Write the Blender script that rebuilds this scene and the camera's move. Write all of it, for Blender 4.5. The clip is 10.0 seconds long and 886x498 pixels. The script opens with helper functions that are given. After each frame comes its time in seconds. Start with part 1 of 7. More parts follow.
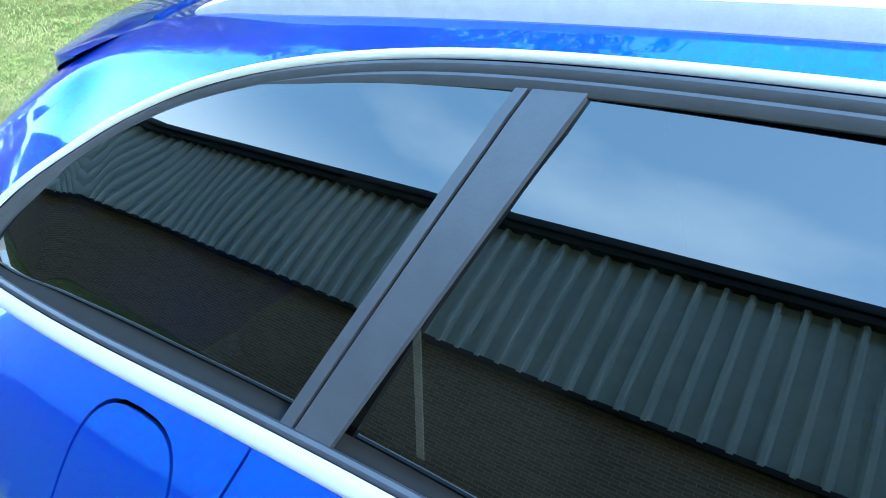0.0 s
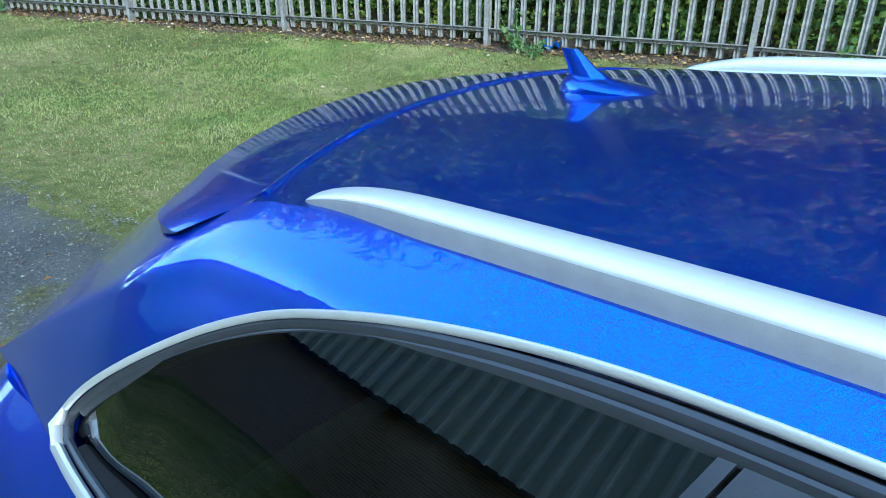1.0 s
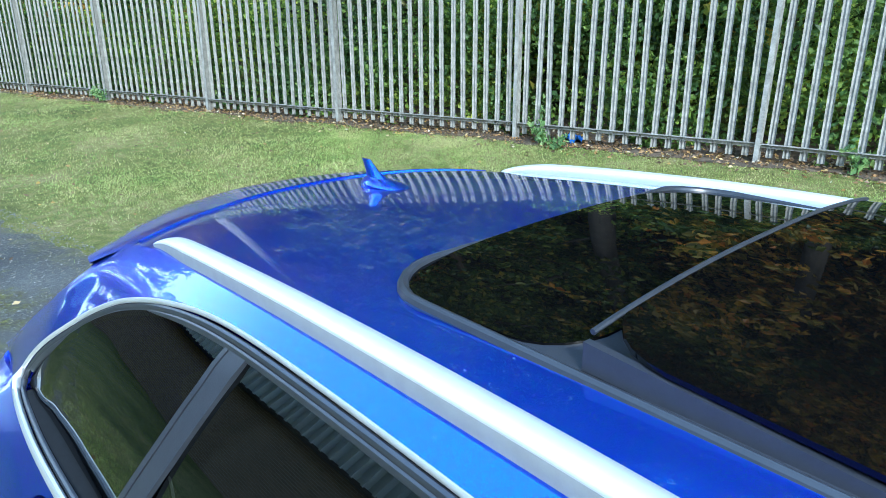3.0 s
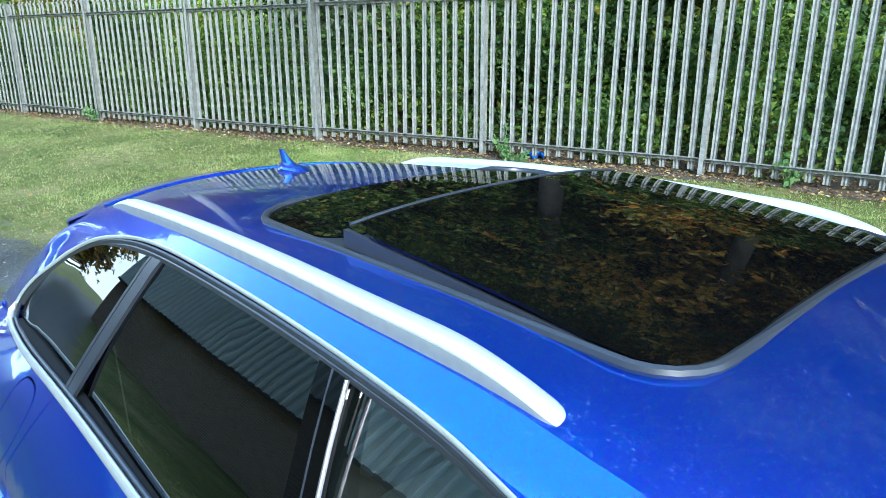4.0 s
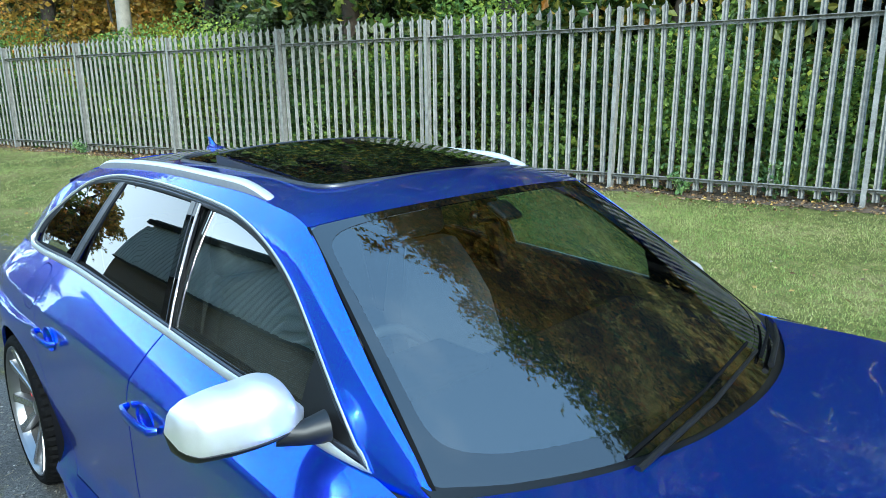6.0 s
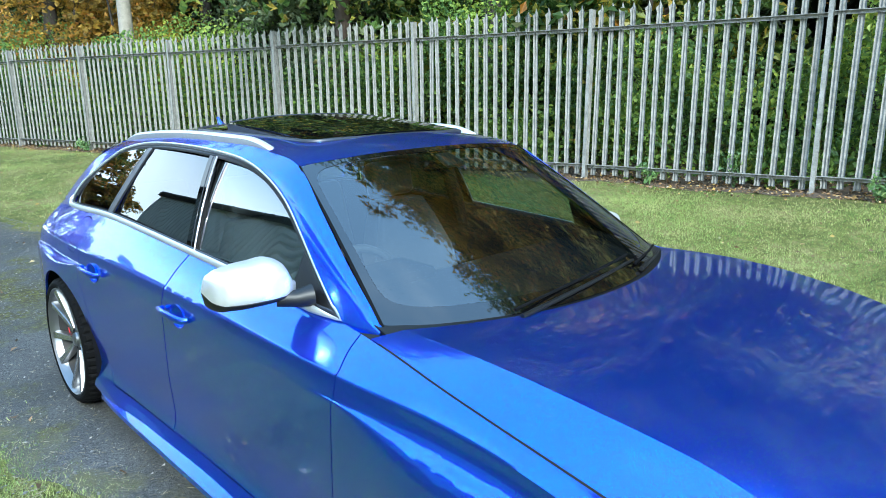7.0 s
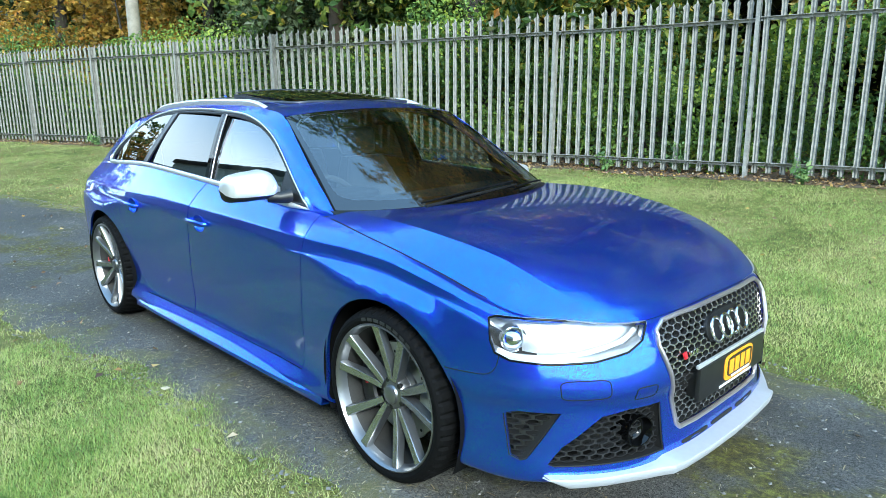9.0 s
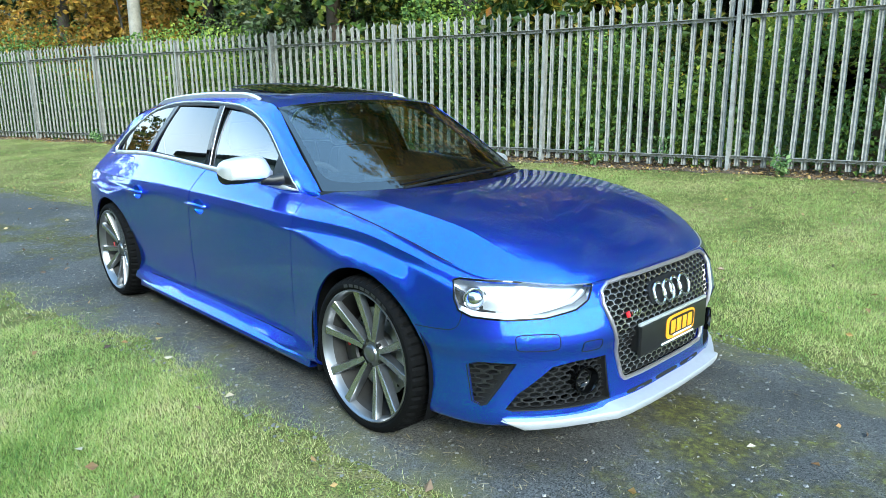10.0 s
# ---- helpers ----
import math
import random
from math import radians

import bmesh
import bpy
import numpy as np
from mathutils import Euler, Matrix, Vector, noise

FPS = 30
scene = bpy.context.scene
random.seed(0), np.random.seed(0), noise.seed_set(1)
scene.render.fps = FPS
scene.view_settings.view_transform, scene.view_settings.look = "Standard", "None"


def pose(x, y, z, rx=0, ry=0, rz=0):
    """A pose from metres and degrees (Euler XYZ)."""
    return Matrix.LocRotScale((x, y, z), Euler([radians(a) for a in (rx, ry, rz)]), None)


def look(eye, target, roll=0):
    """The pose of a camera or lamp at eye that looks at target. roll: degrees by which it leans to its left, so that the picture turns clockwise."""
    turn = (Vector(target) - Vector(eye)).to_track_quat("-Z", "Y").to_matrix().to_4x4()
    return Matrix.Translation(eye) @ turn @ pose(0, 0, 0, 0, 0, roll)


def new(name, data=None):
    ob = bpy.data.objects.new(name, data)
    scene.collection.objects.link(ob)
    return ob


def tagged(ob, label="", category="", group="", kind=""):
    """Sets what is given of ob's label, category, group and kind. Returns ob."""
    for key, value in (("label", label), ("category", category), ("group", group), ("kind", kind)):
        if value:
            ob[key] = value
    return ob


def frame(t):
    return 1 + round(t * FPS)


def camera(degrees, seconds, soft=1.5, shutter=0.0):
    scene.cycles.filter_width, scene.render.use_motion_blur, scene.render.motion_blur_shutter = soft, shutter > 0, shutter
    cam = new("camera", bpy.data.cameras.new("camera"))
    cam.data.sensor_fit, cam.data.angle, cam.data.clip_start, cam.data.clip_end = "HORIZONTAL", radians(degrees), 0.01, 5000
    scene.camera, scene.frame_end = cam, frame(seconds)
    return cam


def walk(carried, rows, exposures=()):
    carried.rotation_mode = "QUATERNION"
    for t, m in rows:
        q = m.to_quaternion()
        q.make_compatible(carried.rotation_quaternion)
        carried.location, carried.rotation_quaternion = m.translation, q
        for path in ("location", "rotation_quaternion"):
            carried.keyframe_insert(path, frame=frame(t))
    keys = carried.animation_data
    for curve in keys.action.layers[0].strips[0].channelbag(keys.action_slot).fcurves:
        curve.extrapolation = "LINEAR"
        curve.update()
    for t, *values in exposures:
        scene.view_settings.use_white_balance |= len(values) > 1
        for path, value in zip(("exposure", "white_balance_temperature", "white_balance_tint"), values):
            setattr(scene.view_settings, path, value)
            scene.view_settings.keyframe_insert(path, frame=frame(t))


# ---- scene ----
cam = camera(66.3, 10.0, soft=0.6)
PATH = [
    (0, (-0.676, -1.046, 1.444), (-1.633, 0.456, 0.534), 0.6),
    (0.2, (-0.73, -1.067, 1.476), (-1.686, 0.425, 0.547), 0.5),
    (0.5, (-0.781, -1.013, 1.516), (-1.835, 0.427, 0.614), 0.1),
    (0.7, (-0.8, -0.979, 1.543), (-1.905, 0.452, 0.687), 1.5),
    (1, (-0.834, -0.893, 1.587), (-2.033, 0.457, 0.727), -0.1),
    (1.5, (-0.777, -0.811, 1.665), (-2.085, 0.477, 0.871), 0.1),
    (2, (-0.605, -0.816, 1.712), (-1.977, 0.46, 1.013), -0.1),
    (2.5, (-0.387, -0.87, 1.722), (-1.79, 0.395, 1.065), -0.2),
    (2.7, (-0.289, -0.88, 1.721), (-1.694, 0.387, 1.073), -0.2),
    (3.8, (0.334, -0.981, 1.715), (-1.079, 0.307, 1.126), -0.0),
    (4, (0.444, -1.017, 1.72), (-0.966, 0.28, 1.147), 0.0),
    (4.5, (0.737, -1.065, 1.702), (-0.67, 0.249, 1.157), -0.3),
    (5, (1.04, -1.157, 1.684), (-0.369, 0.167, 1.172), -0.3),
    (5.5, (1.355, -1.281, 1.677), (-0.054, 0.054, 1.193), -0.6),
    (6, (1.672, -1.411, 1.644), (0.263, -0.07, 1.175), -0.6),
    (6.2, (1.829, -1.514, 1.643), (0.442, -0.155, 1.164), -0.7),
    (7.3, (2.349, -1.819, 1.514), (0.943, -0.468, 1.07), -0.6),
    (7.5, (2.455, -1.871, 1.495), (1.049, -0.517, 1.059), -0.6),
    (8, (2.747, -2.005, 1.471), (1.34, -0.65, 1.041), -0.7),
    (8.5, (3.001, -2.17, 1.428), (1.596, -0.814, 0.994), -0.5),
    (9, (3.196, -2.304, 1.406), (1.794, -0.947, 0.967), -0.4),
    (9.5, (3.376, -2.374, 1.382), (1.973, -1.019, 0.938), -0.6),
    (10, (3.491, -2.439, 1.371), (2.088, -1.084, 0.929), -0.5),
]
walk(cam, [(t, look(eye, at, roll)) for t, eye, at, roll in PATH], exposures=((0, 2.52, 5250, -6), (0.5, 2.1, 5250, -5), (0.8, 1.5, 5250, -4), (1.1, 1.5, 5250, -3), (1.5, 1.85, 5350, -1), (2, 2.13, 5480, 1), (2.6, 1.9, 5450, 0), (4.0, 1.9, 5500, -3), (4.5, 2.3, 5650, -4), (5.0, 2.38, 5850, -5), (5.5, 2.18, 5800, -5), (6.0, 1.6, 5700, -5), (7.4, 1.92, 5700, -3), (8.5, 1.8, 5750, -5), (10, 1.78, 5850, -5)))

# ---------- world, sun ----------
SUN_ELEV, SUN_AZ = radians(32), radians(-32)      # sun veiled by thin cloud, ahead of the car on the shed's side
world = bpy.data.worlds.new("sky")
scene.world = world
world.use_nodes = True
wn = world.node_tree
sky = wn.nodes.new("ShaderNodeTexSky")
sky.sky_type = "NISHITA"
sky.sun_disc = False
sky.sun_elevation, sky.sun_rotation = SUN_ELEV, radians(90) - SUN_AZ
sky.air_density, sky.dust_density, sky.ozone_density = 1.0, 2.5, 1.0
SKY = 0.15
bg = wn.nodes["Background"]
bg.inputs["Strength"].default_value = SKY
# broken white cloud over the blue
tc = wn.nodes.new("ShaderNodeTexCoord")
mp = wn.nodes.new("ShaderNodeMapping")
mp.inputs["Scale"].default_value = (1.0, 1.0, 2.2)
cl = wn.nodes.new("ShaderNodeTexNoise")
cl.inputs["Scale"].default_value, cl.inputs["Detail"].default_value = 1.5, 6.0
cl.inputs["Roughness"].default_value = 0.45
ramp = wn.nodes.new("ShaderNodeValToRGB")
ramp.color_ramp.elements[0].position, ramp.color_ramp.elements[1].position = 0.56, 0.92
mixc = wn.nodes.new("ShaderNodeMixRGB")
mixc.inputs["Color2"].default_value = (7.9, 8.7, 9.9, 1)
wn.links.new(tc.outputs["Generated"], mp.inputs["Vector"])
wn.links.new(mp.outputs["Vector"], cl.inputs["Vector"])
wn.links.new(cl.outputs["Fac"], ramp.inputs["Fac"])
# the sky whitens towards the horizon
sepw = wn.nodes.new("ShaderNodeSeparateXYZ")
low_sky = wn.nodes.new("ShaderNodeMapRange")
low_sky.interpolation_type = "SMOOTHSTEP"
for key, value in (("From Min", 0.50), ("From Max", 0.24), ("To Min", 0.0), ("To Max", 0.9)):
    low_sky.inputs[key].default_value = value
whiter = wn.nodes.new("ShaderNodeMath")
whiter.operation = "MAXIMUM"
wn.links.new(tc.outputs["Generated"], sepw.inputs["Vector"])
wn.links.new(sepw.outputs["Z"], low_sky.inputs["Value"])
wn.links.new(low_sky.outputs["Result"], whiter.inputs[0])
wn.links.new(ramp.outputs["Color"], whiter.inputs[1])
wn.links.new(whiter.outputs["Value"], mixc.inputs["Fac"])
veil = wn.nodes.new("ShaderNodeMixRGB")          # thin high haze over the whole sky
veil.inputs["Fac"].default_value = 0.52
veil.inputs["Color2"].default_value = (3.6, 5.9, 9.4, 1)
wn.links.new(sky.outputs["Color"], veil.inputs["Color1"])
wn.links.new(veil.outputs["Color"], mixc.inputs["Color1"])
wn.links.new(mixc.outputs["Color"], bg.inputs["Color"])

sun_data = bpy.data.lights.new("sun", "SUN")
sun_data.energy, sun_data.angle, sun_data.color = 1.3, radians(10), (1.0, 0.96, 0.90)
sun = new("sun", sun_data)
sun_dir = Vector((math.cos(SUN_ELEV) * math.cos(SUN_AZ), math.cos(SUN_ELEV) * math.sin(SUN_AZ), math.sin(SUN_ELEV)))
sun.matrix_world = look(sun_dir * 60, (0, 0, 0))


# ---------- materials ----------
def nodes_of(name):
    m = bpy.data.materials.new(name)
    m.use_nodes = True
    nt = m.node_tree
    return m, nt, nt.nodes["Principled BSDF"], nt.nodes["Material Output"]


def add(nt, kind, **values):
    n = nt.nodes.new(kind)
    for k, v in values.items():
        n.inputs[k.replace("_", " ")].default_value = v
    return n


def solid(name, color, rough=0.5, metal=0.0, vary=0.12, scale=30.0, bump=0.0, bump_scale=200.0, coat=0.0, rough_vary=0.0, fine=None):
    """A painted, moulded or cast surface: colour broken at two scales, with fine relief."""
    m, nt, b, out = nodes_of(name)
    tcn = nt.nodes.new("ShaderNodeTexCoord")
    n1 = add(nt, "ShaderNodeTexNoise", Scale=scale, Detail=5.0)
    n2 = add(nt, "ShaderNodeTexNoise", Scale=fine or scale * 9, Detail=3.0)
    for n in (n1, n2):
        nt.links.new(tcn.outputs["Object"], n.inputs["Vector"])
    mx = nt.nodes.new("ShaderNodeMixRGB")
    mx.inputs["Fac"].default_value = 0.35
    nt.links.new(n1.outputs["Fac"], mx.inputs["Color1"])
    nt.links.new(n2.outputs["Fac"], mx.inputs["Color2"])
    r = nt.nodes.new("ShaderNodeValToRGB")
    c = Vector(color)
    r.color_ramp.elements[0].position, r.color_ramp.elements[1].position = 0.3, 0.7
    r.color_ramp.elements[0].color = (*(c * (1 - vary)), 1)
    r.color_ramp.elements[1].color = (*(c * (1 + vary)), 1)
    nt.links.new(mx.outputs["Color"], r.inputs["Fac"])
    nt.links.new(r.outputs["Color"], b.inputs["Base Color"])
    b.inputs["Roughness"].default_value, b.inputs["Metallic"].default_value = rough, metal
    b.inputs["Coat Weight"].default_value, b.inputs["Coat Roughness"].default_value = coat, 0.03
    if rough_vary:
        mr = add(nt, "ShaderNodeMapRange", To_Min=rough - rough_vary, To_Max=rough + rough_vary)
        nt.links.new(n1.outputs["Fac"], mr.inputs["Value"])
        nt.links.new(mr.outputs["Result"], b.inputs["Roughness"])
    if bump:
        nb = add(nt, "ShaderNodeTexNoise", Scale=bump_scale, Detail=4.0)
        nt.links.new(tcn.outputs["Object"], nb.inputs["Vector"])
        bp = add(nt, "ShaderNodeBump", Strength=bump, Distance=0.01)
        nt.links.new(nb.outputs["Fac"], bp.inputs["Height"])
        nt.links.new(bp.outputs["Normal"], b.inputs["Normal"])
    return m


def glass(name, tint, ior=1.5, rough=0.0):
    """A single sheet of tinted glass: clear through, mirror-like by Fresnel."""
    m, nt, b, out = nodes_of(name)
    nt.nodes.remove(b)
    tr = nt.nodes.new("ShaderNodeBsdfTransparent")
    tr.inputs["Color"].default_value = (*tint, 1)
    gl = nt.nodes.new("ShaderNodeBsdfGlossy")
    gl.inputs["Roughness"].default_value = rough
    lw = add(nt, "ShaderNodeLayerWeight", Blend=0.5)
    po = nt.nodes.new("ShaderNodeMath")
    po.operation = "POWER"
    po.inputs[1].default_value = 4.0
    f0 = ((ior - 1) / (ior + 1)) ** 2
    fr = add(nt, "ShaderNodeMapRange", To_Min=f0, To_Max=1.0)
    nt.links.new(lw.outputs["Facing"], po.inputs[0])
    nt.links.new(po.outputs["Value"], fr.inputs["Value"])
    mx = nt.nodes.new("ShaderNodeMixShader")
    nt.links.new(fr.outputs["Result"], mx.inputs["Fac"])
    nt.links.new(tr.outputs["BSDF"], mx.inputs[1])
    nt.links.new(gl.outputs["BSDF"], mx.inputs[2])
    nt.links.new(mx.outputs["Shader"], out.inputs["Surface"])
    return m


def leafy(name, colors, trans=0.35, patchy=0.0, patch_scale=0.9):
    """Leaves: each island takes its own tint, and tints drift from patch to patch; light passes through."""
    m, nt, b, out = nodes_of(name)
    g = nt.nodes.new("ShaderNodeNewGeometry")
    r = nt.nodes.new("ShaderNodeValToRGB")
    r.color_ramp.interpolation = "LINEAR"
    while len(r.color_ramp.elements) < len(colors):
        r.color_ramp.elements.new(0.5)
    for i, (p, c) in enumerate(colors):
        r.color_ramp.elements[i].position = p
        r.color_ramp.elements[i].color = (*c, 1)
    if patchy:
        tcn = nt.nodes.new("ShaderNodeTexCoord")
        nz = add(nt, "ShaderNodeTexNoise", Scale=patch_scale, Detail=5.0, Roughness=0.6)
        mr = add(nt, "ShaderNodeMapRange", From_Min=0.30, From_Max=0.70)
        mf = nt.nodes.new("ShaderNodeMixRGB")
        mf.inputs["Fac"].default_value = patchy
        nt.links.new(tcn.outputs["Object"], nz.inputs["Vector"])
        nt.links.new(nz.outputs["Fac"], mr.inputs["Value"])
        nt.links.new(g.outputs["Random Per Island"], mf.inputs["Color1"])
        nt.links.new(mr.outputs["Result"], mf.inputs["Color2"])
        nt.links.new(mf.outputs["Color"], r.inputs["Fac"])
    else:
        nt.links.new(g.outputs["Random Per Island"], r.inputs["Fac"])
    nt.links.new(r.outputs["Color"], b.inputs["Base Color"])
    b.inputs["Roughness"].default_value = 0.45
    t = nt.nodes.new("ShaderNodeBsdfTranslucent")
    nt.links.new(r.outputs["Color"], t.inputs["Color"])
    mx = nt.nodes.new("ShaderNodeMixShader")
    mx.inputs["Fac"].default_value = trans
    nt.links.new(b.outputs["BSDF"], mx.inputs[1])
    nt.links.new(t.outputs["BSDF"], mx.inputs[2])
    nt.links.new(mx.outputs["Shader"], out.inputs["Surface"])
    return m


def car_paint():
    """Deep blue pearl: metal flake under clear lacquer, with dried water marks and dust."""
    m, nt, b, out = nodes_of("blue_pearl_paint")
    tcn = nt.nodes.new("ShaderNodeTexCoord")
    fl = add(nt, "ShaderNodeTexVoronoi", Scale=6500.0)
    nt.links.new(tcn.outputs["Object"], fl.inputs["Vector"])
    r = nt.nodes.new("ShaderNodeValToRGB")               # most flakes are violet-blue, some are cyan
    e = r.color_ramp.elements
    e[0].position, e[0].color = 0.54, (0.028, 0.020, 0.57, 1)
    e[1].position, e[1].color = 0.80, (0.014, 0.56, 0.98, 1)
    k = e.new(0.66)
    k.color = (0.020, 0.030, 0.60, 1)
    nt.links.new(fl.outputs["Color"], r.inputs["Fac"])
    fr = add(nt, "ShaderNodeMapRange", From_Min=0.60, From_Max=0.74, To_Min=0.35, To_Max=0.10)   # the cyan ones lie flatter
    nt.links.new(fl.outputs["Color"], fr.inputs["Value"])
    nt.links.new(fr.outputs["Result"], b.inputs["Roughness"])
    spots = add(nt, "ShaderNodeTexNoise", Scale=130.0, Detail=8.0, Roughness=0.8)
    patch = add(nt, "ShaderNodeTexNoise", Scale=2.6, Detail=3.0)
    for n in (spots, patch):
        nt.links.new(tcn.outputs["Object"], n.inputs["Vector"])
    pr = add(nt, "ShaderNodeMapRange", From_Min=0.43, From_Max=0.62)
    sr = add(nt, "ShaderNodeMapRange", From_Min=0.585, From_Max=0.66)
    nt.links.new(patch.outputs["Fac"], pr.inputs["Value"])
    nt.links.new(spots.outputs["Fac"], sr.inputs["Value"])
    mu = nt.nodes.new("ShaderNodeMath")
    mu.operation = "MULTIPLY"
    nt.links.new(pr.outputs["Result"], mu.inputs[0])
    nt.links.new(sr.outputs["Result"], mu.inputs[1])
    geo = nt.nodes.new("ShaderNodeNewGeometry")          # marks dry on what faces upwards
    sepn = nt.nodes.new("ShaderNodeSeparateXYZ")
    nt.links.new(geo.outputs["Normal"], sepn.inputs["Vector"])
    upw = add(nt, "ShaderNodeMapRange", From_Min=0.75, From_Max=0.97, To_Min=0.04, To_Max=0.6)
    nt.links.new(sepn.outputs["Z"], upw.inputs["Value"])
    mu2 = nt.nodes.new("ShaderNodeMath")
    mu2.operation = "MULTIPLY"
    nt.links.new(upw.outputs["Result"], mu2.inputs[1])
    nt.links.new(mu.outputs["Value"], mu2.inputs[0])
    mx = nt.nodes.new("ShaderNodeMixRGB")
    mx.inputs["Color2"].default_value = (0.30, 0.34, 0.62, 1)
    nt.links.new(mu2.outputs["Value"], mx.inputs["Fac"])
    nt.links.new(r.outputs["Color"], mx.inputs["Color1"])
    nt.links.new(mx.outputs["Color"], b.inputs["Base Color"])
    mt = nt.nodes.new("ShaderNodeMath")
    mt.operation = "MULTIPLY_ADD"
    mt.inputs[1].default_value, mt.inputs[2].default_value = -0.75, 0.88
    nt.links.new(mu2.outputs["Value"], mt.inputs[0])
    nt.links.new(mt.outputs["Value"], b.inputs["Metallic"])
    b.inputs["Coat Weight"].default_value = 1.0
    b.inputs["Coat Roughness"].default_value = 0.012
    b.inputs["Coat IOR"].default_value = 1.47
    wv = add(nt, "ShaderNodeTexNoise", Scale=5.0, Detail=1.0)
    nt.links.new(tcn.outputs["Object"], wv.inputs["Vector"])
    bp = add(nt, "ShaderNodeBump", Strength=0.03, Distance=0.01)
    nt.links.new(wv.outputs["Fac"], bp.inputs["Height"])
    nt.links.new(bp.outputs["Normal"], b.inputs["Coat Normal"])
    return m


PAINT = car_paint()
ALU = solid("satin_aluminium", (0.80, 0.81, 0.82), 0.42, 0.6, 0.03, 60, 0.02, 900)
RAIL_LOWER = solid("grey_rail_lower", (0.30, 0.31, 0.31), 0.6, 0.2, 0.1, 60, 0.05, 900)
TRIM_ALU = solid("bright_anodised_trim", (0.82, 0.83, 0.84), 0.34, 0.7, 0.03, 40)
BLACK = solid("black_plastic", (0.006, 0.006, 0.0065), 0.45, 0, 0.2, 60, 0.05, 600)
RUBBER = solid("black_rubber", (0.0035, 0.0035, 0.0038), 0.75, 0, 0.25, 40, 0.1, 300)
SEAL = solid("grey_window_seal", (0.030, 0.033, 0.042), 0.33, 0, 0.15, 40, 0.03, 400)
GLOSS_BLACK = solid("gloss_black", (0.002, 0.002, 0.0022), 0.015, 0, 0.1, 40)
GLOSS_BLACK.node_tree.nodes["Principled BSDF"].inputs["Specular IOR Level"].default_value = 0.32
FRIT = solid("printed_screen_border", (0.003, 0.003, 0.0032), 0.03, 0, 0.1, 40)
FRIT.node_tree.nodes["Principled BSDF"].inputs["Specular IOR Level"].default_value = 1.0
RUBBER.node_tree.nodes["Principled BSDF"].inputs["Specular IOR Level"].default_value = 0.1
# near-black colour stands in for the shade of gaps, ducts and openings
DARK = solid("cavity_shade_black", (0.0025, 0.0025, 0.003), 0.8, 0, 0.2, 20)
SEAT = solid("black_leather", (0.045, 0.045, 0.048), 0.48, 0, 0.2, 40, 0.25, 320)
DASH = solid("dark_dash_plastic", (0.010, 0.0105, 0.0115), 0.9, 0, 0.15, 60)
DASH.node_tree.nodes["Principled BSDF"].inputs["Specular IOR Level"].default_value = 0.15
WHEEL_GREY = solid("titanium_grey_wheel", (0.20, 0.205, 0.215), 0.30, 0.85, 0.06, 30, 0.02, 700)
WHEEL_FACE = solid("machined_wheel_face", (0.36, 0.365, 0.38), 0.27, 0.9, 0.05, 60)
DARK_CHROME = solid("black_chrome", (0.50, 0.50, 0.51), 0.25, 0.9, 0.1, 60)
INTAKE_BLACK = solid("intake_black", (0.02, 0.02, 0.021), 0.35, 0.2, 0.1, 60)
STEEL = solid("brake_steel", (0.50, 0.50, 0.50), 0.32, 1.0, 0.12, 50, 0.05, 400)
RED = solid("red_plastic", (0.55, 0.02, 0.03), 0.35)
SATIN = solid("satin_metal_frame", (0.52, 0.47, 0.49), 0.33, 0.85, 0.05, 50, 0.02, 700)
SHELL = solid("satin_mirror_shell", (0.84, 0.85, 0.86), 0.36, 0.72, 0.03, 50)
SPLIT = solid("satin_blade", (0.60, 0.61, 0.64), 0.42, 0.55, 0.04, 40, 0.02, 600)
EMBLEM = solid("satin_chrome", (0.80, 0.80, 0.82), 0.2, 1.0, 0.03, 40)
CHROME = solid("chrome", (0.88, 0.88, 0.90), 0.06, 1.0, 0.02, 40)
LAMP_WHITE = solid("lamp_reflector", (0.60, 0.61, 0.63), 0.28, 0.75, 0.06, 40)
GLASS_CLEAR = glass("clear_glass", (0.50, 0.61, 0.59), 3.0)
GLASS_SCREEN = glass("windscreen_glass", (0.56, 0.65, 0.63), 2.25)
GLASS_DARK = glass("privacy_glass", (0.06, 0.068, 0.068), 2.05)
LENS = glass("lamp_lens", (0.93, 0.95, 0.97), 1.5, 0.02)
PLATE_BLACK = solid("plate_black", (0.012, 0.012, 0.012), 0.35)
PLATE_ORANGE = solid("plate_orange", (0.85, 0.34, 0.02), 0.4)
PLATE_WHITE = solid("plate_white", (0.75, 0.75, 0.73), 0.4)
AMBER = solid("amber_lens", (0.8, 0.12, 0.02), 0.2)


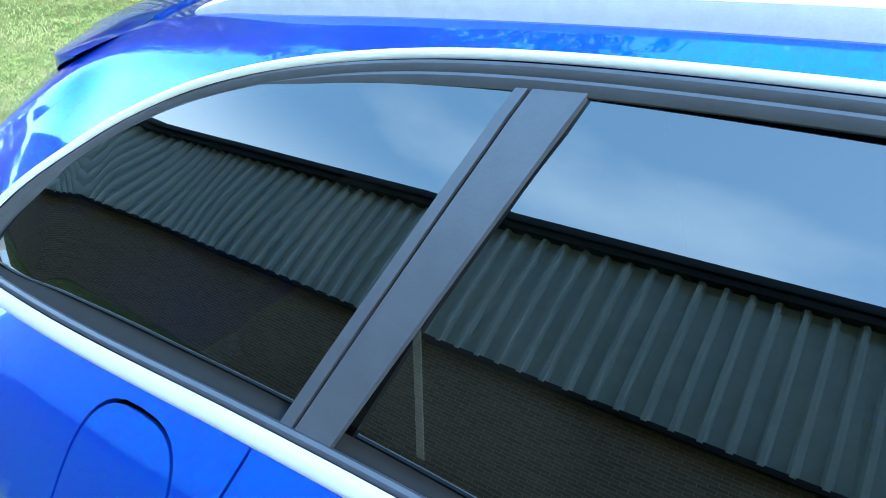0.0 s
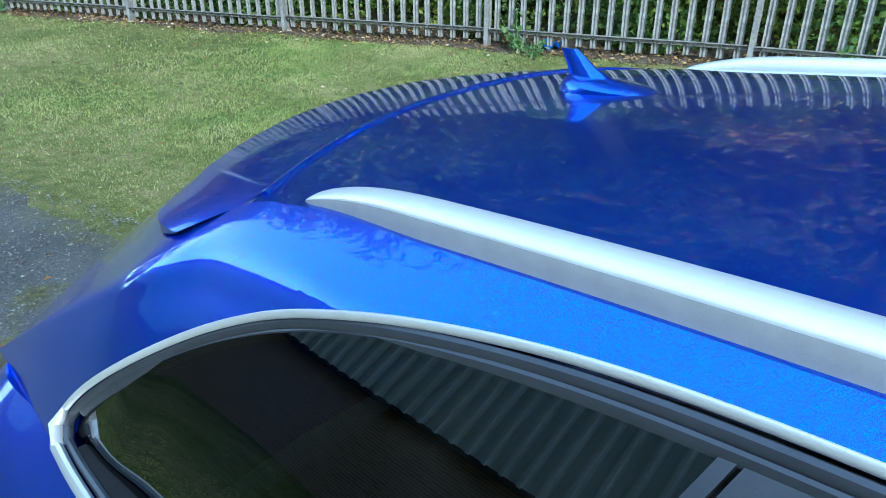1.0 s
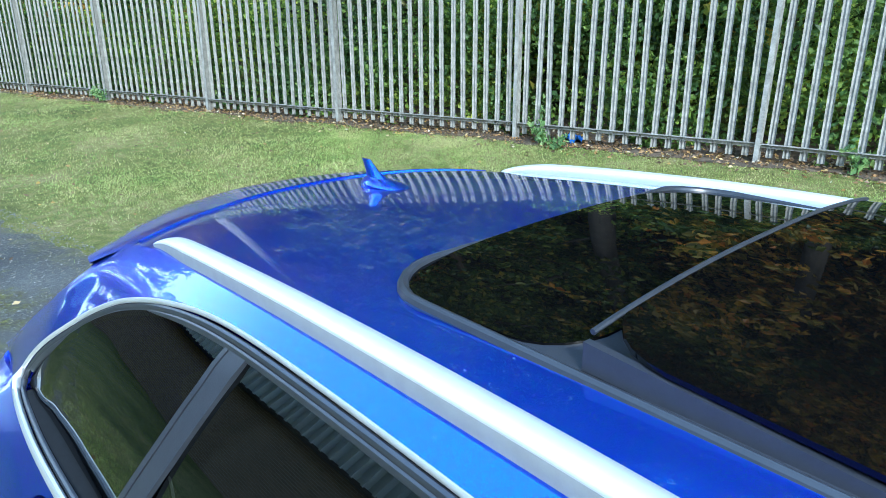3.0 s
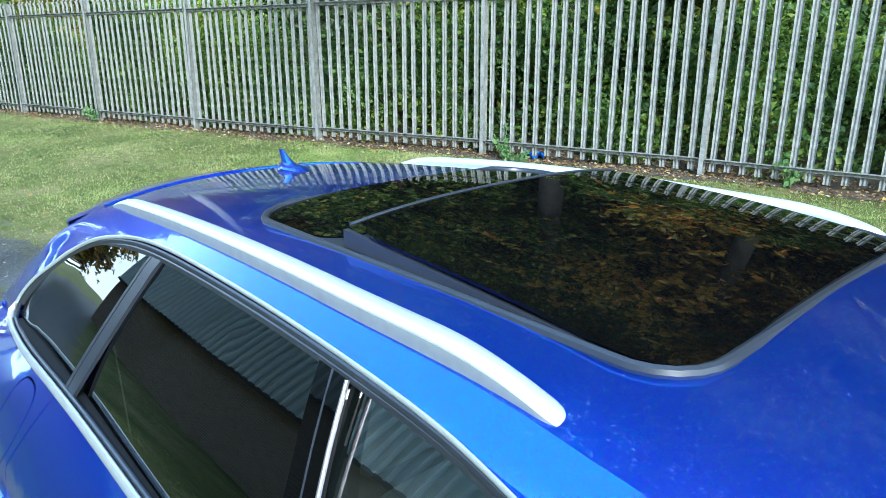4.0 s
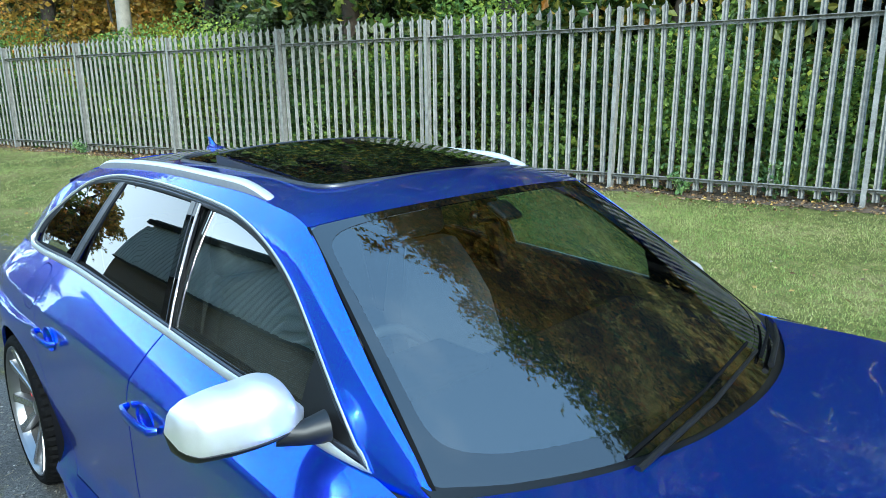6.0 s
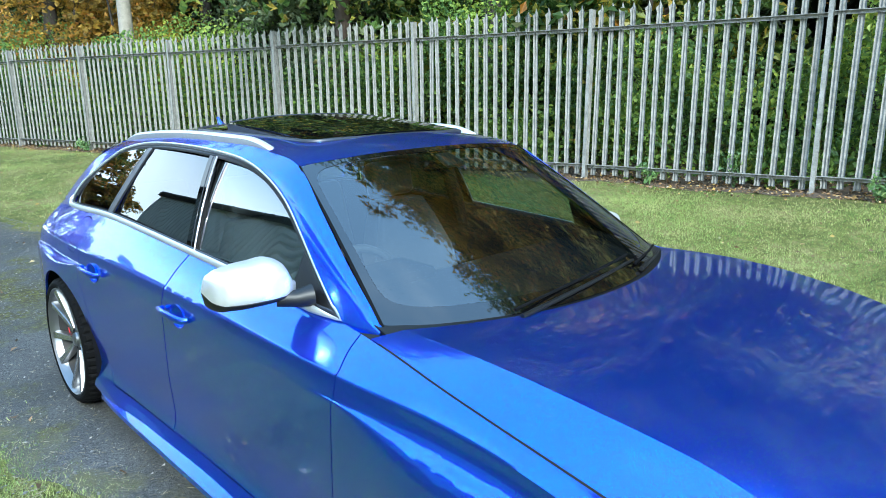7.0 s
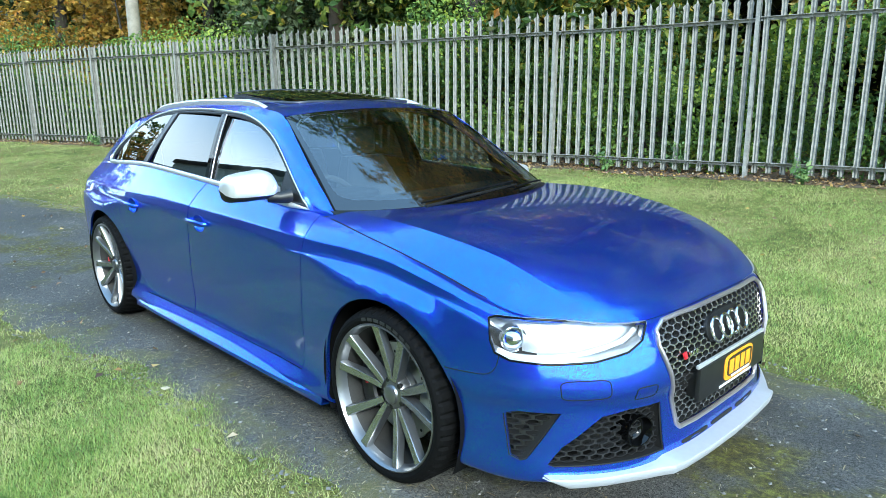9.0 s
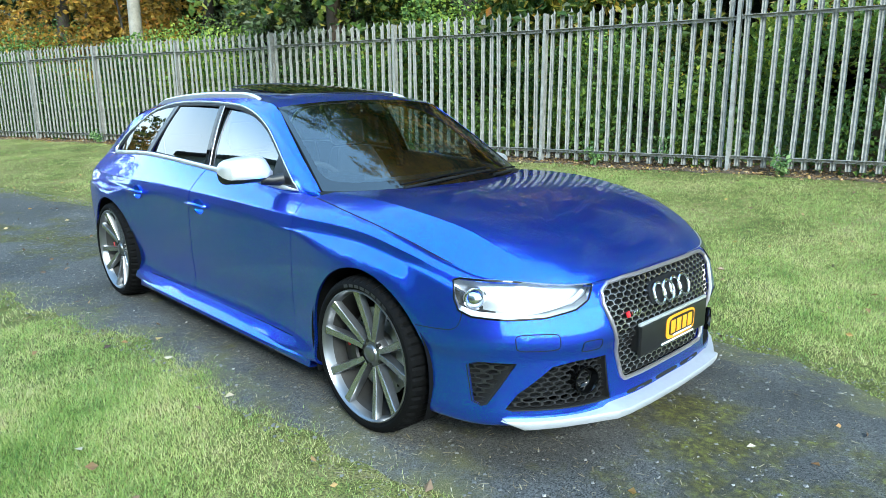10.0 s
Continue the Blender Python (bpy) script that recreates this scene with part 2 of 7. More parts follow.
# ---------- mesh helpers ----------
def spline(xs, ys):
    """A smooth curve through the given values."""
    xs, ys = np.array(xs, float), np.array(ys, float)
    if xs[0] > xs[-1]:
        xs, ys = xs[::-1], ys[::-1]
    d = np.diff(ys, axis=0) / (np.diff(xs) if ys.ndim == 1 else np.diff(xs)[:, None])
    m = np.empty_like(ys)
    m[0], m[-1] = d[0], d[-1]
    h = np.diff(xs)
    for i in range(1, len(xs) - 1):
        m[i] = (d[i - 1] * h[i] + d[i] * h[i - 1]) / (h[i] + h[i - 1])

    def f(x):
        x = np.clip(x, xs[0], xs[-1])
        i = np.clip(np.searchsorted(xs, x, side="right") - 1, 0, len(xs) - 2)
        hh = xs[i + 1] - xs[i]
        t = (x - xs[i]) / hh
        if ys.ndim > 1 and np.ndim(t):
            t, hh = t[:, None], hh[:, None]
        return (ys[i] * (2 * t**3 - 3 * t**2 + 1) + m[i] * hh * (t**3 - 2 * t**2 + t)
                + ys[i + 1] * (3 * t**2 - 2 * t**3) + m[i + 1] * hh * (t**3 - t**2))
    return f


def finish(bm, name, material, sharp=38):
    me = bpy.data.meshes.new(name)
    bm.to_mesh(me)
    bm.free()
    for mm in (material if isinstance(material, (list, tuple)) else [material]):
        me.materials.append(mm)
    me.polygons.foreach_set("use_smooth", [True] * len(me.polygons))
    me.set_sharp_from_angle(angle=radians(sharp))
    return me


def thicken(bm, d):
    """Gives a sheet an inner face and rims."""
    bm.normal_update()
    faces, rims = bm.faces[:], [(e.verts[0], e.verts[1], e.link_faces[0]) for e in bm.edges if e.is_boundary]
    made = {v: bm.verts.new(v.co - v.normal * d) for v in bm.verts[:]}
    for f in faces:
        bm.faces.new([made[v] for v in reversed(f.verts)])
    for a, b, f in rims:
        vs = list(f.verts)
        if vs[(vs.index(a) + 1) % len(vs)] is b:
            a, b = b, a
        bm.faces.new((a, b, made[b], made[a]))


def part(name, bm, material, parent=None, label="", thick=0.0, sharp=38):
    """ONE mesh object, under a thing or under a part."""
    if thick:
        thicken(bm, thick)
    ob = new(name, finish(bm, name, material, sharp))
    if parent:
        ob.parent = parent
        ob.matrix_parent_inverse = Matrix()
    if label:
        ob["label"] = label
    return ob


def grid(P, bm=None, close_u=False):
    """Faces over an array of points (n, m, 3)."""
    bm = bm or bmesh.new()
    n, m = P.shape[:2]
    vs = [[bm.verts.new(P[i, j]) for j in range(m)] for i in range(n)]
    for i in range(n if close_u else n - 1):
        k = (i + 1) % n
        for j in range(m - 1):
            try:
                bm.faces.new((vs[i][j], vs[k][j], vs[k][j + 1], vs[i][j + 1]))
            except ValueError:
                pass
    return bm


def outward(bm, ref=(0, 0, 0.7)):
    """Turns the whole sheet so that it faces away from ref."""
    bm.normal_update()
    s = sum(f.normal.dot(f.calc_center_median() - Vector(ref)) * f.calc_area() for f in bm.faces)
    if s < 0:
        bmesh.ops.reverse_faces(bm, faces=bm.faces[:])
    return bm


def carve(bm, poly, ua, va, pick=lambda c: True):
    """Cuts the outline poly (convex, in the coordinates ua, va) into the sheet; returns the faces inside."""
    ua, va = Vector(ua), Vector(va)
    pts = [Vector(p) for p in poly]
    mid = sum(pts, Vector((0, 0))) / len(pts)
    lo = [min(p[k] for p in pts) - 0.06 for k in (0, 1)]
    hi = [max(p[k] for p in pts) + 0.06 for k in (0, 1)]

    def near(f):
        c = f.calc_center_median()
        u, v = c.dot(ua), c.dot(va)
        r = max((w.co - c).length for w in f.verts)
        return lo[0] - r < u < hi[0] + r and lo[1] - r < v < hi[1] + r and pick(c)

    sides = []
    for a, b in zip(pts, pts[1:] + pts[:1]):
        n = Vector((b[1] - a[1], a[0] - b[0])).normalized()
        if n.dot(mid - a) > 0:
            n = -n
        sides.append((a, n))
        fs = [f for f in bm.faces if near(f)]
        geom = list({e for f in fs for e in f.edges} | {v for f in fs for v in f.verts}) + fs
        bmesh.ops.bisect_plane(bm, geom=geom, dist=1e-5, plane_co=ua * a[0] + va * a[1], plane_no=ua * n[0] + va * n[1])
    inside = []
    for f in bm.faces:
        c = f.calc_center_median()
        q = Vector((c.dot(ua), c.dot(va)))
        if pick(c) and all((q - a).dot(n) < 1e-5 for a, n in sides):
            inside.append(f)
    return inside


def take(bm, faces):
    """Moves faces out into a mesh of their own."""
    out, made = bmesh.new(), {}
    for f in faces:
        vs = []
        for v in f.verts:
            if v not in made:
                made[v] = out.verts.new(v.co)
            vs.append(made[v])
        out.faces.new(vs)
    bmesh.ops.delete(bm, geom=faces, context="FACES")
    return out


def shrink(poly, d):
    pts = [Vector(p) for p in poly]
    mid = sum(pts, Vector((0, 0))) / len(pts)
    return [tuple(p + (mid - p).normalized() * d) for p in pts]


def tube(points, r, sides=10, closed=False, flat=1.0, bm=None, up=None):
    """A bar swept along points; r a number or one per point."""
    pts = [Vector(p) for p in points]
    n = len(pts)
    rs = r if isinstance(r, (list, tuple, np.ndarray)) else [r] * n
    bm = bm or bmesh.new()
    rings = []
    for i, p in enumerate(pts):
        a = pts[(i - 1) % n] if closed or i else p
        b = pts[(i + 1) % n] if closed or i < n - 1 else p
        t = (b - a).normalized()
        ref = Vector(up) if up else (Vector((0, 0, 1)) if abs(t.z) < 0.9 else Vector((1, 0, 0)))
        s = t.cross(ref).normalized()
        w = s.cross(t)
        rings.append([bm.verts.new(p + (s * math.cos(q) * flat + w * math.sin(q)) * rs[i])
                      for q in [2 * math.pi * k / sides for k in range(sides)]])
    for i in range(n if closed else n - 1):
        for k in range(sides):
            j = (i + 1) % n
            bm.faces.new((rings[i][k], rings[i][(k + 1) % sides], rings[j][(k + 1) % sides], rings[j][k]))
    if not closed:
        bm.faces.new(rings[0][::-1])
        bm.faces.new(rings[-1])
    bmesh.ops.recalc_face_normals(bm, faces=bm.faces[:])
    return bm


def box(size, at=(0, 0, 0), bevel=0.0, seg=2, bm=None, turn=None):
    b = bmesh.new()
    bmesh.ops.create_cube(b, size=1)
    bmesh.ops.scale(b, vec=size, verts=b.verts)
    if bevel:
        bmesh.ops.bevel(b, geom=b.edges[:], offset=bevel, segments=seg, profile=0.6, affect="EDGES")
    m = Matrix.Translation(at) @ (turn or Matrix())
    bmesh.ops.transform(b, matrix=m, verts=b.verts)
    if bm is None:
        return b
    merge(bm, b)
    return bm


def merge(bm, other):
    made = {v: bm.verts.new(v.co) for v in other.verts}
    for f in other.faces:
        bm.faces.new([made[v] for v in f.verts])
    other.free()
    return bm


def lathe(profile, steps=64, axis="y", bm=None):
    """Turns (radius, along) about an axis."""
    P = np.zeros((steps, len(profile), 3))
    for i in range(steps):
        a = 2 * math.pi * i / steps
        for j, (r, h) in enumerate(profile):
            P[i, j] = (r * math.cos(a), h, r * math.sin(a)) if axis == "y" else (r * math.cos(a), r * math.sin(a), h)
    bm = grid(P, bm, close_u=True)
    bmesh.ops.remove_doubles(bm, verts=bm.verts[:], dist=1e-5)
    bmesh.ops.recalc_face_normals(bm, faces=bm.faces[:])
    return bm


def extrude_outline(poly, depth, axis=1, at=0.0, bm=None):
    """A flat outline (two coordinates) given depth along the axis left out."""
    bm = bm or bmesh.new()

    def p3(p, h):
        q = list(p)
        q.insert(axis, h)
        return q
    a = [bm.verts.new(p3(p, at)) for p in poly]
    b = [bm.verts.new(p3(p, at + depth)) for p in poly]
    n = len(poly)
    bm.faces.new(a)
    bm.faces.new(b[::-1])
    for i in range(n):
        bm.faces.new((a[i], b[i], b[(i + 1) % n], a[(i + 1) % n]))
    bmesh.ops.recalc_face_normals(bm, faces=bm.faces[:])
    return bm
# ---------- ground, track, fence, wood, shed ----------
FENCE = [(-27.1, -0.6), (-24.4, 0.15), (-21.7, 0.9), (-19.0, 1.62), (-16.3, 2.34), (-13.65, 3.05), (-11.0, 3.8), (-8.35, 4.55), (-5.70, 5.34),
         (-3.05, 6.01), (-0.34, 6.49), (2.37, 6.95), (5.08, 7.38), (7.8, 7.8), (10.5, 8.2)]
fence_y = spline([p[0] for p in FENCE], [p[1] for p in FENCE])
track_left = spline([-60, -20, -12, -8.4, -5.7, -2, 0, 2.0, 2.8, 6, 20, 60], [-22, -4.0, -1.2, 0.05, 0.5, 1.05, 1.25, 1.28, 1.15, 1.0, 0.8, 0.5])
track_right = spline([-60, -20, -10, -5, -1.8, -0.1, 1.6, 3.5, 6, 20, 60], [-26, -8.0, -4.2, -2.35, -1.55, -1.25, -1.17, -1.15, -1.25, -1.4, -1.8])


def ground_z(x, y):
    """The lawn climbs a little towards the fence."""
    f = np.clip((y - (fence_y(x) - 4.6)) / 4.6, 0, 1.15)
    dip = 0.012 * np.sin(x * 1.7 + y * 2.3) + 0.008 * np.sin(x * 4.1 - y * 3.3)
    away = np.clip(np.maximum(track_right(x) - y, y - track_left(x)) / 0.8, 0, 1)
    return 0.33 * f * f * (3 - 2 * np.minimum(f, 1)) + (0.012 + dip) * away


def ground_mat():
    m, nt, b, out = nodes_of("lawn_soil")
    tcn = nt.nodes.new("ShaderNodeTexCoord")
    big = add(nt, "ShaderNodeTexNoise", Scale=0.7, Detail=6.0)
    mid = add(nt, "ShaderNodeTexNoise", Scale=9.0, Detail=6.0)
    fine = add(nt, "ShaderNodeTexNoise", Scale=90.0, Detail=4.0)
    for n in (big, mid, fine):
        nt.links.new(tcn.outputs["Object"], n.inputs["Vector"])
    r1 = nt.nodes.new("ShaderNodeValToRGB")
    e = r1.color_ramp.elements
    e[0].position, e[0].color = 0.30, (0.040, 0.056, 0.013, 1)
    e[1].position, e[1].color = 0.72, (0.310, 0.250, 0.125, 1)
    k = e.new(0.5)
    k.color = (0.155, 0.160, 0.045, 1)
    mx = nt.nodes.new("ShaderNodeMixRGB")
    mx.inputs["Fac"].default_value = 0.45
    nt.links.new(big.outputs["Fac"], mx.inputs["Color1"])
    nt.links.new(mid.outputs["Fac"], mx.inputs["Color2"])
    nt.links.new(mx.outputs["Color"], r1.inputs["Fac"])
    r2 = add(nt, "ShaderNodeMapRange", From_Min=0.35, From_Max=0.65, To_Min=0.4, To_Max=1.5)
    nt.links.new(fine.outputs["Fac"], r2.inputs["Value"])
    mul = nt.nodes.new("ShaderNodeMixRGB")
    mul.blend_type = "MULTIPLY"
    mul.inputs["Fac"].default_value = 1
    nt.links.new(r1.outputs["Color"], mul.inputs["Color1"])
    nt.links.new(r2.outputs["Result"], mul.inputs["Color2"])
    nt.links.new(mul.outputs["Color"], b.inputs["Base Color"])
    b.inputs["Roughness"].default_value = 0.9
    b.inputs["Specular IOR Level"].default_value = 0.2
    bp = add(nt, "ShaderNodeBump", Strength=0.8, Distance=0.03)
    nt.links.new(fine.outputs["Fac"], bp.inputs["Height"])
    nt.links.new(bp.outputs["Normal"], b.inputs["Normal"])
    return m


def track_mat():
    """Old tarmac: damp, gritty, with silt and moss."""
    m, nt, b, out = nodes_of("old_tarmac")
    tcn = nt.nodes.new("ShaderNodeTexCoord")
    big = add(nt, "ShaderNodeTexNoise", Scale=0.9, Detail=7.0, Roughness=0.6)
    moss = add(nt, "ShaderNodeTexNoise", Scale=2.3, Detail=8.0, Roughness=0.65)
    grit = add(nt, "ShaderNodeTexVoronoi", Scale=230.0)
    fine = add(nt, "ShaderNodeTexNoise", Scale=240.0, Detail=3.0)
    for n in (big, moss, grit, fine):
        nt.links.new(tcn.outputs["Object"], n.inputs["Vector"])
    r = nt.nodes.new("ShaderNodeValToRGB")
    e = r.color_ramp.elements
    e[0].position, e[0].color = 0.30, (0.026, 0.027, 0.028, 1)
    e[1].position, e[1].color = 0.70, (0.086, 0.087, 0.085, 1)
    nt.links.new(big.outputs["Fac"], r.inputs["Fac"])
    g = nt.nodes.new("ShaderNodeValToRGB")
    g.color_ramp.elements[0].position, g.color_ramp.elements[0].color = 0.15, (0.35, 0.35, 0.35, 1)
    g.color_ramp.elements[1].position, g.color_ramp.elements[1].color = 0.95, (3.1, 3.0, 2.85, 1)
    nt.links.new(grit.outputs["Color"], g.inputs["Fac"])
    mul = nt.nodes.new("ShaderNodeMixRGB")
    mul.blend_type = "MULTIPLY"
    mul.inputs["Fac"].default_value = 0.85
    nt.links.new(r.outputs["Color"], mul.inputs["Color1"])
    nt.links.new(g.outputs["Color"], mul.inputs["Color2"])
    crown = nt.nodes.new("ShaderNodeAttribute")          # moss keeps to the crown between the wheel tracks
    crown.attribute_name = "crown"
    grow = nt.nodes.new("ShaderNodeMath")
    grow.operation = "MULTIPLY_ADD"
    grow.inputs[1].default_value = 0.17
    nt.links.new(crown.outputs["Fac"], grow.inputs[0])
    nt.links.new(moss.outputs["Fac"], grow.inputs[2])
    mr = add(nt, "ShaderNodeMapRange", From_Min=0.55, From_Max=0.70, To_Min=0.0, To_Max=0.9)
    nt.links.new(grow.outputs["Value"], mr.inputs["Value"])
    tuft = add(nt, "ShaderNodeTexNoise", Scale=34.0, Detail=7.0, Roughness=0.7)
    nt.links.new(tcn.outputs["Object"], tuft.inputs["Vector"])
    green = nt.nodes.new("ShaderNodeValToRGB")
    ge = green.color_ramp.elements
    ge[0].position, ge[0].color = 0.36, (0.030, 0.026, 0.016, 1)
    ge[1].position, ge[1].color = 0.66, (0.190, 0.190, 0.035, 1)
    gm = ge.new(0.5)
    gm.color = (0.075, 0.068, 0.022, 1)
    nt.links.new(tuft.outputs["Fac"], green.inputs["Fac"])
    mx = nt.nodes.new("ShaderNodeMixRGB")
    nt.links.new(green.outputs["Color"], mx.inputs["Color2"])
    nt.links.new(mr.outputs["Result"], mx.inputs["Fac"])
    nt.links.new(mul.outputs["Color"], mx.inputs["Color1"])
    # soil and worn turf creep in from the verges
    at = nt.nodes.new("ShaderNodeAttribute")
    at.attribute_name = "verge"
    patch = add(nt, "ShaderNodeTexNoise", Scale=3.4, Detail=7.0, Roughness=0.7)
    nt.links.new(tcn.outputs["Object"], patch.inputs["Vector"])
    off = nt.nodes.new("ShaderNodeMath")
    off.operation = "MULTIPLY_ADD"
    off.inputs[1].default_value, off.inputs[2].default_value = 1.5, -0.60
    nt.links.new(patch.outputs["Fac"], off.inputs[0])
    dist = nt.nodes.new("ShaderNodeMath")
    dist.operation = "ADD"
    nt.links.new(at.outputs["Fac"], dist.inputs[0])
    nt.links.new(off.outputs["Value"], dist.inputs[1])
    vr = add(nt, "ShaderNodeMapRange", From_Min=0.16, From_Max=0.50, To_Min=1.0, To_Max=0.0)
    nt.links.new(dist.outputs["Value"], vr.inputs["Value"])
    soil = nt.nodes.new("ShaderNodeValToRGB")
    soil.color_ramp.elements[0].position, soil.color_ramp.elements[0].color = 0.32, (0.050, 0.062, 0.018, 1)
    soil.color_ramp.elements[1].position, soil.color_ramp.elements[1].color = 0.68, (0.185, 0.160, 0.085, 1)
    nt.links.new(fine.outputs["Fac"], soil.inputs["Fac"])
    mv = nt.nodes.new("ShaderNodeMixRGB")
    nt.links.new(vr.outputs["Result"], mv.inputs["Fac"])
    nt.links.new(mx.outputs["Color"], mv.inputs["Color1"])
    nt.links.new(soil.outputs["Color"], mv.inputs["Color2"])
    nt.links.new(mv.outputs["Color"], b.inputs["Base Color"])
    b.inputs["Specular IOR Level"].default_value = 0.22
    rr = add(nt, "ShaderNodeMapRange", From_Min=0.3, From_Max=0.7, To_Min=0.5, To_Max=0.85)
    nt.links.new(big.outputs["Fac"], rr.inputs["Value"])
    nt.links.new(rr.outputs["Result"], b.inputs["Roughness"])
    rough_h = nt.nodes.new("ShaderNodeMixRGB")
    rough_h.inputs["Fac"].default_value = 0.65
    nt.links.new(grit.outputs["Distance"], rough_h.inputs["Color1"])
    nt.links.new(fine.outputs["Fac"], rough_h.inputs["Color2"])
    bp = add(nt, "ShaderNodeBump", Strength=0.75, Distance=0.006)
    nt.links.new(rough_h.outputs["Color"], bp.inputs["Height"])
    nt.links.new(bp.outputs["Normal"], b.inputs["Normal"])
    return m


GROUND, TARMAC = ground_mat(), track_mat()
GALV = solid("weathered_galvanised_steel", (0.228, 0.222, 0.200), 0.78, 0.0, 0.5, 11, 0.15, 120, rough_vary=0.1, fine=60)


def axis_points(dense_lo, dense_hi, step, far):
    a = list(np.arange(dense_lo, dense_hi + 1e-6, step))
    d, lo, hi = step, dense_lo, dense_hi
    while hi < far:
        d *= 1.5
        lo, hi = lo - d, hi + d
        a = [lo] + a + [hi]
    return np.array(a)


gx, gy = axis_points(-24, 10, 0.3, 900), axis_points(-9, 11, 0.25, 900)
GX, GY = np.meshgrid(gx, gy, indexing="ij")
GZ = ground_z(GX.ravel(), GY.ravel()).reshape(GX.shape)
ground = part("ground", grid(np.dstack([GX, GY, GZ])), GROUND, sharp=180)
tagged(ground, "mown rough grass lawn rising gently to the fence", "ground", kind="structure")

rng = np.random.default_rng(7)
tx = np.concatenate([np.arange(-60, -14, 1.0), np.arange(-14, 8, 0.06), np.arange(8, 60, 1.0)])
wob = lambda x, k: 0.05 * np.sin(x * 3.1 + k) + 0.035 * np.sin(x * 7.7 + 2 * k) + 0.02 * np.sin(x * 19 + k)
L, R = track_left(tx) + wob(tx, 1.0), track_right(tx) + wob(tx, 2.6)
rows = []
for k, f in enumerate(np.linspace(0, 1, 13)):
    yy = R + (L - R) * f
    crown = 0.018 - 0.012 * abs(2 * f - 1) ** 6 + 0.004 * np.sin(tx * 1.3 + 5 * f)
    rows.append(np.stack([tx, yy, crown if 0 < k < 12 else np.full_like(tx, -0.02)], 1))
track = part("road", grid(np.stack(rows, 1)), TARMAC, sharp=180)
verge = track.data.attributes.new("verge", "FLOAT", "POINT")       # metres to the nearer edge
crown_at = track.data.attributes.new("crown", "FLOAT", "POINT")
crown_at.data.foreach_set("value", np.stack([np.full_like(tx, math.exp(-((f - 0.5) / 0.15) ** 2)) for f in np.linspace(0, 1, 13)], 1).ravel().astype(np.float32))
verge.data.foreach_set("value", np.stack([(L - R) * min(f, 1 - f) for f in np.linspace(0, 1, 13)], 1).ravel().astype(np.float32))
tagged(track, "narrow old tarmac track, damp and gritty with moss", "track", kind="structure")


def scatter_mesh(name, verts, faces, material):
    me = bpy.data.meshes.new(name)
    me.from_pydata(verts.reshape(-1, 3).tolist(), [], faces)
    me.materials.append(material)
    return new(name, me)


def leaves(P, size, spread=1.0, seed=0, fold=0.25, wide=0.62):
    """Small folded leaf blades at the points P, turned at random."""
    g = np.random.default_rng(seed)
    n = len(P)
    a = g.normal(size=(n, 3))
    a[:, 2] *= spread
    a /= np.linalg.norm(a, axis=1)[:, None]
    b = np.cross(a, g.normal(size=(n, 3)))
    b /= np.linalg.norm(b, axis=1)[:, None]
    c = np.cross(a, b)
    s = (size * g.uniform(0.6, 1.4, n))[:, None]
    V = np.stack([P - a * s, P + b * s * wide + c * s * fold, P + a * s, P - b * s * wide + c * s * fold], 1)
    F = np.arange(n * 4).reshape(n, 4).tolist()
    return V, F


# grass blades, thick near the camera's way and thinner far off
def blades(n, x0, x1, y0, y1, h, seed, keep, soft=True, thin=1.0):
    g = np.random.default_rng(seed)
    x, y = g.uniform(x0, x1, n), g.uniform(y0, y1, n)
    ok = keep(x, y, g)
    edge = np.minimum(np.minimum(x - x0, x1 - x), np.minimum(y - y0, y1 - y))
    ok &= edge > g.uniform(0, 1.6, n) * (1 if soft else 0)
    x, y = x[ok], y[ok]
    n = len(x)
    z = ground_z(x, y)
    ang = g.uniform(0, 2 * np.pi, n)
    hh = h * g.uniform(0.5, 1.3, n)
    lean = g.normal(0, 0.55, (n, 2)) * hh[:, None]
    w = (0.0024 + 0.06 * h * g.uniform(0.3, 1, n)) * thin
    dx, dy = np.cos(ang) * w, np.sin(ang) * w
    b0 = np.stack([x - dx, y - dy, z - 0.004], 1)
    b1 = np.stack([x + dx, y + dy, z - 0.004], 1)
    tip = np.stack([x + lean[:, 0], y + lean[:, 1], z + hh * 0.9], 1)
    return np.stack([b0, b1, tip], 1)


def on_lawn(x, y, g):
    edge = np.maximum(track_right(x) - y, y - track_left(x)) + 0.10 * np.sin(x * 2.9) + 0.06 * np.sin(x * 7.3 + y)
    patch = np.sin(x * 1.9 + 1.3 * np.sin(y * 1.6)) * np.sin(y * 2.3 + x * 0.6)
    return (edge > g.uniform(-0.42, 0.38, len(x))) & (y < fence_y(x) - 0.14 + 0.12 * np.sin(x * 2.3) + g.normal(0, 0.10, len(x))) & (g.uniform(0, 1, len(x)) < 0.64 + 0.36 * patch)


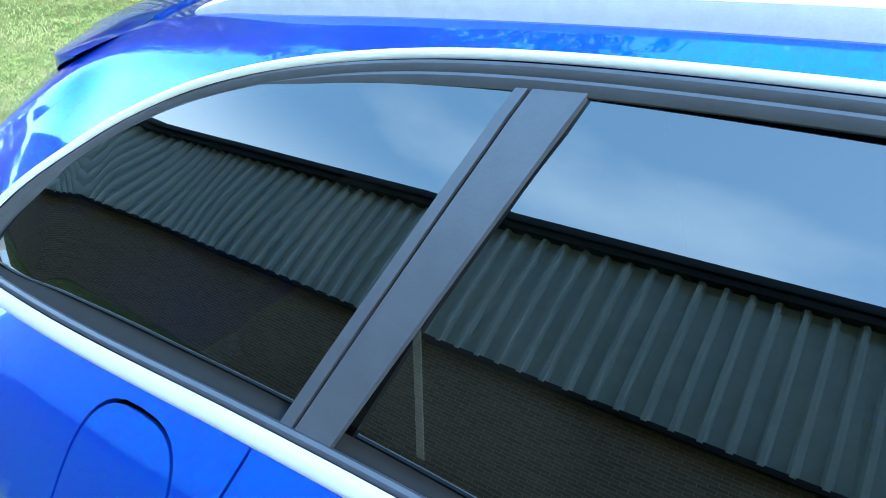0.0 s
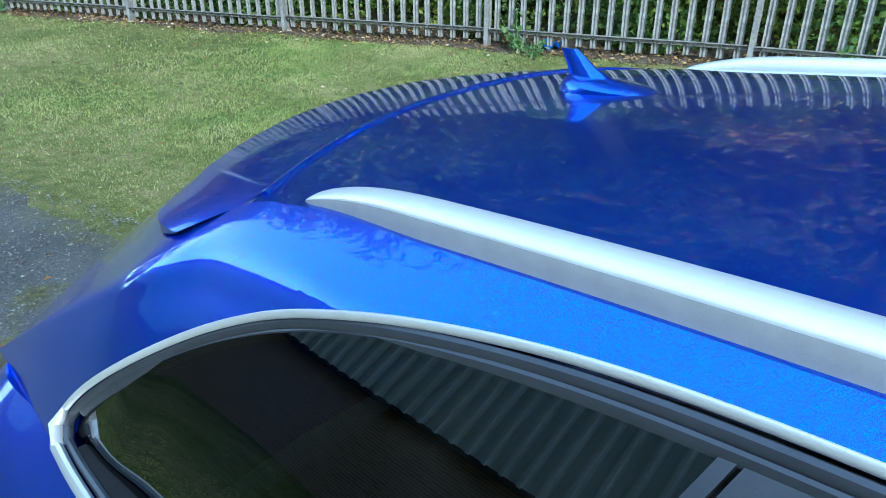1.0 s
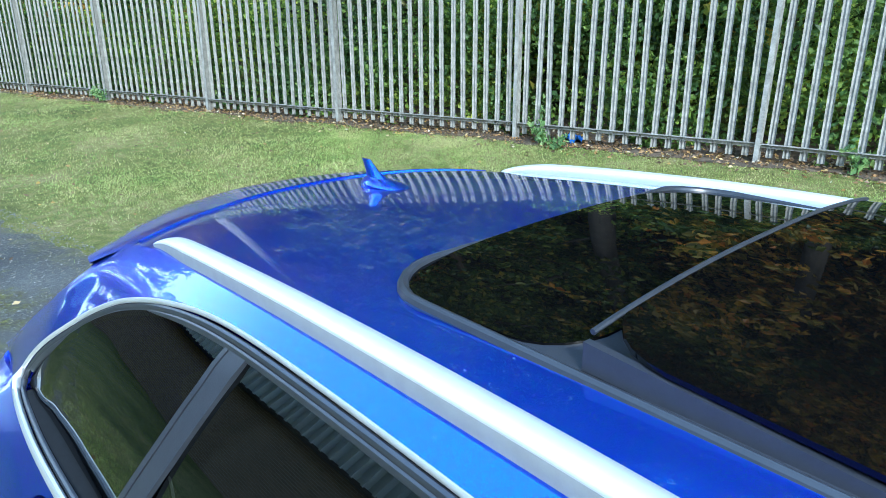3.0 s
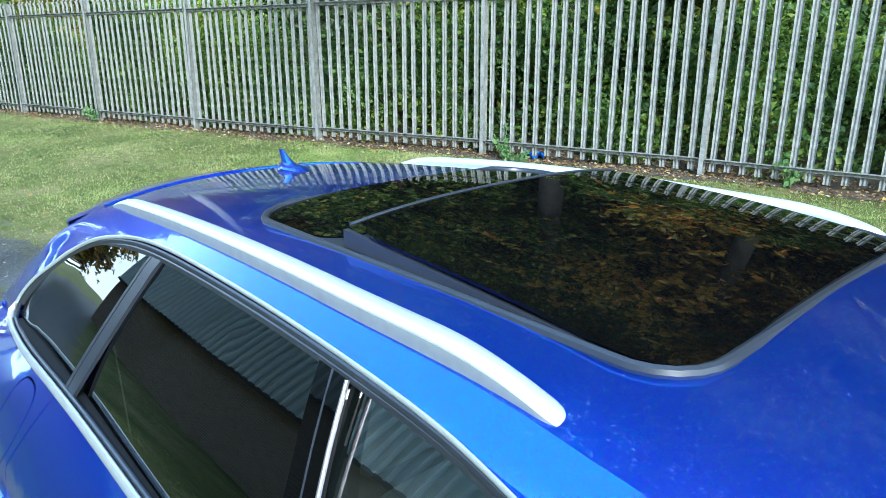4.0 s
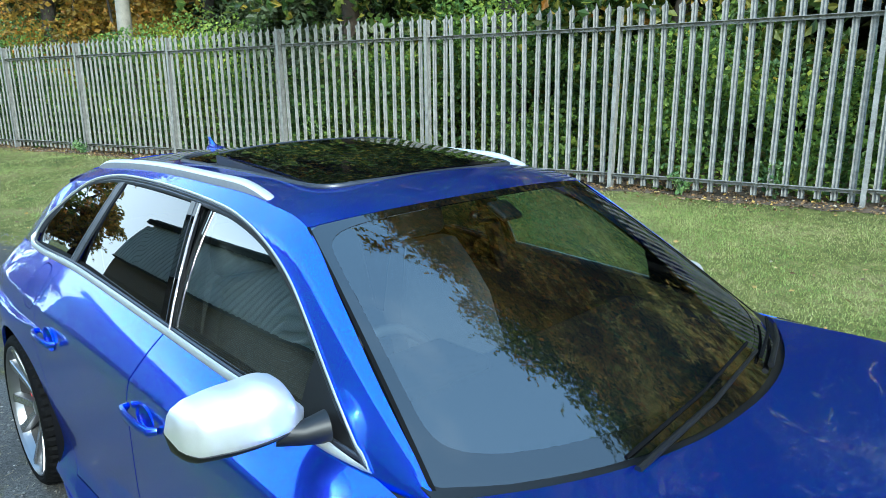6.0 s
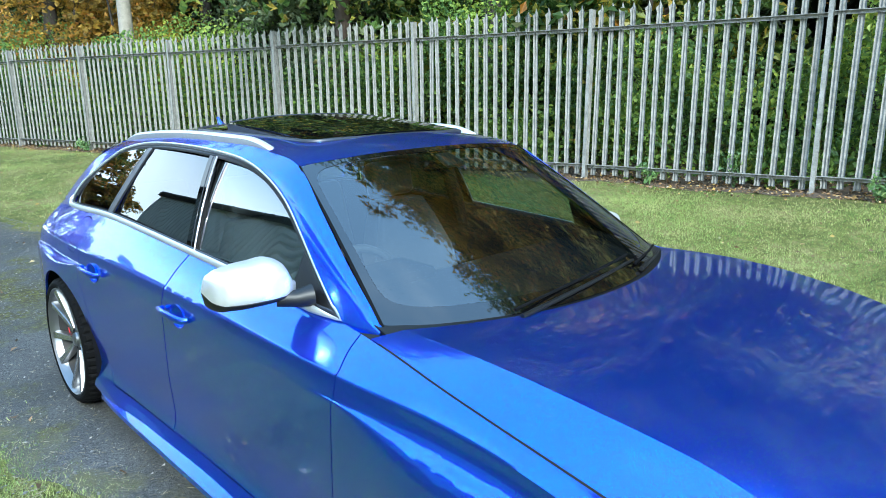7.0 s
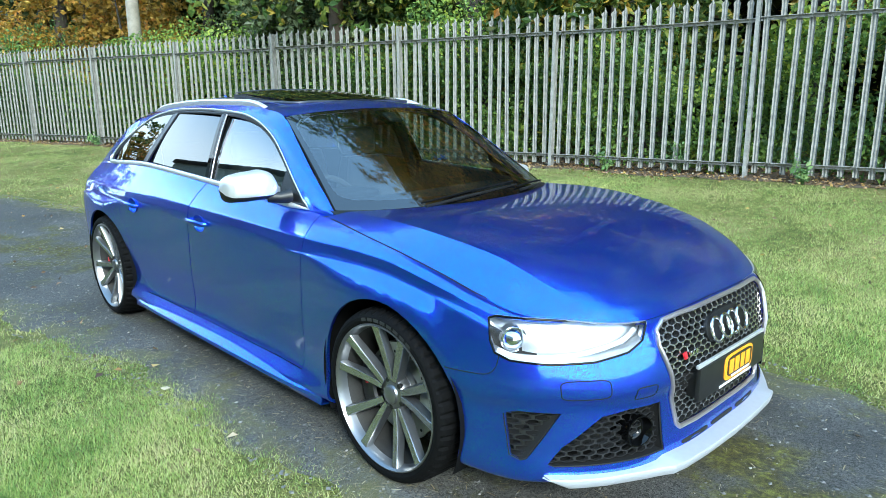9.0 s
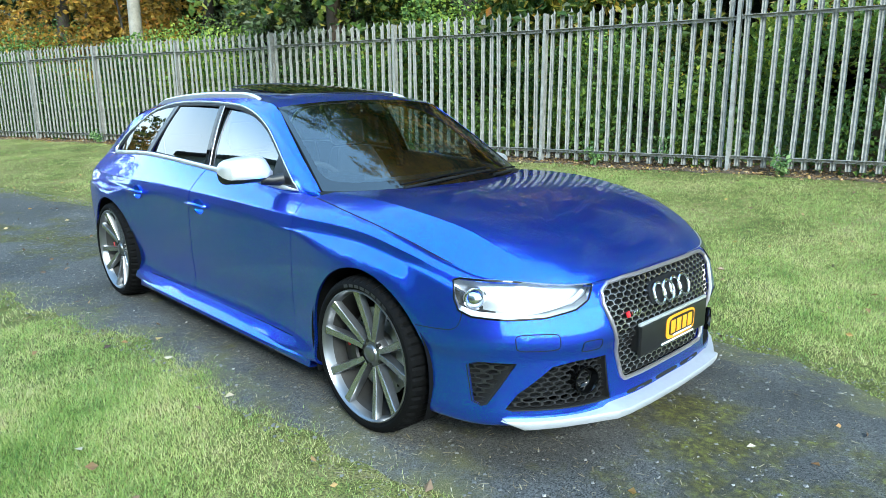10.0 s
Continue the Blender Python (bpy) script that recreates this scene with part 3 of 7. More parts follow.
GRASS = leafy("grass_blades", [(0.0, (0.040, 0.085, 0.020)), (0.26, (0.165, 0.285, 0.055)), (0.52, (0.38, 0.46, 0.125)), (0.78, (0.60, 0.56, 0.26)), (1.0, (0.42, 0.31, 0.19))], 0.3, 0.55, 1.9)
on_moss = lambda x, y, g: abs(y - (track_left(x) + track_right(x)) / 2 + 0.08 * np.sin(x * 2.1)) < abs(g.normal(0, 0.22, len(x)))
G = np.concatenate([blades(520000, -1.2, 4.4, -3.1, -0.95, 0.024, 1, on_lawn, False, 0.52), blades(110000, -6.5, -0.8, -4.2, -0.4, 0.026, 5, on_lawn),
                    blades(150000, 1.2, 4.4, 0.7, 4.2, 0.026, 6, on_lawn, True, 0.6), blades(470000, -8.5, 4.2, 0.6, 6.6, 0.020, 2, on_lawn, True, 0.85),
                    blades(130000, -20, -5.5, -1, 6.0, 0.026, 3, on_lawn), blades(24000, -14, 12, -9.2, 9.5, 0.036, 4, on_lawn),
                    blades(26000, 1.8, 5.0, -0.9, 0.9, 0.011, 7, on_moss, False, 0.5)])
grass = scatter_mesh("grass", G, np.arange(len(G) * 3).reshape(-1, 3).tolist(), GRASS)
tagged(grass, "short mown grass with straw and bare patches", "grass", kind="stuff")

# loose stones on the track
STONE = leafy("loose_stones", [(0.0, (0.10, 0.10, 0.10)), (0.7, (0.13, 0.127, 0.118)), (0.95, (0.22, 0.21, 0.19)), (1.0, (0.42, 0.40, 0.36))], 0.0)
g = np.random.default_rng(11)
n = 26000
sx = np.concatenate([g.uniform(-5, 4.5, n - 12000), g.uniform(-9, -3.0, 12000)])
sf = g.beta(0.7, 0.7, n)
sy = track_right(sx) + (track_left(sx) - track_right(sx)) * sf
sr = 0.0025 + 0.0085 * g.uniform(0, 1, n) ** np.where(np.arange(n) < n - 12000, 5, 2.5)
o = np.array([(1, 0, 0), (0, 1, 0), (-1, 0, 0), (0, -1, 0), (0.3, 0.2, 0.55), (0, 0, -0.5)], float)
V = np.stack([sx, sy, 0.017 + sr * 0.25], 1)[:, None, :] + o[None] * sr[:, None, None] * g.uniform(0.6, 1.4, (n, 6, 1))
F = []
for i in range(n):
    k = i * 6
    F += [(k + a, k + b, k + c) for a, b, c in ((0, 1, 4), (1, 2, 4), (2, 3, 4), (3, 0, 4), (1, 0, 5), (2, 1, 5), (3, 2, 5), (0, 3, 5))]
stones = scatter_mesh("gravel", V, F, STONE)
tagged(stones, "loose grey stones and grit on the track", "gravel", kind="stuff")

# straw and leaf scraps trodden into the track
STRAW = leafy("straw_scraps", [(0.0, (0.12, 0.085, 0.045)), (0.5, (0.28, 0.22, 0.12)), (0.9, (0.40, 0.34, 0.21)), (1.0, (0.50, 0.44, 0.32))], 0.1)
g = np.random.default_rng(12)
n = 15000
cx_ = g.uniform(-7, 4.6, n)
cf = np.where(g.uniform(0, 1, n) < 0.6, g.normal(0.02, 0.12, n) % 1.0, g.uniform(0, 1, n))
cy_ = track_right(cx_) + (track_left(cx_) - track_right(cx_)) * cf
ca, cl_ = g.uniform(0, 2 * np.pi, n), g.uniform(0.003, 0.019, n)
cw = 0.0007 + 0.0012 * (g.uniform(0, 1, n) > 0.85)
u2, v2 = np.stack([np.cos(ca), np.sin(ca), 0 * ca], 1), np.stack([-np.sin(ca), np.cos(ca), 0 * ca], 1)
c0 = np.stack([cx_, cy_, 0.022 + g.uniform(0, 0.004, n)], 1)
V = np.stack([c0 - u2 * cl_[:, None] - v2 * cw[:, None], c0 + u2 * cl_[:, None] - v2 * cw[:, None], c0 + u2 * cl_[:, None] + v2 * cw[:, None], c0 - u2 * cl_[:, None] + v2 * cw[:, None]], 1)
scraps = scatter_mesh("straw", V, np.arange(n * 4).reshape(n, 4).tolist(), STRAW)
tagged(scraps, "dry straw and leaf scraps on the track", "litter", kind="stuff")

DEAD = leafy("dead_leaves", [(0.0, (0.07, 0.045, 0.025)), (0.45, (0.20, 0.12, 0.06)), (0.75, (0.34, 0.20, 0.08)), (0.9, (0.45, 0.30, 0.08)), (1.0, (0.55, 0.50, 0.40))], 0.15)
g = np.random.default_rng(13)
lx, ly = g.uniform(-14, 5, 900), g.uniform(-3.0, 6.2, 900)
fx = g.uniform(-18, 6, 9000)
lx, ly = np.concatenate([lx, fx]), np.concatenate([ly, fence_y(fx) + g.normal(0.08, 0.27, 9000)])
ok = ~((abs(ly) < 0.95) & (abs(lx) < 2.4))
lx, ly = lx[ok], ly[ok]
V, F = leaves(np.stack([lx, ly, ground_z(lx, ly) + 0.028], 1), 0.022, 0.25, 14)
V = V.reshape(-1, 4, 3)
V[:, :, 2] = np.maximum(V[:, :, 2], ground_z(lx, ly)[:, None] + 0.02)
fallen = scatter_mesh("fallen_leaves", V, F, DEAD)
tagged(fallen, "scattered brown and yellow fallen leaves on grass", "leaf litter", kind="stuff")


# ---------- palisade fence ----------
def pale_mesh():
    """W-section pale with a split, splayed tip."""
    u = [-0.034, -0.018, 0, 0.018, 0.034]
    v = [0.0, 0.019, 0.004, 0.019, 0.0]
    levels = [(0.40, 0), (2.44, 0), (2.535, 1)]
    top = [-0.045, -0.012, 0.045, -0.012, -0.045]
    sheets = []
    for off in (0.0, 0.004):
        P = np.zeros((3, 5, 3))
        for i, (z, tip) in enumerate(levels):
            for j in range(5):
                P[i, j] = (u[j] * (1.25 if tip and j in (0, 4) else 1), v[j] + off - (0.016 if tip and j in (0, 4) else 0), z + (top[j] if tip else 0))
        sheets.append(P)
    bm = bmesh.new()
    A = [[bm.verts.new(p) for p in r] for r in sheets[0]]
    B = [[bm.verts.new(p) for p in r] for r in sheets[1]]
    for i in range(2):
        for j in range(4):
            bm.faces.new((A[i][j], A[i][j + 1], A[i + 1][j + 1], A[i + 1][j]))
            bm.faces.new((B[i + 1][j], B[i + 1][j + 1], B[i][j + 1], B[i][j]))
        for j in (0, 4):
            bm.faces.new((A[i][j], A[i + 1][j], B[i + 1][j], B[i][j]))
    for j in range(4):
        bm.faces.new((A[2][j], A[2][j + 1], B[2][j + 1], B[2][j]))
    bmesh.ops.recalc_face_normals(bm, faces=bm.faces[:])
    return finish(bm, "pale", GALV, 25)


def post_mesh():
    """Rolled I-section post with a bevelled top."""
    h = [(-0.024, -0.05), (0.024, -0.05), (0.024, -0.043), (0.004, -0.043), (0.004, 0.043), (0.024, 0.043), (0.024, 0.05), (-0.024, 0.05), (-0.024, 0.043), (-0.004, 0.043), (-0.004, -0.043), (-0.024, -0.043)]
    bm = bmesh.new()
    extrude_outline(h, 2.62, 2, -0.1, bm)
    return finish(bm, "post", GALV, 25)


def rail_mesh(length):
    """Angle-iron rail with round bolt heads."""
    a = [(0.012, -0.022), (0.012, 0.022), (-0.034, 0.022), (-0.034, 0.016), (0.006, 0.016), (0.006, -0.022)]
    bm = bmesh.new()
    extrude_outline(a, length, 0, 0.0, bm)
    for k in range(17):
        c = lathe([(0.0, -0.008), (0.008, -0.007), (0.011, -0.002), (0.011, 0.008)], 6)
        bmesh.ops.translate(c, vec=(0.08 + k * (length - 0.16) / 16, 0, -0.004), verts=c.verts)
        merge(bm, c)
    return finish(bm, "rail", GALV, 25)


fence = new("palisade_fence")
tagged(fence, "tall galvanised steel palisade fence with pointed pales", "fence")
PALE, POST, RAIL = pale_mesh(), post_mesh(), rail_mesh(2.69)
g = np.random.default_rng(21)


def under(name, me, parent, m):
    ob = new(name, me)
    ob.parent = parent
    ob.matrix_basis = m
    return ob


for (ax, ay), (bx, by) in zip(FENCE, FENCE[1:]):
    d = math.hypot(bx - ax, by - ay)
    yaw = math.degrees(math.atan2(by - ay, bx - ax))
    base = float(ground_z(np.array([ax]), np.array([ay]))[0]) - 0.33
    under("post", POST, fence, pose(ax, ay, base, 0, 0, yaw) @ pose(0, 0, 0, g.normal(0, 0.4), g.normal(0, 0.4), 0))
    frame_m = pose(ax, ay, base, 0, 0, yaw)
    for z in (0.52, 2.27):
        under("rail", RAIL, fence, frame_m @ pose(0.03, -0.012, z, 0, 0, 0) @ Matrix.Diagonal((d / 2.75, 1, 1, 1)))
    for k in range(17):
        under("pale", PALE, fence, frame_m @ pose(0.11 + k * (d - 0.22) / 16, 0.012, g.normal(0, 0.006), g.normal(0, 0.25), g.normal(0, 0.35), g.normal(0, 2)))

# bare earth and leaf mould along the fence's foot
EARTH = solid("leaf_mould", (0.095, 0.068, 0.045), 0.95, 0, 0.5, 9, 0.9, 60)
ex = np.arange(-27, 10.5, 0.12)
ey = fence_y(ex)
rows = []
for k, off in enumerate((-0.16, -0.08, 0.0, 0.6, 1.6)):
    yy = ey + off + (0.07 * np.sin(ex * 2.3) + 0.05 * np.sin(ex * 5.1 + 1) + 0.04 * np.sin(ex * 13.0) if k == 0 else 0)
    rows.append(np.stack([ex, yy, ground_z(ex, yy) + (0.004 if k == 0 else 0.014)], 1))
earth = part("trim", grid(np.stack(rows, 1)), EARTH, sharp=180)
tagged(earth, "strip of bare brown earth and leaf mould under the fence", "soil", kind="structure")

WEED = leafy("weed_leaves", [(0.0, (0.08, 0.16, 0.05)), (0.6, (0.18, 0.30, 0.10)), (1.0, (0.32, 0.42, 0.16))], 0.4)
for i, (x, dy, h, spread) in enumerate(((-5.28, -0.16, 0.55, 0.20), (-5.05, -0.30, 0.22, 0.24), (0.36, -0.10, 0.50, 0.22), (-2.15, -0.05, 0.45, 0.16), (-1.2, 0.1, 0.7, 0.2), (-13.7, -0.1, 0.45, 0.25), (3.4, -0.1, 0.4, 0.25))):
    g = np.random.default_rng(60 + i)
    y = float(fence_y(np.array([x]))[0]) + dy
    z = float(ground_z(np.array([x]), np.array([y]))[0])
    weed = new("weed")
    weed.location = (x, y, z)
    tagged(weed, "green leafy weed growing at the foot of the fence", "weed", group="weeds along the fence")
    tips = []
    for k in range(6):
        a = g.uniform(0, 2 * math.pi)
        tip = Vector((math.cos(a) * spread * g.uniform(0.3, 1), math.sin(a) * spread * g.uniform(0.3, 0.8), 0.8 * h * g.uniform(0.45, 1)))
        tips.append(tip)
        part("stem", tube([(0, 0, -0.01), tip * 0.5 + Vector((0, 0, 0.05)), tip], [0.004, 0.003, 0.002], 5), WEED, weed)
    base = np.array([tuple(tips[k % 6] * f) for k in range(6) for f in g.uniform(0.25, 1.0, 14)])
    V, F = leaves(base + g.normal(0, 0.028, base.shape), 0.034, 0.9, 70 + i)
    lv = scatter_mesh("leaves", V, F, WEED)
    lv.parent = weed

g = np.random.default_rng(81)
SCRAP = solid("blue_plastic_film", (0.03, 0.16, 0.55), 0.4, 0, 0.2, 20)
bm = grid(np.array([[(u * 0.30 + g.normal(0, 0.012), v * 0.16 + g.normal(0, 0.012), 0.05 + 0.05 * math.sin(u * 9) * math.cos(v * 7) + abs(g.normal(0, 0.02))) for v in np.linspace(-0.5, 0.5, 7)] for u in np.linspace(-0.5, 0.5, 10)]))
scrap = part("plastic_scrap", bm, SCRAP, thick=0.002, sharp=20)
scrap.location = (-5.12, 5.68, 0.335)
tagged(scrap, "crumpled blue plastic scrap lying behind the fence", "litter")

# ---------- wood behind the fence ----------
BARK = solid("rough_bark", (0.045, 0.038, 0.030), 0.9, 0, 0.45, 7, 0.9, 22)
BARK_PALE = solid("pale_bark", (0.27, 0.245, 0.20), 0.9, 0, 0.35, 6, 0.7, 25)
BARK_BROWN = solid("brown_bark", (0.085, 0.058, 0.038), 0.85, 0, 0.4, 6, 0.7, 25)
HEDGE = leafy("hedge_leaves", [(0.0, (0.030, 0.065, 0.026)), (0.36, (0.10, 0.19, 0.056)), (0.66, (0.27, 0.40, 0.080)), (0.88, (0.60, 0.64, 0.10)), (1.0, (0.62, 0.45, 0.08))], 0.5, 0.55, 0.55)
CROWN_GREEN = leafy("green_crown_leaves", [(0.0, (0.035, 0.075, 0.020)), (0.5, (0.095, 0.16, 0.032)), (0.85, (0.25, 0.28, 0.05)), (1.0, (0.48, 0.34, 0.05))], 0.5)
CROWN_AUTUMN = leafy("autumn_crown_leaves", [(0.0, (0.08, 0.10, 0.02)), (0.4, (0.28, 0.21, 0.035)), (0.75, (0.52, 0.32, 0.045)), (1.0, (0.52, 0.19, 0.035))], 0.5)
# near-black leaf tones also carry the shade in the wood's depth
CROWN_DARK = leafy("dark_shaded_wood_leaves", [(0.0, (0.010, 0.020, 0.006)), (0.6, (0.026, 0.048, 0.011)), (0.93, (0.08, 0.095, 0.02)), (1.0, (0.22, 0.14, 0.03))], 0.3)

g = np.random.default_rng(31)
n = 235000
hx = g.uniform(-28, 11, n)
depth = g.uniform(0, 1, n) ** 2.0
top = 1.85 + 0.5 * np.sin(hx * 0.9) + 0.35 * np.sin(hx * 2.3 + 1)
hz = 0.3 + (top + 0.8 * depth) * g.beta(1.15, 1.0, n)
clump = np.sin(hx * 2.1 + 1.7 * np.sin(hz * 1.9)) * np.sin(hz * 2.7 + hx * 0.8) + 0.5 * np.sin(hx * 6.3) * np.sin(hz * 5.1)
hy = fence_y(hx) + 0.28 + 2.2 * depth + 0.22 * np.sin(hx * 3.7 + hz * 2.2)
keep = clump > g.uniform(-1.25, 0.55, n)
V, F = leaves(np.stack([hx, hy, hz], 1)[keep], 0.036, 0.8, 32, wide=0.75)
hedge = scatter_mesh("undergrowth", V, F, HEDGE)
tagged(hedge, "dense green and yellowing undergrowth pressing against the fence", "bushes", kind="stuff")


def tree(x, y, height, radius, crown_mat, seed, count, label, first=0.3, leaf=0.09, trunk_r=0.2, bark=None, spire=0.0, twig=1.0, wide=0.62):
    """Tapered trunk, limbs, and a crown of many separate leaves in clumps."""
    g = np.random.default_rng(seed)
    z0 = 0.25
    top = new("tree")
    top.location = (x, y, z0)
    tagged(top, label, "tree", group="trees of the wood")
    ts = np.linspace(0, 1, 9)
    bend = g.normal(0, 0.25, 2)
    pts = [(bend[0] * t * t * 1.2 + 0.06 * math.sin(5 * t + seed), bend[1] * t * t, -0.25 + t * height * 0.92) for t in ts]
    part("trunk", tube(pts, [trunk_r * (1.25 - 1.15 * t) if t > 0.02 else trunk_r * 1.6 for t in ts], 12), bark or BARK, top)
    clumps = []
    for k in range(int(10 + height)):
        t = first + (0.97 - first) * (k + g.uniform()) / (10 + height)
        a = g.uniform(0, 2 * math.pi)
        reach = radius * (1 - spire * t) * math.sqrt(max(0.08, 1 - ((t - first) / (1.05 - first) - 0.35) ** 2 * 1.4)) * g.uniform(0.6, 1.1)
        i = min(7, int(t * 8))
        p0 = Vector(pts[i]).lerp(Vector(pts[i + 1]), t * 8 - i)
        rise = g.uniform(0.05, 0.5) * reach * (1 - spire)
        p1 = p0 + Vector((math.cos(a) * reach, math.sin(a) * reach, rise))
        pm = (p0 + p1) / 2 + Vector((0, 0, 0.12 * reach))
        r0 = trunk_r * 0.42 * (1.05 - t)
        if k % 2 == 0:
            part("limb", tube([p0, pm, p1], [r0, r0 * 0.6, r0 * 0.2], 6), bark or BARK, top)
        for s in (0.35, 0.65, 0.95):
            clumps.append((p0.lerp(pm, s * 2) if s < 0.5 else pm.lerp(p1, s * 2 - 1), reach * (0.34 if s > 0.5 else 0.28)))
        clumps.append((p1 + Vector(g.normal(0, 0.3, 3)), reach * 0.3))
    w = np.array([c[1] ** 1.5 for c in clumps])
    per = 12                                             # leaves along each drooping twig
    tw = count // per
    idx = g.choice(len(clumps), tw, p=w / w.sum())
    C = np.array([tuple(c[0]) for c in clumps])[idx]
    S = np.array([c[1] for c in clumps])[idx][:, None]
    B = C + np.clip(g.normal(0, 1, (tw, 3)), -1.9, 1.9) * S * np.array([0.62, 0.62, 0.42])
    D = np.stack([C[:, 0], C[:, 1], 0 * C[:, 0]], 1)
    D = D / (np.linalg.norm(D, axis=1)[:, None] + 1e-6) + g.normal(0, 0.55, (tw, 3)) + (0, 0, -0.15)
    D /= np.linalg.norm(D, axis=1)[:, None]
    ln = g.uniform(0.35, 0.95, tw)[:, None, None] * twig
    u = np.linspace(0, 1, per)[None, :, None]
    P = B[:, None, :] + D[:, None, :] * u * ln + np.array([0, 0, -0.35]) * u * u * ln + g.normal(0, 0.035, (tw, per, 3))
    P = P.reshape(-1, 3)
    P = P[P[:, 2] > 0.6]
    V, F = leaves(P, leaf, 0.7, seed + 500, wide=wide)
    cr = scatter_mesh("crown", V, F, crown_mat)
    cr.parent = top
    return top


WOOD = [  # x, y behind the fence, height, radius, kind
    (-13.95, 1.2, 18, 3.3, "a"), (-17.8, 6.0, 19, 3.7, "a"), (-13.2, 7.0, 20, 3.4, "g"), (-8.9, 2.0, 19, 3.2, "g"), (-10.2, 6.0, 22, 3.6, "d"),
    (-5.8, 2.0, 20, 3.2, "g"), (-4.8, 5.6, 22, 3.4, "a"), (-3.0, 2.9, 20, 3.2, "a"), (-1.2, 4.9, 22, 3.4, "a"), (0.6, 2.7, 19, 3.0, "a"),
    (2.2, 4.8, 22, 3.4, "a"), (4.4, 3.0, 20, 3.3, "g"), (6.6, 5.0, 20, 3.4, "a"), (8.6, 3.2, 18, 3.2, "g"), (-21.0, 3.5, 18, 3.4, "g"), (-24.5, 5.0, 19, 3.7, "a"),
]
for i, (x, dy, h, r, k) in enumerate(WOOD):
    y = float(fence_y(np.array([x]))[0]) + dy
    m = {"a": CROWN_AUTUMN, "g": CROWN_GREEN, "d": CROWN_DARK}[k]
    lab = {"a": "tall woodland tree with orange and yellow autumn leaves", "g": "tall woodland tree with green leaves turning yellow", "d": "tall dark green conifer-like woodland tree"}[k]
    low = {-5.8: 0.16, -3.0: 0.17, 0.6: 0.15, -8.9: 0.2, -4.8: 0.2}.get(x, 0.34 if k != "d" else 0.22)
    tree(x, y, h, r, m, 100 + i, 33000 if -12 < x < 5 else 14000, lab, first=low, leaf=0.075 if -12 < x < 5 else 0.10, trunk_r=0.10 + 0.005 * h * (0.5 + 0.3 * (i % 3)), bark=BARK_PALE if i == 0 else BARK_BROWN if i % 3 == 0 else BARK, spire=0.6 if k == "d" else 0.0)

# larches ahead of the car, with boughs down to the fence
LARCH = leafy("larch_needles", [(0.0, (0.12, 0.17, 0.04)), (0.35, (0.38, 0.38, 0.09)), (0.7, (0.70, 0.48, 0.12)), (1.0, (0.78, 0.40, 0.12))], 0.5, 0.5, 0.5)
for i, (x, dy, h, r) in enumerate(((2.6, 2.0, 13, 2.4), (4.6, 2.3, 15, 2.6), (6.3, 2.2, 14, 2.5), (0.9, 3.6, 14, 2.4))):
    tree(x, float(fence_y(np.array([x]))[0]) + dy, h, r, LARCH, 200 + i, 17000, "larch with drooping boughs turning orange behind the fence", first=0.12, leaf=0.10, trunk_r=0.14, spire=0.45, twig=1.7, wide=0.22)

# trees added to close sky gaps that showed in the bonnet's reflection
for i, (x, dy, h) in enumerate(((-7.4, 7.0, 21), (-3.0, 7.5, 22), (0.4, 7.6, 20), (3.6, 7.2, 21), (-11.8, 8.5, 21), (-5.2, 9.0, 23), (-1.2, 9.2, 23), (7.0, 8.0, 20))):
    tree(x, float(fence_y(np.array([x]))[0]) + dy, h, 2.9, CROWN_DARK, 250 + i, 9000, "tall dark tree added deep in the wood to close sky gaps", first=0.08, leaf=0.20, trunk_r=0.2, spire=0.35, twig=1.8, wide=0.4)

for i, (x, y, h, r) in enumerate(((-26.5, -7.4, 6.0, 1.9), (-31.0, -6.6, 9.5, 2.6), (-28.5, -3.0, 10, 3.0))):
    tree(x, y, h, r, CROWN_AUTUMN if i < 2 else CROWN_GREEN, 300 + i, 9000, "autumn tree with orange leaves beyond the shed", first=0.2, leaf=0.12, trunk_r=0.22)

CROWN_SAGE = leafy("sage_green_leaves", [(0.0, (0.06, 0.085, 0.035)), (0.5, (0.15, 0.19, 0.085)), (0.9, (0.28, 0.32, 0.17)), (1.0, (0.40, 0.36, 0.15))], 0.4)
CROWN_YELLOW = leafy("yellowing_leaves", [(0.0, (0.12, 0.10, 0.02)), (0.4, (0.34, 0.22, 0.04)), (0.75, (0.62, 0.42, 0.07)), (1.0, (0.60, 0.26, 0.05))], 0.5)
for i, (x, dy, h, r, m, lab) in enumerate((
        (-11.9, 3.0, 6.6, 1.6, CROWN_SAGE, "young tree with pale sage-green leaves leaning over the fence"), (-10.0, 3.1, 6.8, 1.7, CROWN_SAGE, "young tree with pale sage-green leaves leaning over the fence"),
        (-17.4, 3.2, 5.0, 1.6, CROWN_YELLOW, "small tree with yellow and orange leaves"), (-20.5, 3.8, 5.6, 1.9, CROWN_YELLOW, "small tree with yellow and orange leaves"),
        (-23.6, 3.8, 5.6, 1.9, CROWN_YELLOW, "small tree with yellow and orange leaves"), (-6.9, 2.6, 4.8, 1.5, CROWN_GREEN, "small green tree behind the fence"), (-3.6, 2.2, 4.4, 1.4, CROWN_GREEN, "small green tree behind the fence"))):
    tree(x, float(fence_y(np.array([x]))[0]) + dy, h, r, m, 400 + i, 9000, lab, first=0.28, leaf=0.075, trunk_r=0.09)

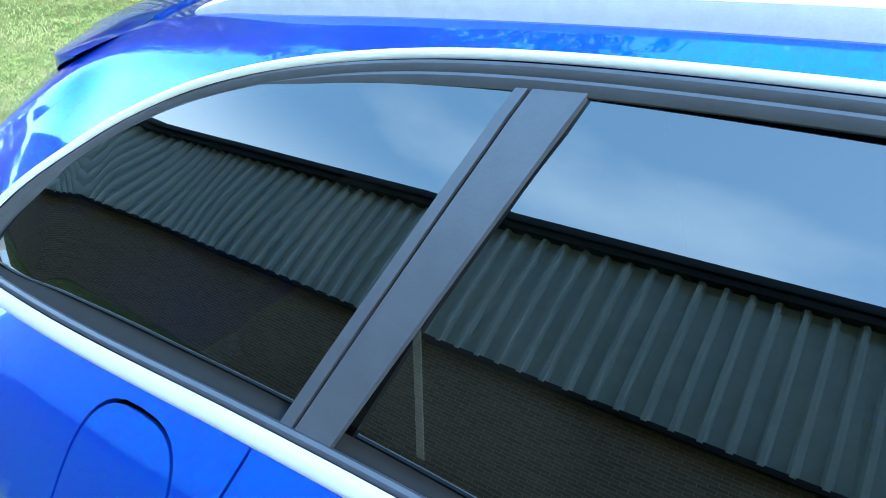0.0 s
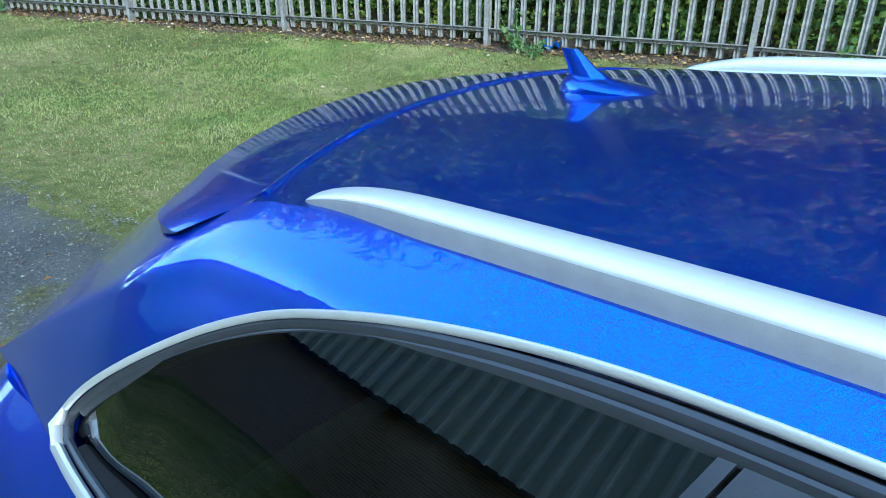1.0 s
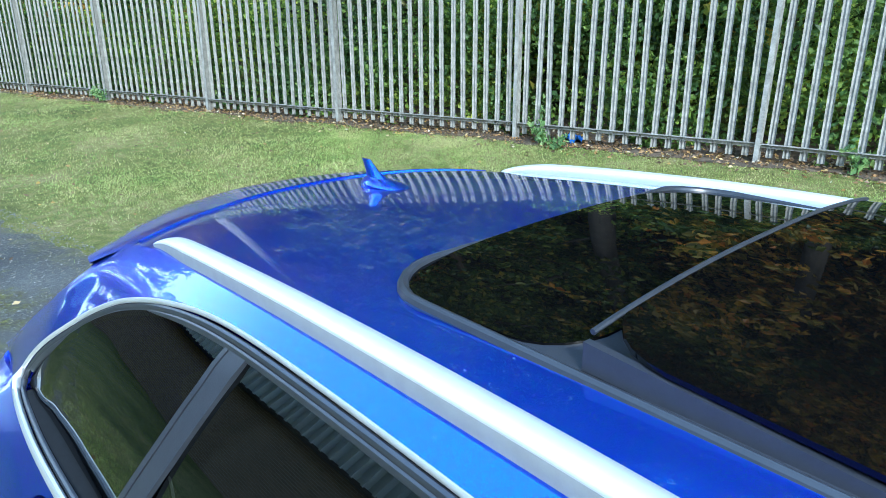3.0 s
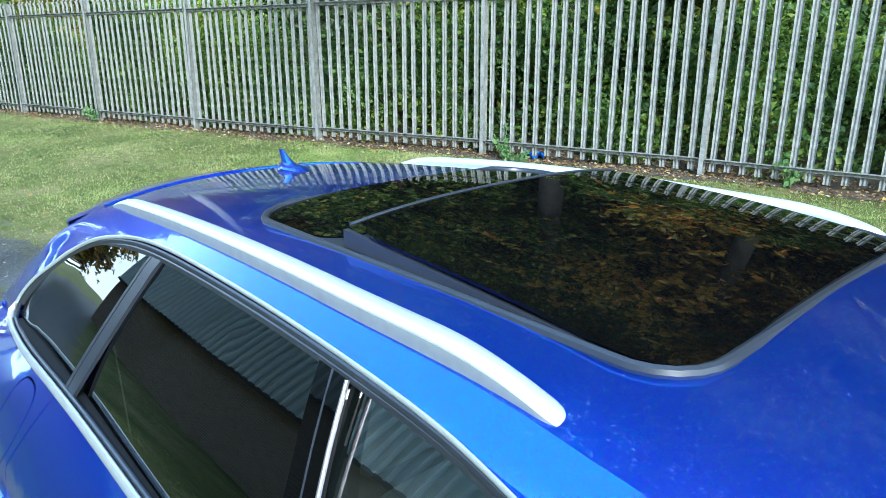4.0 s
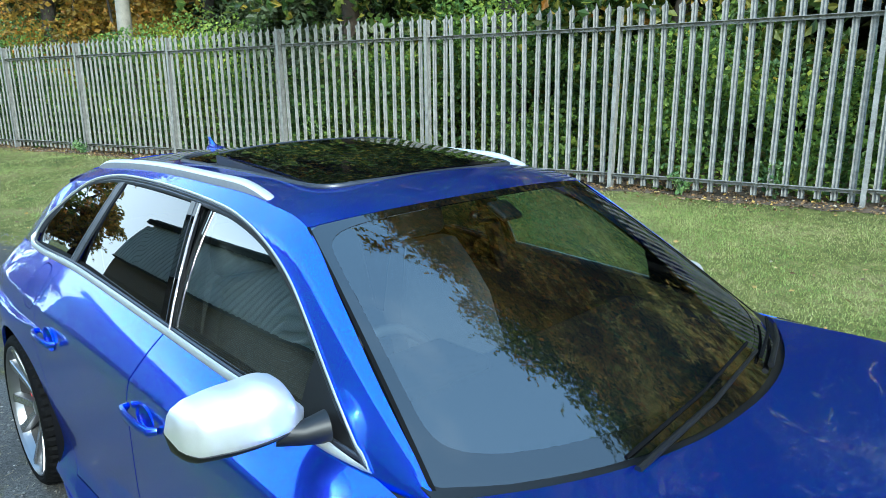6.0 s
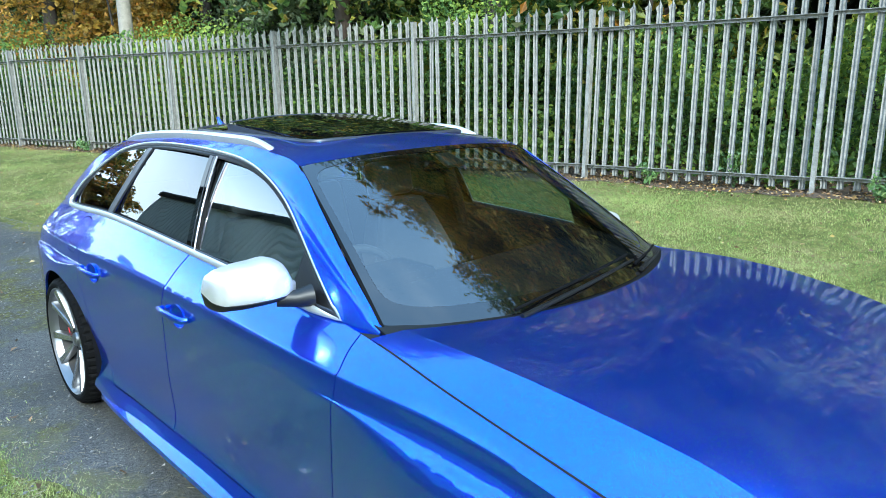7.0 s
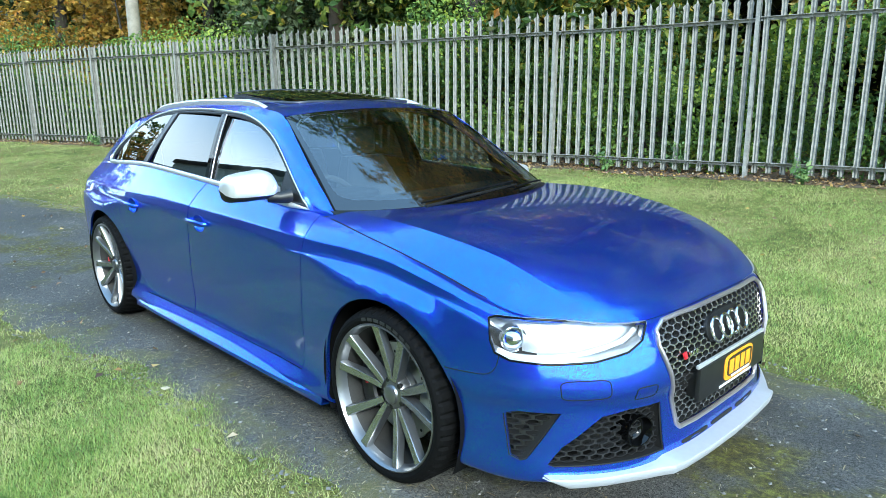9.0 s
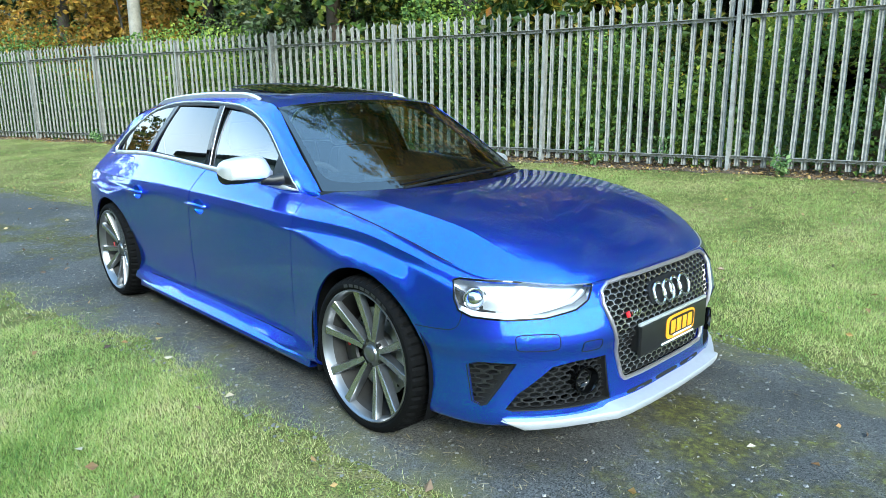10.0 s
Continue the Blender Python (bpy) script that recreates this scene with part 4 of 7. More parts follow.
g = np.random.default_rng(41)
n = 95000
bx = g.uniform(-70, 40, n)
by = np.interp(bx, [-70, -27, 10, 40], [-10, 0, 8, 12]) + 7.5 + g.gamma(2.0, 2.0, n)
bz = 0.3 + g.beta(1.0, 1.35, n) * (21.0 + 2.5 * np.sin(bx * 0.35) + 1.5 * np.sin(bx * 0.9 + 2))
# wall of dark leaves puts the wood's inner shade behind the trees
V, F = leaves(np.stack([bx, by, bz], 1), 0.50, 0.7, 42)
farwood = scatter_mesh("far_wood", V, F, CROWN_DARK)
tagged(farwood, "dense woodland behind the nearer trees, its shade in the dark leaf colour", "woodland", kind="stuff")


# ---------- long shed across the grass ----------
def brick_mat():
    m, nt, b, out = nodes_of("brown_brickwork")
    tcn = nt.nodes.new("ShaderNodeTexCoord")
    sep = nt.nodes.new("ShaderNodeSeparateXYZ")
    cmb = nt.nodes.new("ShaderNodeCombineXYZ")
    nt.links.new(tcn.outputs["Object"], sep.inputs["Vector"])
    nt.links.new(sep.outputs["X"], cmb.inputs["X"])
    nt.links.new(sep.outputs["Z"], cmb.inputs["Y"])
    br = add(nt, "ShaderNodeTexBrick", Scale=1.0, Mortar_Size=0.006, Brick_Width=0.225, Row_Height=0.075)
    br.inputs["Color1"].default_value = (0.26, 0.19, 0.13, 1)
    br.inputs["Color2"].default_value = (0.36, 0.26, 0.17, 1)
    br.inputs["Mortar"].default_value = (0.50, 0.46, 0.40, 1)
    nt.links.new(cmb.outputs["Vector"], br.inputs["Vector"])
    nt.links.new(br.outputs["Color"], b.inputs["Base Color"])
    b.inputs["Roughness"].default_value = 0.9
    bp = add(nt, "ShaderNodeBump", Strength=0.6, Distance=0.01)
    nt.links.new(br.outputs["Fac"], bp.inputs["Height"])
    bp.invert = True
    nt.links.new(bp.outputs["Normal"], b.inputs["Normal"])
    return m


SHED_Y, SHED_X0, SHED_X1, BRICK_H, SHED_H = -8.2, -21.8, 9.0, 2.7, 5.95
shed = new("industrial_shed")
tagged(shed, "long low shed with brown brick plinth and grey-green ribbed cladding", "building")
BRICK = brick_mat()
CLAD = solid("grey_green_cladding", (0.62, 0.69, 0.67), 0.45, 0.0, 0.12, 3, 0.05, 80)
FASCIA = solid("dark_fascia", (0.02, 0.022, 0.025), 0.6, 0, 0.2, 4)
cx, span = (SHED_X0 + SHED_X1) / 2, SHED_X1 - SHED_X0
part("brick_wall", box((span, 9.7, BRICK_H + 0.2), (cx, SHED_Y - 5.05, BRICK_H / 2 - 0.1)), BRICK, shed)
prof = []
x = SHED_X0 - 0.05
while x < SHED_X1:
    prof += [(x, 0.0), (x + 0.20, 0.0), (x + 0.235, 0.13), (x + 0.295, 0.13)]
    x += 0.33
P = np.array([[(px, SHED_Y - 0.1 + d, z) for px, d in prof] for z in (BRICK_H + 0.05, SHED_H)])
part("ribbed_cladding", outward(grid(P), (cx, SHED_Y - 4, 2)), CLAD, shed, thick=0.01, sharp=15)
part("cladding_core", box((span, 9.4, SHED_H - BRICK_H), (cx, SHED_Y - 5.0, (SHED_H + BRICK_H) / 2)), CLAD, shed)
part("drip_sill", box((span + 0.2, 0.18, 0.12), (cx, SHED_Y - 0.09, BRICK_H + 0.03), 0.01), FASCIA, shed)
part("fascia", box((span + 0.6, 0.32, 0.42), (cx, SHED_Y - 0.02, SHED_H + 0.12), 0.02), FASCIA, shed)
part("roof", box((span + 0.5, 10.4, 0.1), (cx, SHED_Y - 5.0, SHED_H + 0.5), 0.02, turn=pose(0, 0, 0, -4)), FASCIA, shed)
# ---------- the car: x forward, right side at -y, standing on the track ----------
car = new("estate_car")
tagged(car, "deep blue pearl estate car with aluminium trim, parked on the track", "car")
GND = 0.018
FAX, RAX, WHEEL_Z, ARCH_R = 1.4065, -1.4065, 0.345, 0.372

# Stations round the body from the tail's middle along one side to the nose: plan point, heading of
# the outward normal (degrees towards the nose), then (inset, height) from underside to top edge.
ST = [
    (-2.38, 0.00, -90, [(.20, .24), (.05, .27), (.02, .36), (.00, .52), (.02, .70), (.03, .73), (.05, .78), (.07, .85), (.12, .95)]),
    (-2.34, 0.40, -80, [(.20, .24), (.05, .27), (.02, .36), (.00, .52), (.02, .70), (.03, .73), (.06, .78), (.09, .85), (.16, .94)]),
    (-2.18, 0.66, -52, [(.18, .24), (.05, .27), (.02, .36), (.00, .52), (.01, .72), (.03, .76), (.05, .80), (.07, .855), (.14, .94)]),
    (-1.98, 0.815, -24, [(.14, .22), (.03, .26), (.01, .36), (.00, .54), (.00, .745), (.014, .785), (.022, .822), (.036, .860), (.135, .965)]),
    (-1.75, 0.870, -8, [(.10, .20), (.01, .24), (.01, .36), (.00, .55), (.00, .765), (.022, .800), (.032, .828), (.042, .862), (.165, .985)]),
    (-1.4065, 0.895, 0, [(.08, .19), (.01, .23), (.01, .36), (.00, .55), (.00, .735), (.030, .797), (.039, .829), (.046, .864), (.155, 1.002)]),
    (-1.08, 0.880, 0, [(.07, .18), (.00, .22), (.03, .34), (.01, .53), (.00, .77), (.012, .802), (.017, .832), (.025, .866), (.132, 1.010)]),
    (-0.75, 0.862, 0, [(.07, .165), (-.03, .205), (.022, .31), (.008, .52), (.00, .760), (.000, .802), (.003, .834), (.010, .868), (.116, 1.006)]),
    (-0.20, 0.858, 0, [(.07, .165), (-.03, .205), (.026, .31), (.010, .52), (.00, .755), (.000, .800), (.003, .834), (.010, .868), (.114, .982)]),
    (0.35, 0.858, 0, [(.07, .165), (-.03, .205), (.026, .31), (.010, .52), (.00, .750), (.000, .795), (.003, .830), (.010, .863), (.118, .957)]),
    (0.75, 0.862, 0, [(.07, .165), (-.03, .205), (.022, .31), (.008, .52), (.00, .755), (.001, .797), (.006, .828), (.014, .858), (.135, .935)]),
    (0.95, 0.872, 0, [(.07, .175), (-.01, .215), (.018, .32), (.005, .53), (.00, .765), (.012, .800), (.020, .826), (.027, .854), (.125, .921)]),
    (1.20, 0.888, 0, [(.07, .19), (.01, .23), (.01, .35), (.00, .55), (.00, .728), (.042, .794), (.052, .817), (.055, .848), (.110, .896)]),
    (1.4065, 0.892, 0, [(.07, .20), (.01, .24), (.01, .36), (.00, .55), (.00, .715), (.048, .784), (.059, .807), (.062, .837), (.102, .869)]),
    (1.62, 0.885, 5, [(.08, .20), (.01, .24), (.01, .36), (.00, .55), (.00, .690), (.044, .754), (.055, .775), (.059, .803), (.104, .826)]),
    (1.80, 0.858, 16, [(.08, .19), (.01, .23), (.01, .35), (.010, .450), (-.002, .525), (.020, .710), (.038, .740), (.050, .765), (.098, .781)]),
    (1.96, 0.800, 33, [(.09, .18), (.01, .22), (.01, .33), (.014, .450), (-.004, .515), (.018, .650), (.032, .690), (.046, .720), (.078, .744)]),
    (2.09, 0.690, 48, [(.10, .18), (.01, .22), (.01, .33), (.014, .450), (-.004, .515), (.018, .625), (.030, .660), (.045, .692), (.072, .727)]),
    (2.208, 0.510, 66, [(.11, .18), (.01, .22), (.01, .33), (.014, .450), (-.004, .515), (.018, .615), (.028, .643), (.042, .676), (.065, .708)]),
    (2.258, 0.290, 81, [(.12, .18), (.01, .22), (.01, .33), (.014, .450), (-.004, .515), (.015, .615), (.026, .645), (.042, .680), (.068, .711)]),
    (2.268, 0.00, 90, [(.12, .18), (.01, .22), (.01, .33), (.014, .450), (-.004, .515), (.015, .618), (.028, .648), (.045, .684), (.070, .714)]),
]
CREASE = 7                     # the shoulder line, a crisp fold


def ring(inset=0.0, per=7, cross=5):
    """The lower body as rows of points, from the tail round one side and the nose to the tail again."""
    full = [(x, -w, a, p) for x, w, a, p in ST] + [(x, w, 180 - a, p) for x, w, a, p in ST[-2::-1]]
    D = []
    for x, y, a, p in full:
        right = a <= 90
        h = radians(a if right else 180 - a)
        nx, ny = math.sin(h), -math.cos(h) if right else math.cos(h)
        D.append([[x - (i + inset) * nx, y - (i + inset) * ny, z] for i, z in p])
    D = np.array(D)
    k = np.concatenate([[0], np.cumsum(np.linalg.norm(np.diff(D[:, 3], axis=0), axis=1))])
    u = np.concatenate([np.linspace(k[i], k[i + 1], per, endpoint=False) for i in range(len(k) - 1)] + [[k[-1]]])
    E = spline(k, D.reshape(len(D), -1))(u).reshape(len(u), -1, 3)
    out = []
    for run in E:
        low = run[:CREASE + 1]
        top = np.stack([run[CREASE], (run[CREASE] + run[-1]) / 2 + (0, 0, 0.006), run[-1]])
        lo = spline(np.arange(len(low)), low)(np.linspace(0, CREASE, cross * CREASE, endpoint=False))
        hi = spline(np.arange(3), top)(np.linspace(0, 2, 2 * cross + 1))
        out.append(np.concatenate([lo, hi]))
    return np.stack(out)


from mathutils.bvhtree import BVHTree

body = outward(grid(ring()), (0, 0, 0.6))
SKIN = BVHTree.FromBMesh(body)
X, Y, Z = (1, 0, 0), (0, 1, 0), (0, 0, 1)
right_side, left_side = (lambda c: c.y < 0), (lambda c: c.y > 0)


def circle(cx, cz, r, n=44):
    return [(cx + r * math.cos(2 * math.pi * k / n), cz + r * math.sin(2 * math.pi * k / n)) for k in range(n)]


for ax in (FAX, RAX):
    for side in (right_side, left_side):
        bmesh.ops.delete(body, geom=carve(body, circle(ax, WHEEL_Z - 0.005, ARCH_R), X, Z, lambda c, s=side: s(c) and abs(c.y) > 0.5), context="FACES")

# grille, lamps and intakes are cut out of the nose
GRILLE = [(-0.28, 0.709), (0.28, 0.709), (0.362, 0.701), (0.402, 0.679), (0.413, 0.640), (0.318, 0.346), (0.298, 0.328), (-0.298, 0.328), (-0.318, 0.346), (-0.413, 0.640), (-0.402, 0.679), (-0.362, 0.701)]
bmesh.ops.delete(body, geom=carve(body, GRILLE, Y, Z, lambda c: c.x > 2.0), context="FACES")
LAMP = [(-1.238, 0.704), (-1.00, 0.727), (-0.760, 0.741), (-0.738, 0.733), (-0.742, 0.670), (-0.756, 0.634), (-0.80, 0.616), (-0.92, 0.608), (-1.06, 0.612), (-1.17, 0.632), (-1.218, 0.658)]
INTAKE = [(-0.395, 0.442), (-0.52, 0.444), (-0.60, 0.430), (-0.70, 0.335), (-0.735, 0.278), (-0.72, 0.270), (-0.375, 0.270)]
SLOT = [(-0.700, 0.447), (-0.786, 0.451), (-0.804, 0.436), (-0.800, 0.300), (-0.786, 0.286), (-0.774, 0.292)]
LENSES = []
for s in (-1, 1):
    pick = (lambda c: c.y < 0 and c.x > 1.6) if s < 0 else (lambda c: c.y > 0 and c.x > 1.6)
    du = (Vector(X) * -1 + Vector(Y) * s) / math.sqrt(2)
    LENSES.append(take(body, carve(body, LAMP, du, Z, pick)))
    for hole in (INTAKE, SLOT):
        bmesh.ops.delete(body, geom=carve(body, [(y * -s, z) for y, z in hole], Y, Z, pick), context="FACES")

# doors, wings and bumpers are lifted out of the skin along their shut lines
FDOOR = [(0.845, 0.33), (0.875, 0.62), (0.890, 0.80), (0.885, 0.865), (0.815, 0.99), (-0.155, 1.04), (-0.245, 0.275), (0.83, 0.275)]
RDOOR = [(-0.155, 1.04), (-0.245, 0.275), (-0.86, 0.275), (-0.95, 0.38), (-1.03, 0.56), (-1.095, 0.74), (-1.105, 0.88), (-1.055, 1.05)]
FUEL = [(-1.212 + 0.080 * math.copysign(abs(math.cos(a)) ** 0.7, math.cos(a)), 0.914 + 0.078 * math.copysign(abs(math.sin(a)) ** 0.7, math.sin(a))) for a in np.linspace(0, 2 * math.pi, 33)[:-1]]


def lift(bm, poly, pick, gap=0.0042):
    carve(bm, poly, X, Z, pick)
    inner = carve(bm, shrink(poly, gap), X, Z, pick)
    piece = take(bm, inner)
    bmesh.ops.remove_doubles(piece, verts=piece.verts[:], dist=6e-4)
    bmesh.ops.delete(bm, geom=carve(bm, poly, X, Z, pick), context="FACES")
    return piece


bumper = take(body, carve(body, [(1.797, 0.0), (1.797, 0.565), (1.832, 0.622), (2.7, 0.622), (2.7, 0.0)], X, Z))
doors = {}
for s, side in ((-1, right_side), (1, left_side)):
    pick = lambda c, q=side: q(c) and abs(c.y) > 0.6
    panels = []
    for name, outline, hx_ in (("front_door", FDOOR, -0.075), ("rear_door", RDOOR, -0.925)):
        skin = lift(body, outline, pick)
        bmesh.ops.delete(skin, geom=carve(skin, [(hx_ + 0.02 + 0.060 * math.cos(a), 0.793 + 0.041 * math.sin(a)) for a in np.linspace(0, 2 * math.pi, 25)[:-1]], X, Z, pick), context="FACES")
        panels.append(part(name, skin, PAINT, car, thick=0.012))
    fd, rd = panels
    doors[s] = (fd, rd)
    if s < 0:
        part("fuel_flap", lift(body, FUEL, pick, 0.004), PAINT, car, thick=0.006)
part("front_bumper", bumper, PAINT, car, thick=0.012)
part("body_shell", body, PAINT, car, thick=0.012)

# dark liner added behind the shut lines so the gaps read as shaded
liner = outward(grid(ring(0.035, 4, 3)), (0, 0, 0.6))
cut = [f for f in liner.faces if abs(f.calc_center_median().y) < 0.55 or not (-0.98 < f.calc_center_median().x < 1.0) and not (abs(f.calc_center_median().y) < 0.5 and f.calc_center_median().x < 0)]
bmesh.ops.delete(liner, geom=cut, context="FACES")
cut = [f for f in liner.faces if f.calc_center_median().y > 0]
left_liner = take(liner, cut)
part("dark_gap_liner", liner, DARK, car)
part("dark_gap_liner", left_liner, DARK, car)
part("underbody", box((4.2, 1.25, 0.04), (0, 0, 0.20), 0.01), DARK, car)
# dark block added under the bonnet to keep its gaps black
part("dark_bay_filler", box((0.85, 1.05, 0.30), (1.50, 0, 0.42), 0.03), DARK, car)
for ax in (FAX, RAX):
    for s in (-1, 1):
        well = np.array([[(ax + (ARCH_R + 0.012) * math.cos(a), s * w, WHEEL_Z + (ARCH_R + 0.012) * math.sin(a)) for w in (0.52, 0.70, 0.872)] for a in np.linspace(-0.45, math.pi + 0.45, 30)])
        b = grid(well)
        c = b.verts.new((ax, s * 0.52, WHEEL_Z))
        b.verts.ensure_lookup_table()
        for k in range(29):
            b.faces.new((b.verts[k * 3], b.verts[(k + 1) * 3], c))
        part("wheel_well", b, RUBBER, car)


# ---------- upper body ----------
EDGE = [  # roof edge from screen foot to tail: x, half width, height
    (0.885, 0.690, 0.940), (0.70, 0.655, 1.065), (0.50, 0.605, 1.198), (0.300, 0.552, 1.318), (0.10, 0.540, 1.352), (-0.30, 0.535, 1.368), (-0.80, 0.522, 1.362),
    (-1.20, 0.505, 1.337), (-1.40, 0.494, 1.318), (-1.47, 0.500, 1.305), (-1.55, 0.548, 1.262), (-1.70, 0.595, 1.165), (-1.88, 0.640, 1.045), (-2.02, 0.668, 0.952)]
edge_w = spline([p[0] for p in EDGE], [p[1] for p in EDGE])
edge_z = spline([p[0] for p in EDGE], [p[2] for p in EDGE])
BELT = [(0.90, 0.700, 0.930), (0.75, 0.728, 0.936), (0.35, 0.741, 0.958), (-0.20, 0.745, 0.983), (-0.75, 0.747, 1.007), (-1.08, 0.749, 1.011), (-1.4065, 0.741, 1.003), (-1.75, 0.706, 0.986), (-2.03, 0.672, 0.950)]
belt_w = spline([p[0] for p in BELT], [p[1] for p in BELT])
belt_z = spline([p[0] for p in BELT], [p[2] for p in BELT])
lean = spline([0, 0.25, 0.5, 0.75, 0.92, 1.0], [0, 0.185, 0.39, 0.615, 0.805, 1.0])
lean_front = spline([0, 0.25, 0.5, 0.75, 0.92, 1.0], [0, 0.175, 0.38, 0.61, 0.81, 1.0])      # fuller curve by the front doors


def side_w(x, z):
    """Half width of the glasshouse at a place along the car and a height."""
    zb, zr = belt_z(x), edge_z(x)
    q = np.clip((z - zb) / np.maximum(zr - zb, 1e-3), -0.2, 1)
    qq, f = np.clip(q, 0, 1), np.clip((x + 0.5) / 0.4, 0, 1)
    return belt_w(x) + (edge_w(x) - belt_w(x)) * np.where(q < 0, q * 0.3, lean(qq) * (1 - f) + lean_front(qq) * f)


xs = np.concatenate([np.linspace(0.885, -1.36, 76), np.linspace(-1.38, -2.02, 34)])
DLO = [(0.752, 0.937), (0.60, 1.043), (0.45, 1.148), (0.33, 1.222), (0.20, 1.277), (0.06, 1.313), (-0.10, 1.333), (-0.40, 1.346), (-0.70, 1.346), (-0.95, 1.335), (-1.13, 1.311), (-1.27, 1.275),
       (-1.39, 1.225), (-1.50, 1.160), (-1.59, 1.093), (-1.637, 1.045), (-1.648, 1.018), (-1.630, 1.000), (-1.58, 0.996), (-1.08, 1.017), (-0.75, 1.012), (-0.20, 0.988), (0.35, 0.962)]


def dlo_path(step=0.02, push=0.0, inset=0.0):
    """The window outline, smoothly stepped, laid on the body side."""
    pts = [Vector(p) for p in DLO]
    mid = Vector((-0.4, 1.12))
    out = []
    n = len(pts)
    for i in range(n):
        p0, p1, p2, p3 = (pts[(i + k) % n] for k in (-1, 0, 1, 2))
        m = max(1, int((p2 - p1).length / step))
        for k in range(m):
            t = k / m
            q = 0.5 * ((2 * p1) + (p2 - p0) * t + (2 * p0 - 5 * p1 + 4 * p2 - p3) * t * t + (3 * p1 - p0 - 3 * p2 + p3) * t**3)
            if i in (n - 1, n - 2, 0):
                q = p1.lerp(p2, t)
            out.append(q)
    if inset:
        m = len(out)
        moved = []
        for i in range(m):
            d = (out[(i + 1) % m] - out[i - 1]).normalized()
            moved.append(out[i] + Vector((d.y, -d.x)) * -inset)
        cen = sum(out, Vector((0, 0))) / m
        if sum((a - cen).length for a in moved) > sum((a - cen).length for a in out):
            moved = [o * 2 - a for o, a in zip(out, moved)]
        out = moved
    return out


def on_side(s, x, z, push=0.0):
    return Vector((x, s * (float(side_w(x, z)) + push), z))


def top_bottom(inset=0.0):
    """Heights of the window outline's upper and lower edge along the car."""
    path = dlo_path(0.01, inset=inset)
    i0 = max(range(len(path)), key=lambda i: path[i].x)
    i1 = min(range(len(path)), key=lambda i: path[i].x)
    path = path[i0:] + path[:i0]
    i1 = (i1 - i0) % len(path)
    up, low = path[:i1 + 1][::-1], path[i1:] + path[:1]
    f = lambda run: (lambda x: float(np.interp(x, [p.x for p in run], [p.y for p in run])))
    return f(up), f(low), path[i1].x, path[0].x


def side_patch(s, poly, push, n=26, m=14):
    """A four-sided sheet that follows the body side; corners (x, z) go round."""
    c = [Vector(p) for p in poly]
    P = np.zeros((n, m, 3))
    for i, a in enumerate(np.linspace(0, 1, n)):
        for j, b_ in enumerate(np.linspace(0, 1, m)):
            q = c[0].lerp(c[3], a).lerp(c[1].lerp(c[2], a), b_)
            P[i, j] = on_side(s, q.x, q.y, push)
    return outward(grid(P), (-0.4, 0, 1.1))


def drop(z):
    """How far the side glass has leaned in at a height: 23 degrees low down, 31 at the top."""
    return -math.log(math.cos(radians(23 + 41 * (z - 1.06)))) / radians(41)


def pane(s, left, right, push=-0.016, n=40, m=16):
    """Glass between two leaning edges, from the lower to the upper line of the window."""
    up, low, xa, xb = top_bottom(0.016)
    P = np.zeros((n, m, 3))
    for i, a in enumerate(np.linspace(0, 1, n)):
        for j, b_ in enumerate(np.linspace(0, 1, m)):
            z = 1.15
            for _ in range(6):
                x = min(max(left(z) + (right(z) - left(z)) * a, xa + 0.002), xb - 0.002)
                z = low(x) + (up(x) - low(x)) * b_
            zm = (low(x) + up(x)) / 2
            P[i, j] = (x, s * (float(side_w(x, zm)) + push + drop(zm) - drop(z)), z)
    return outward(grid(P), (-0.4, 0, 1.1))


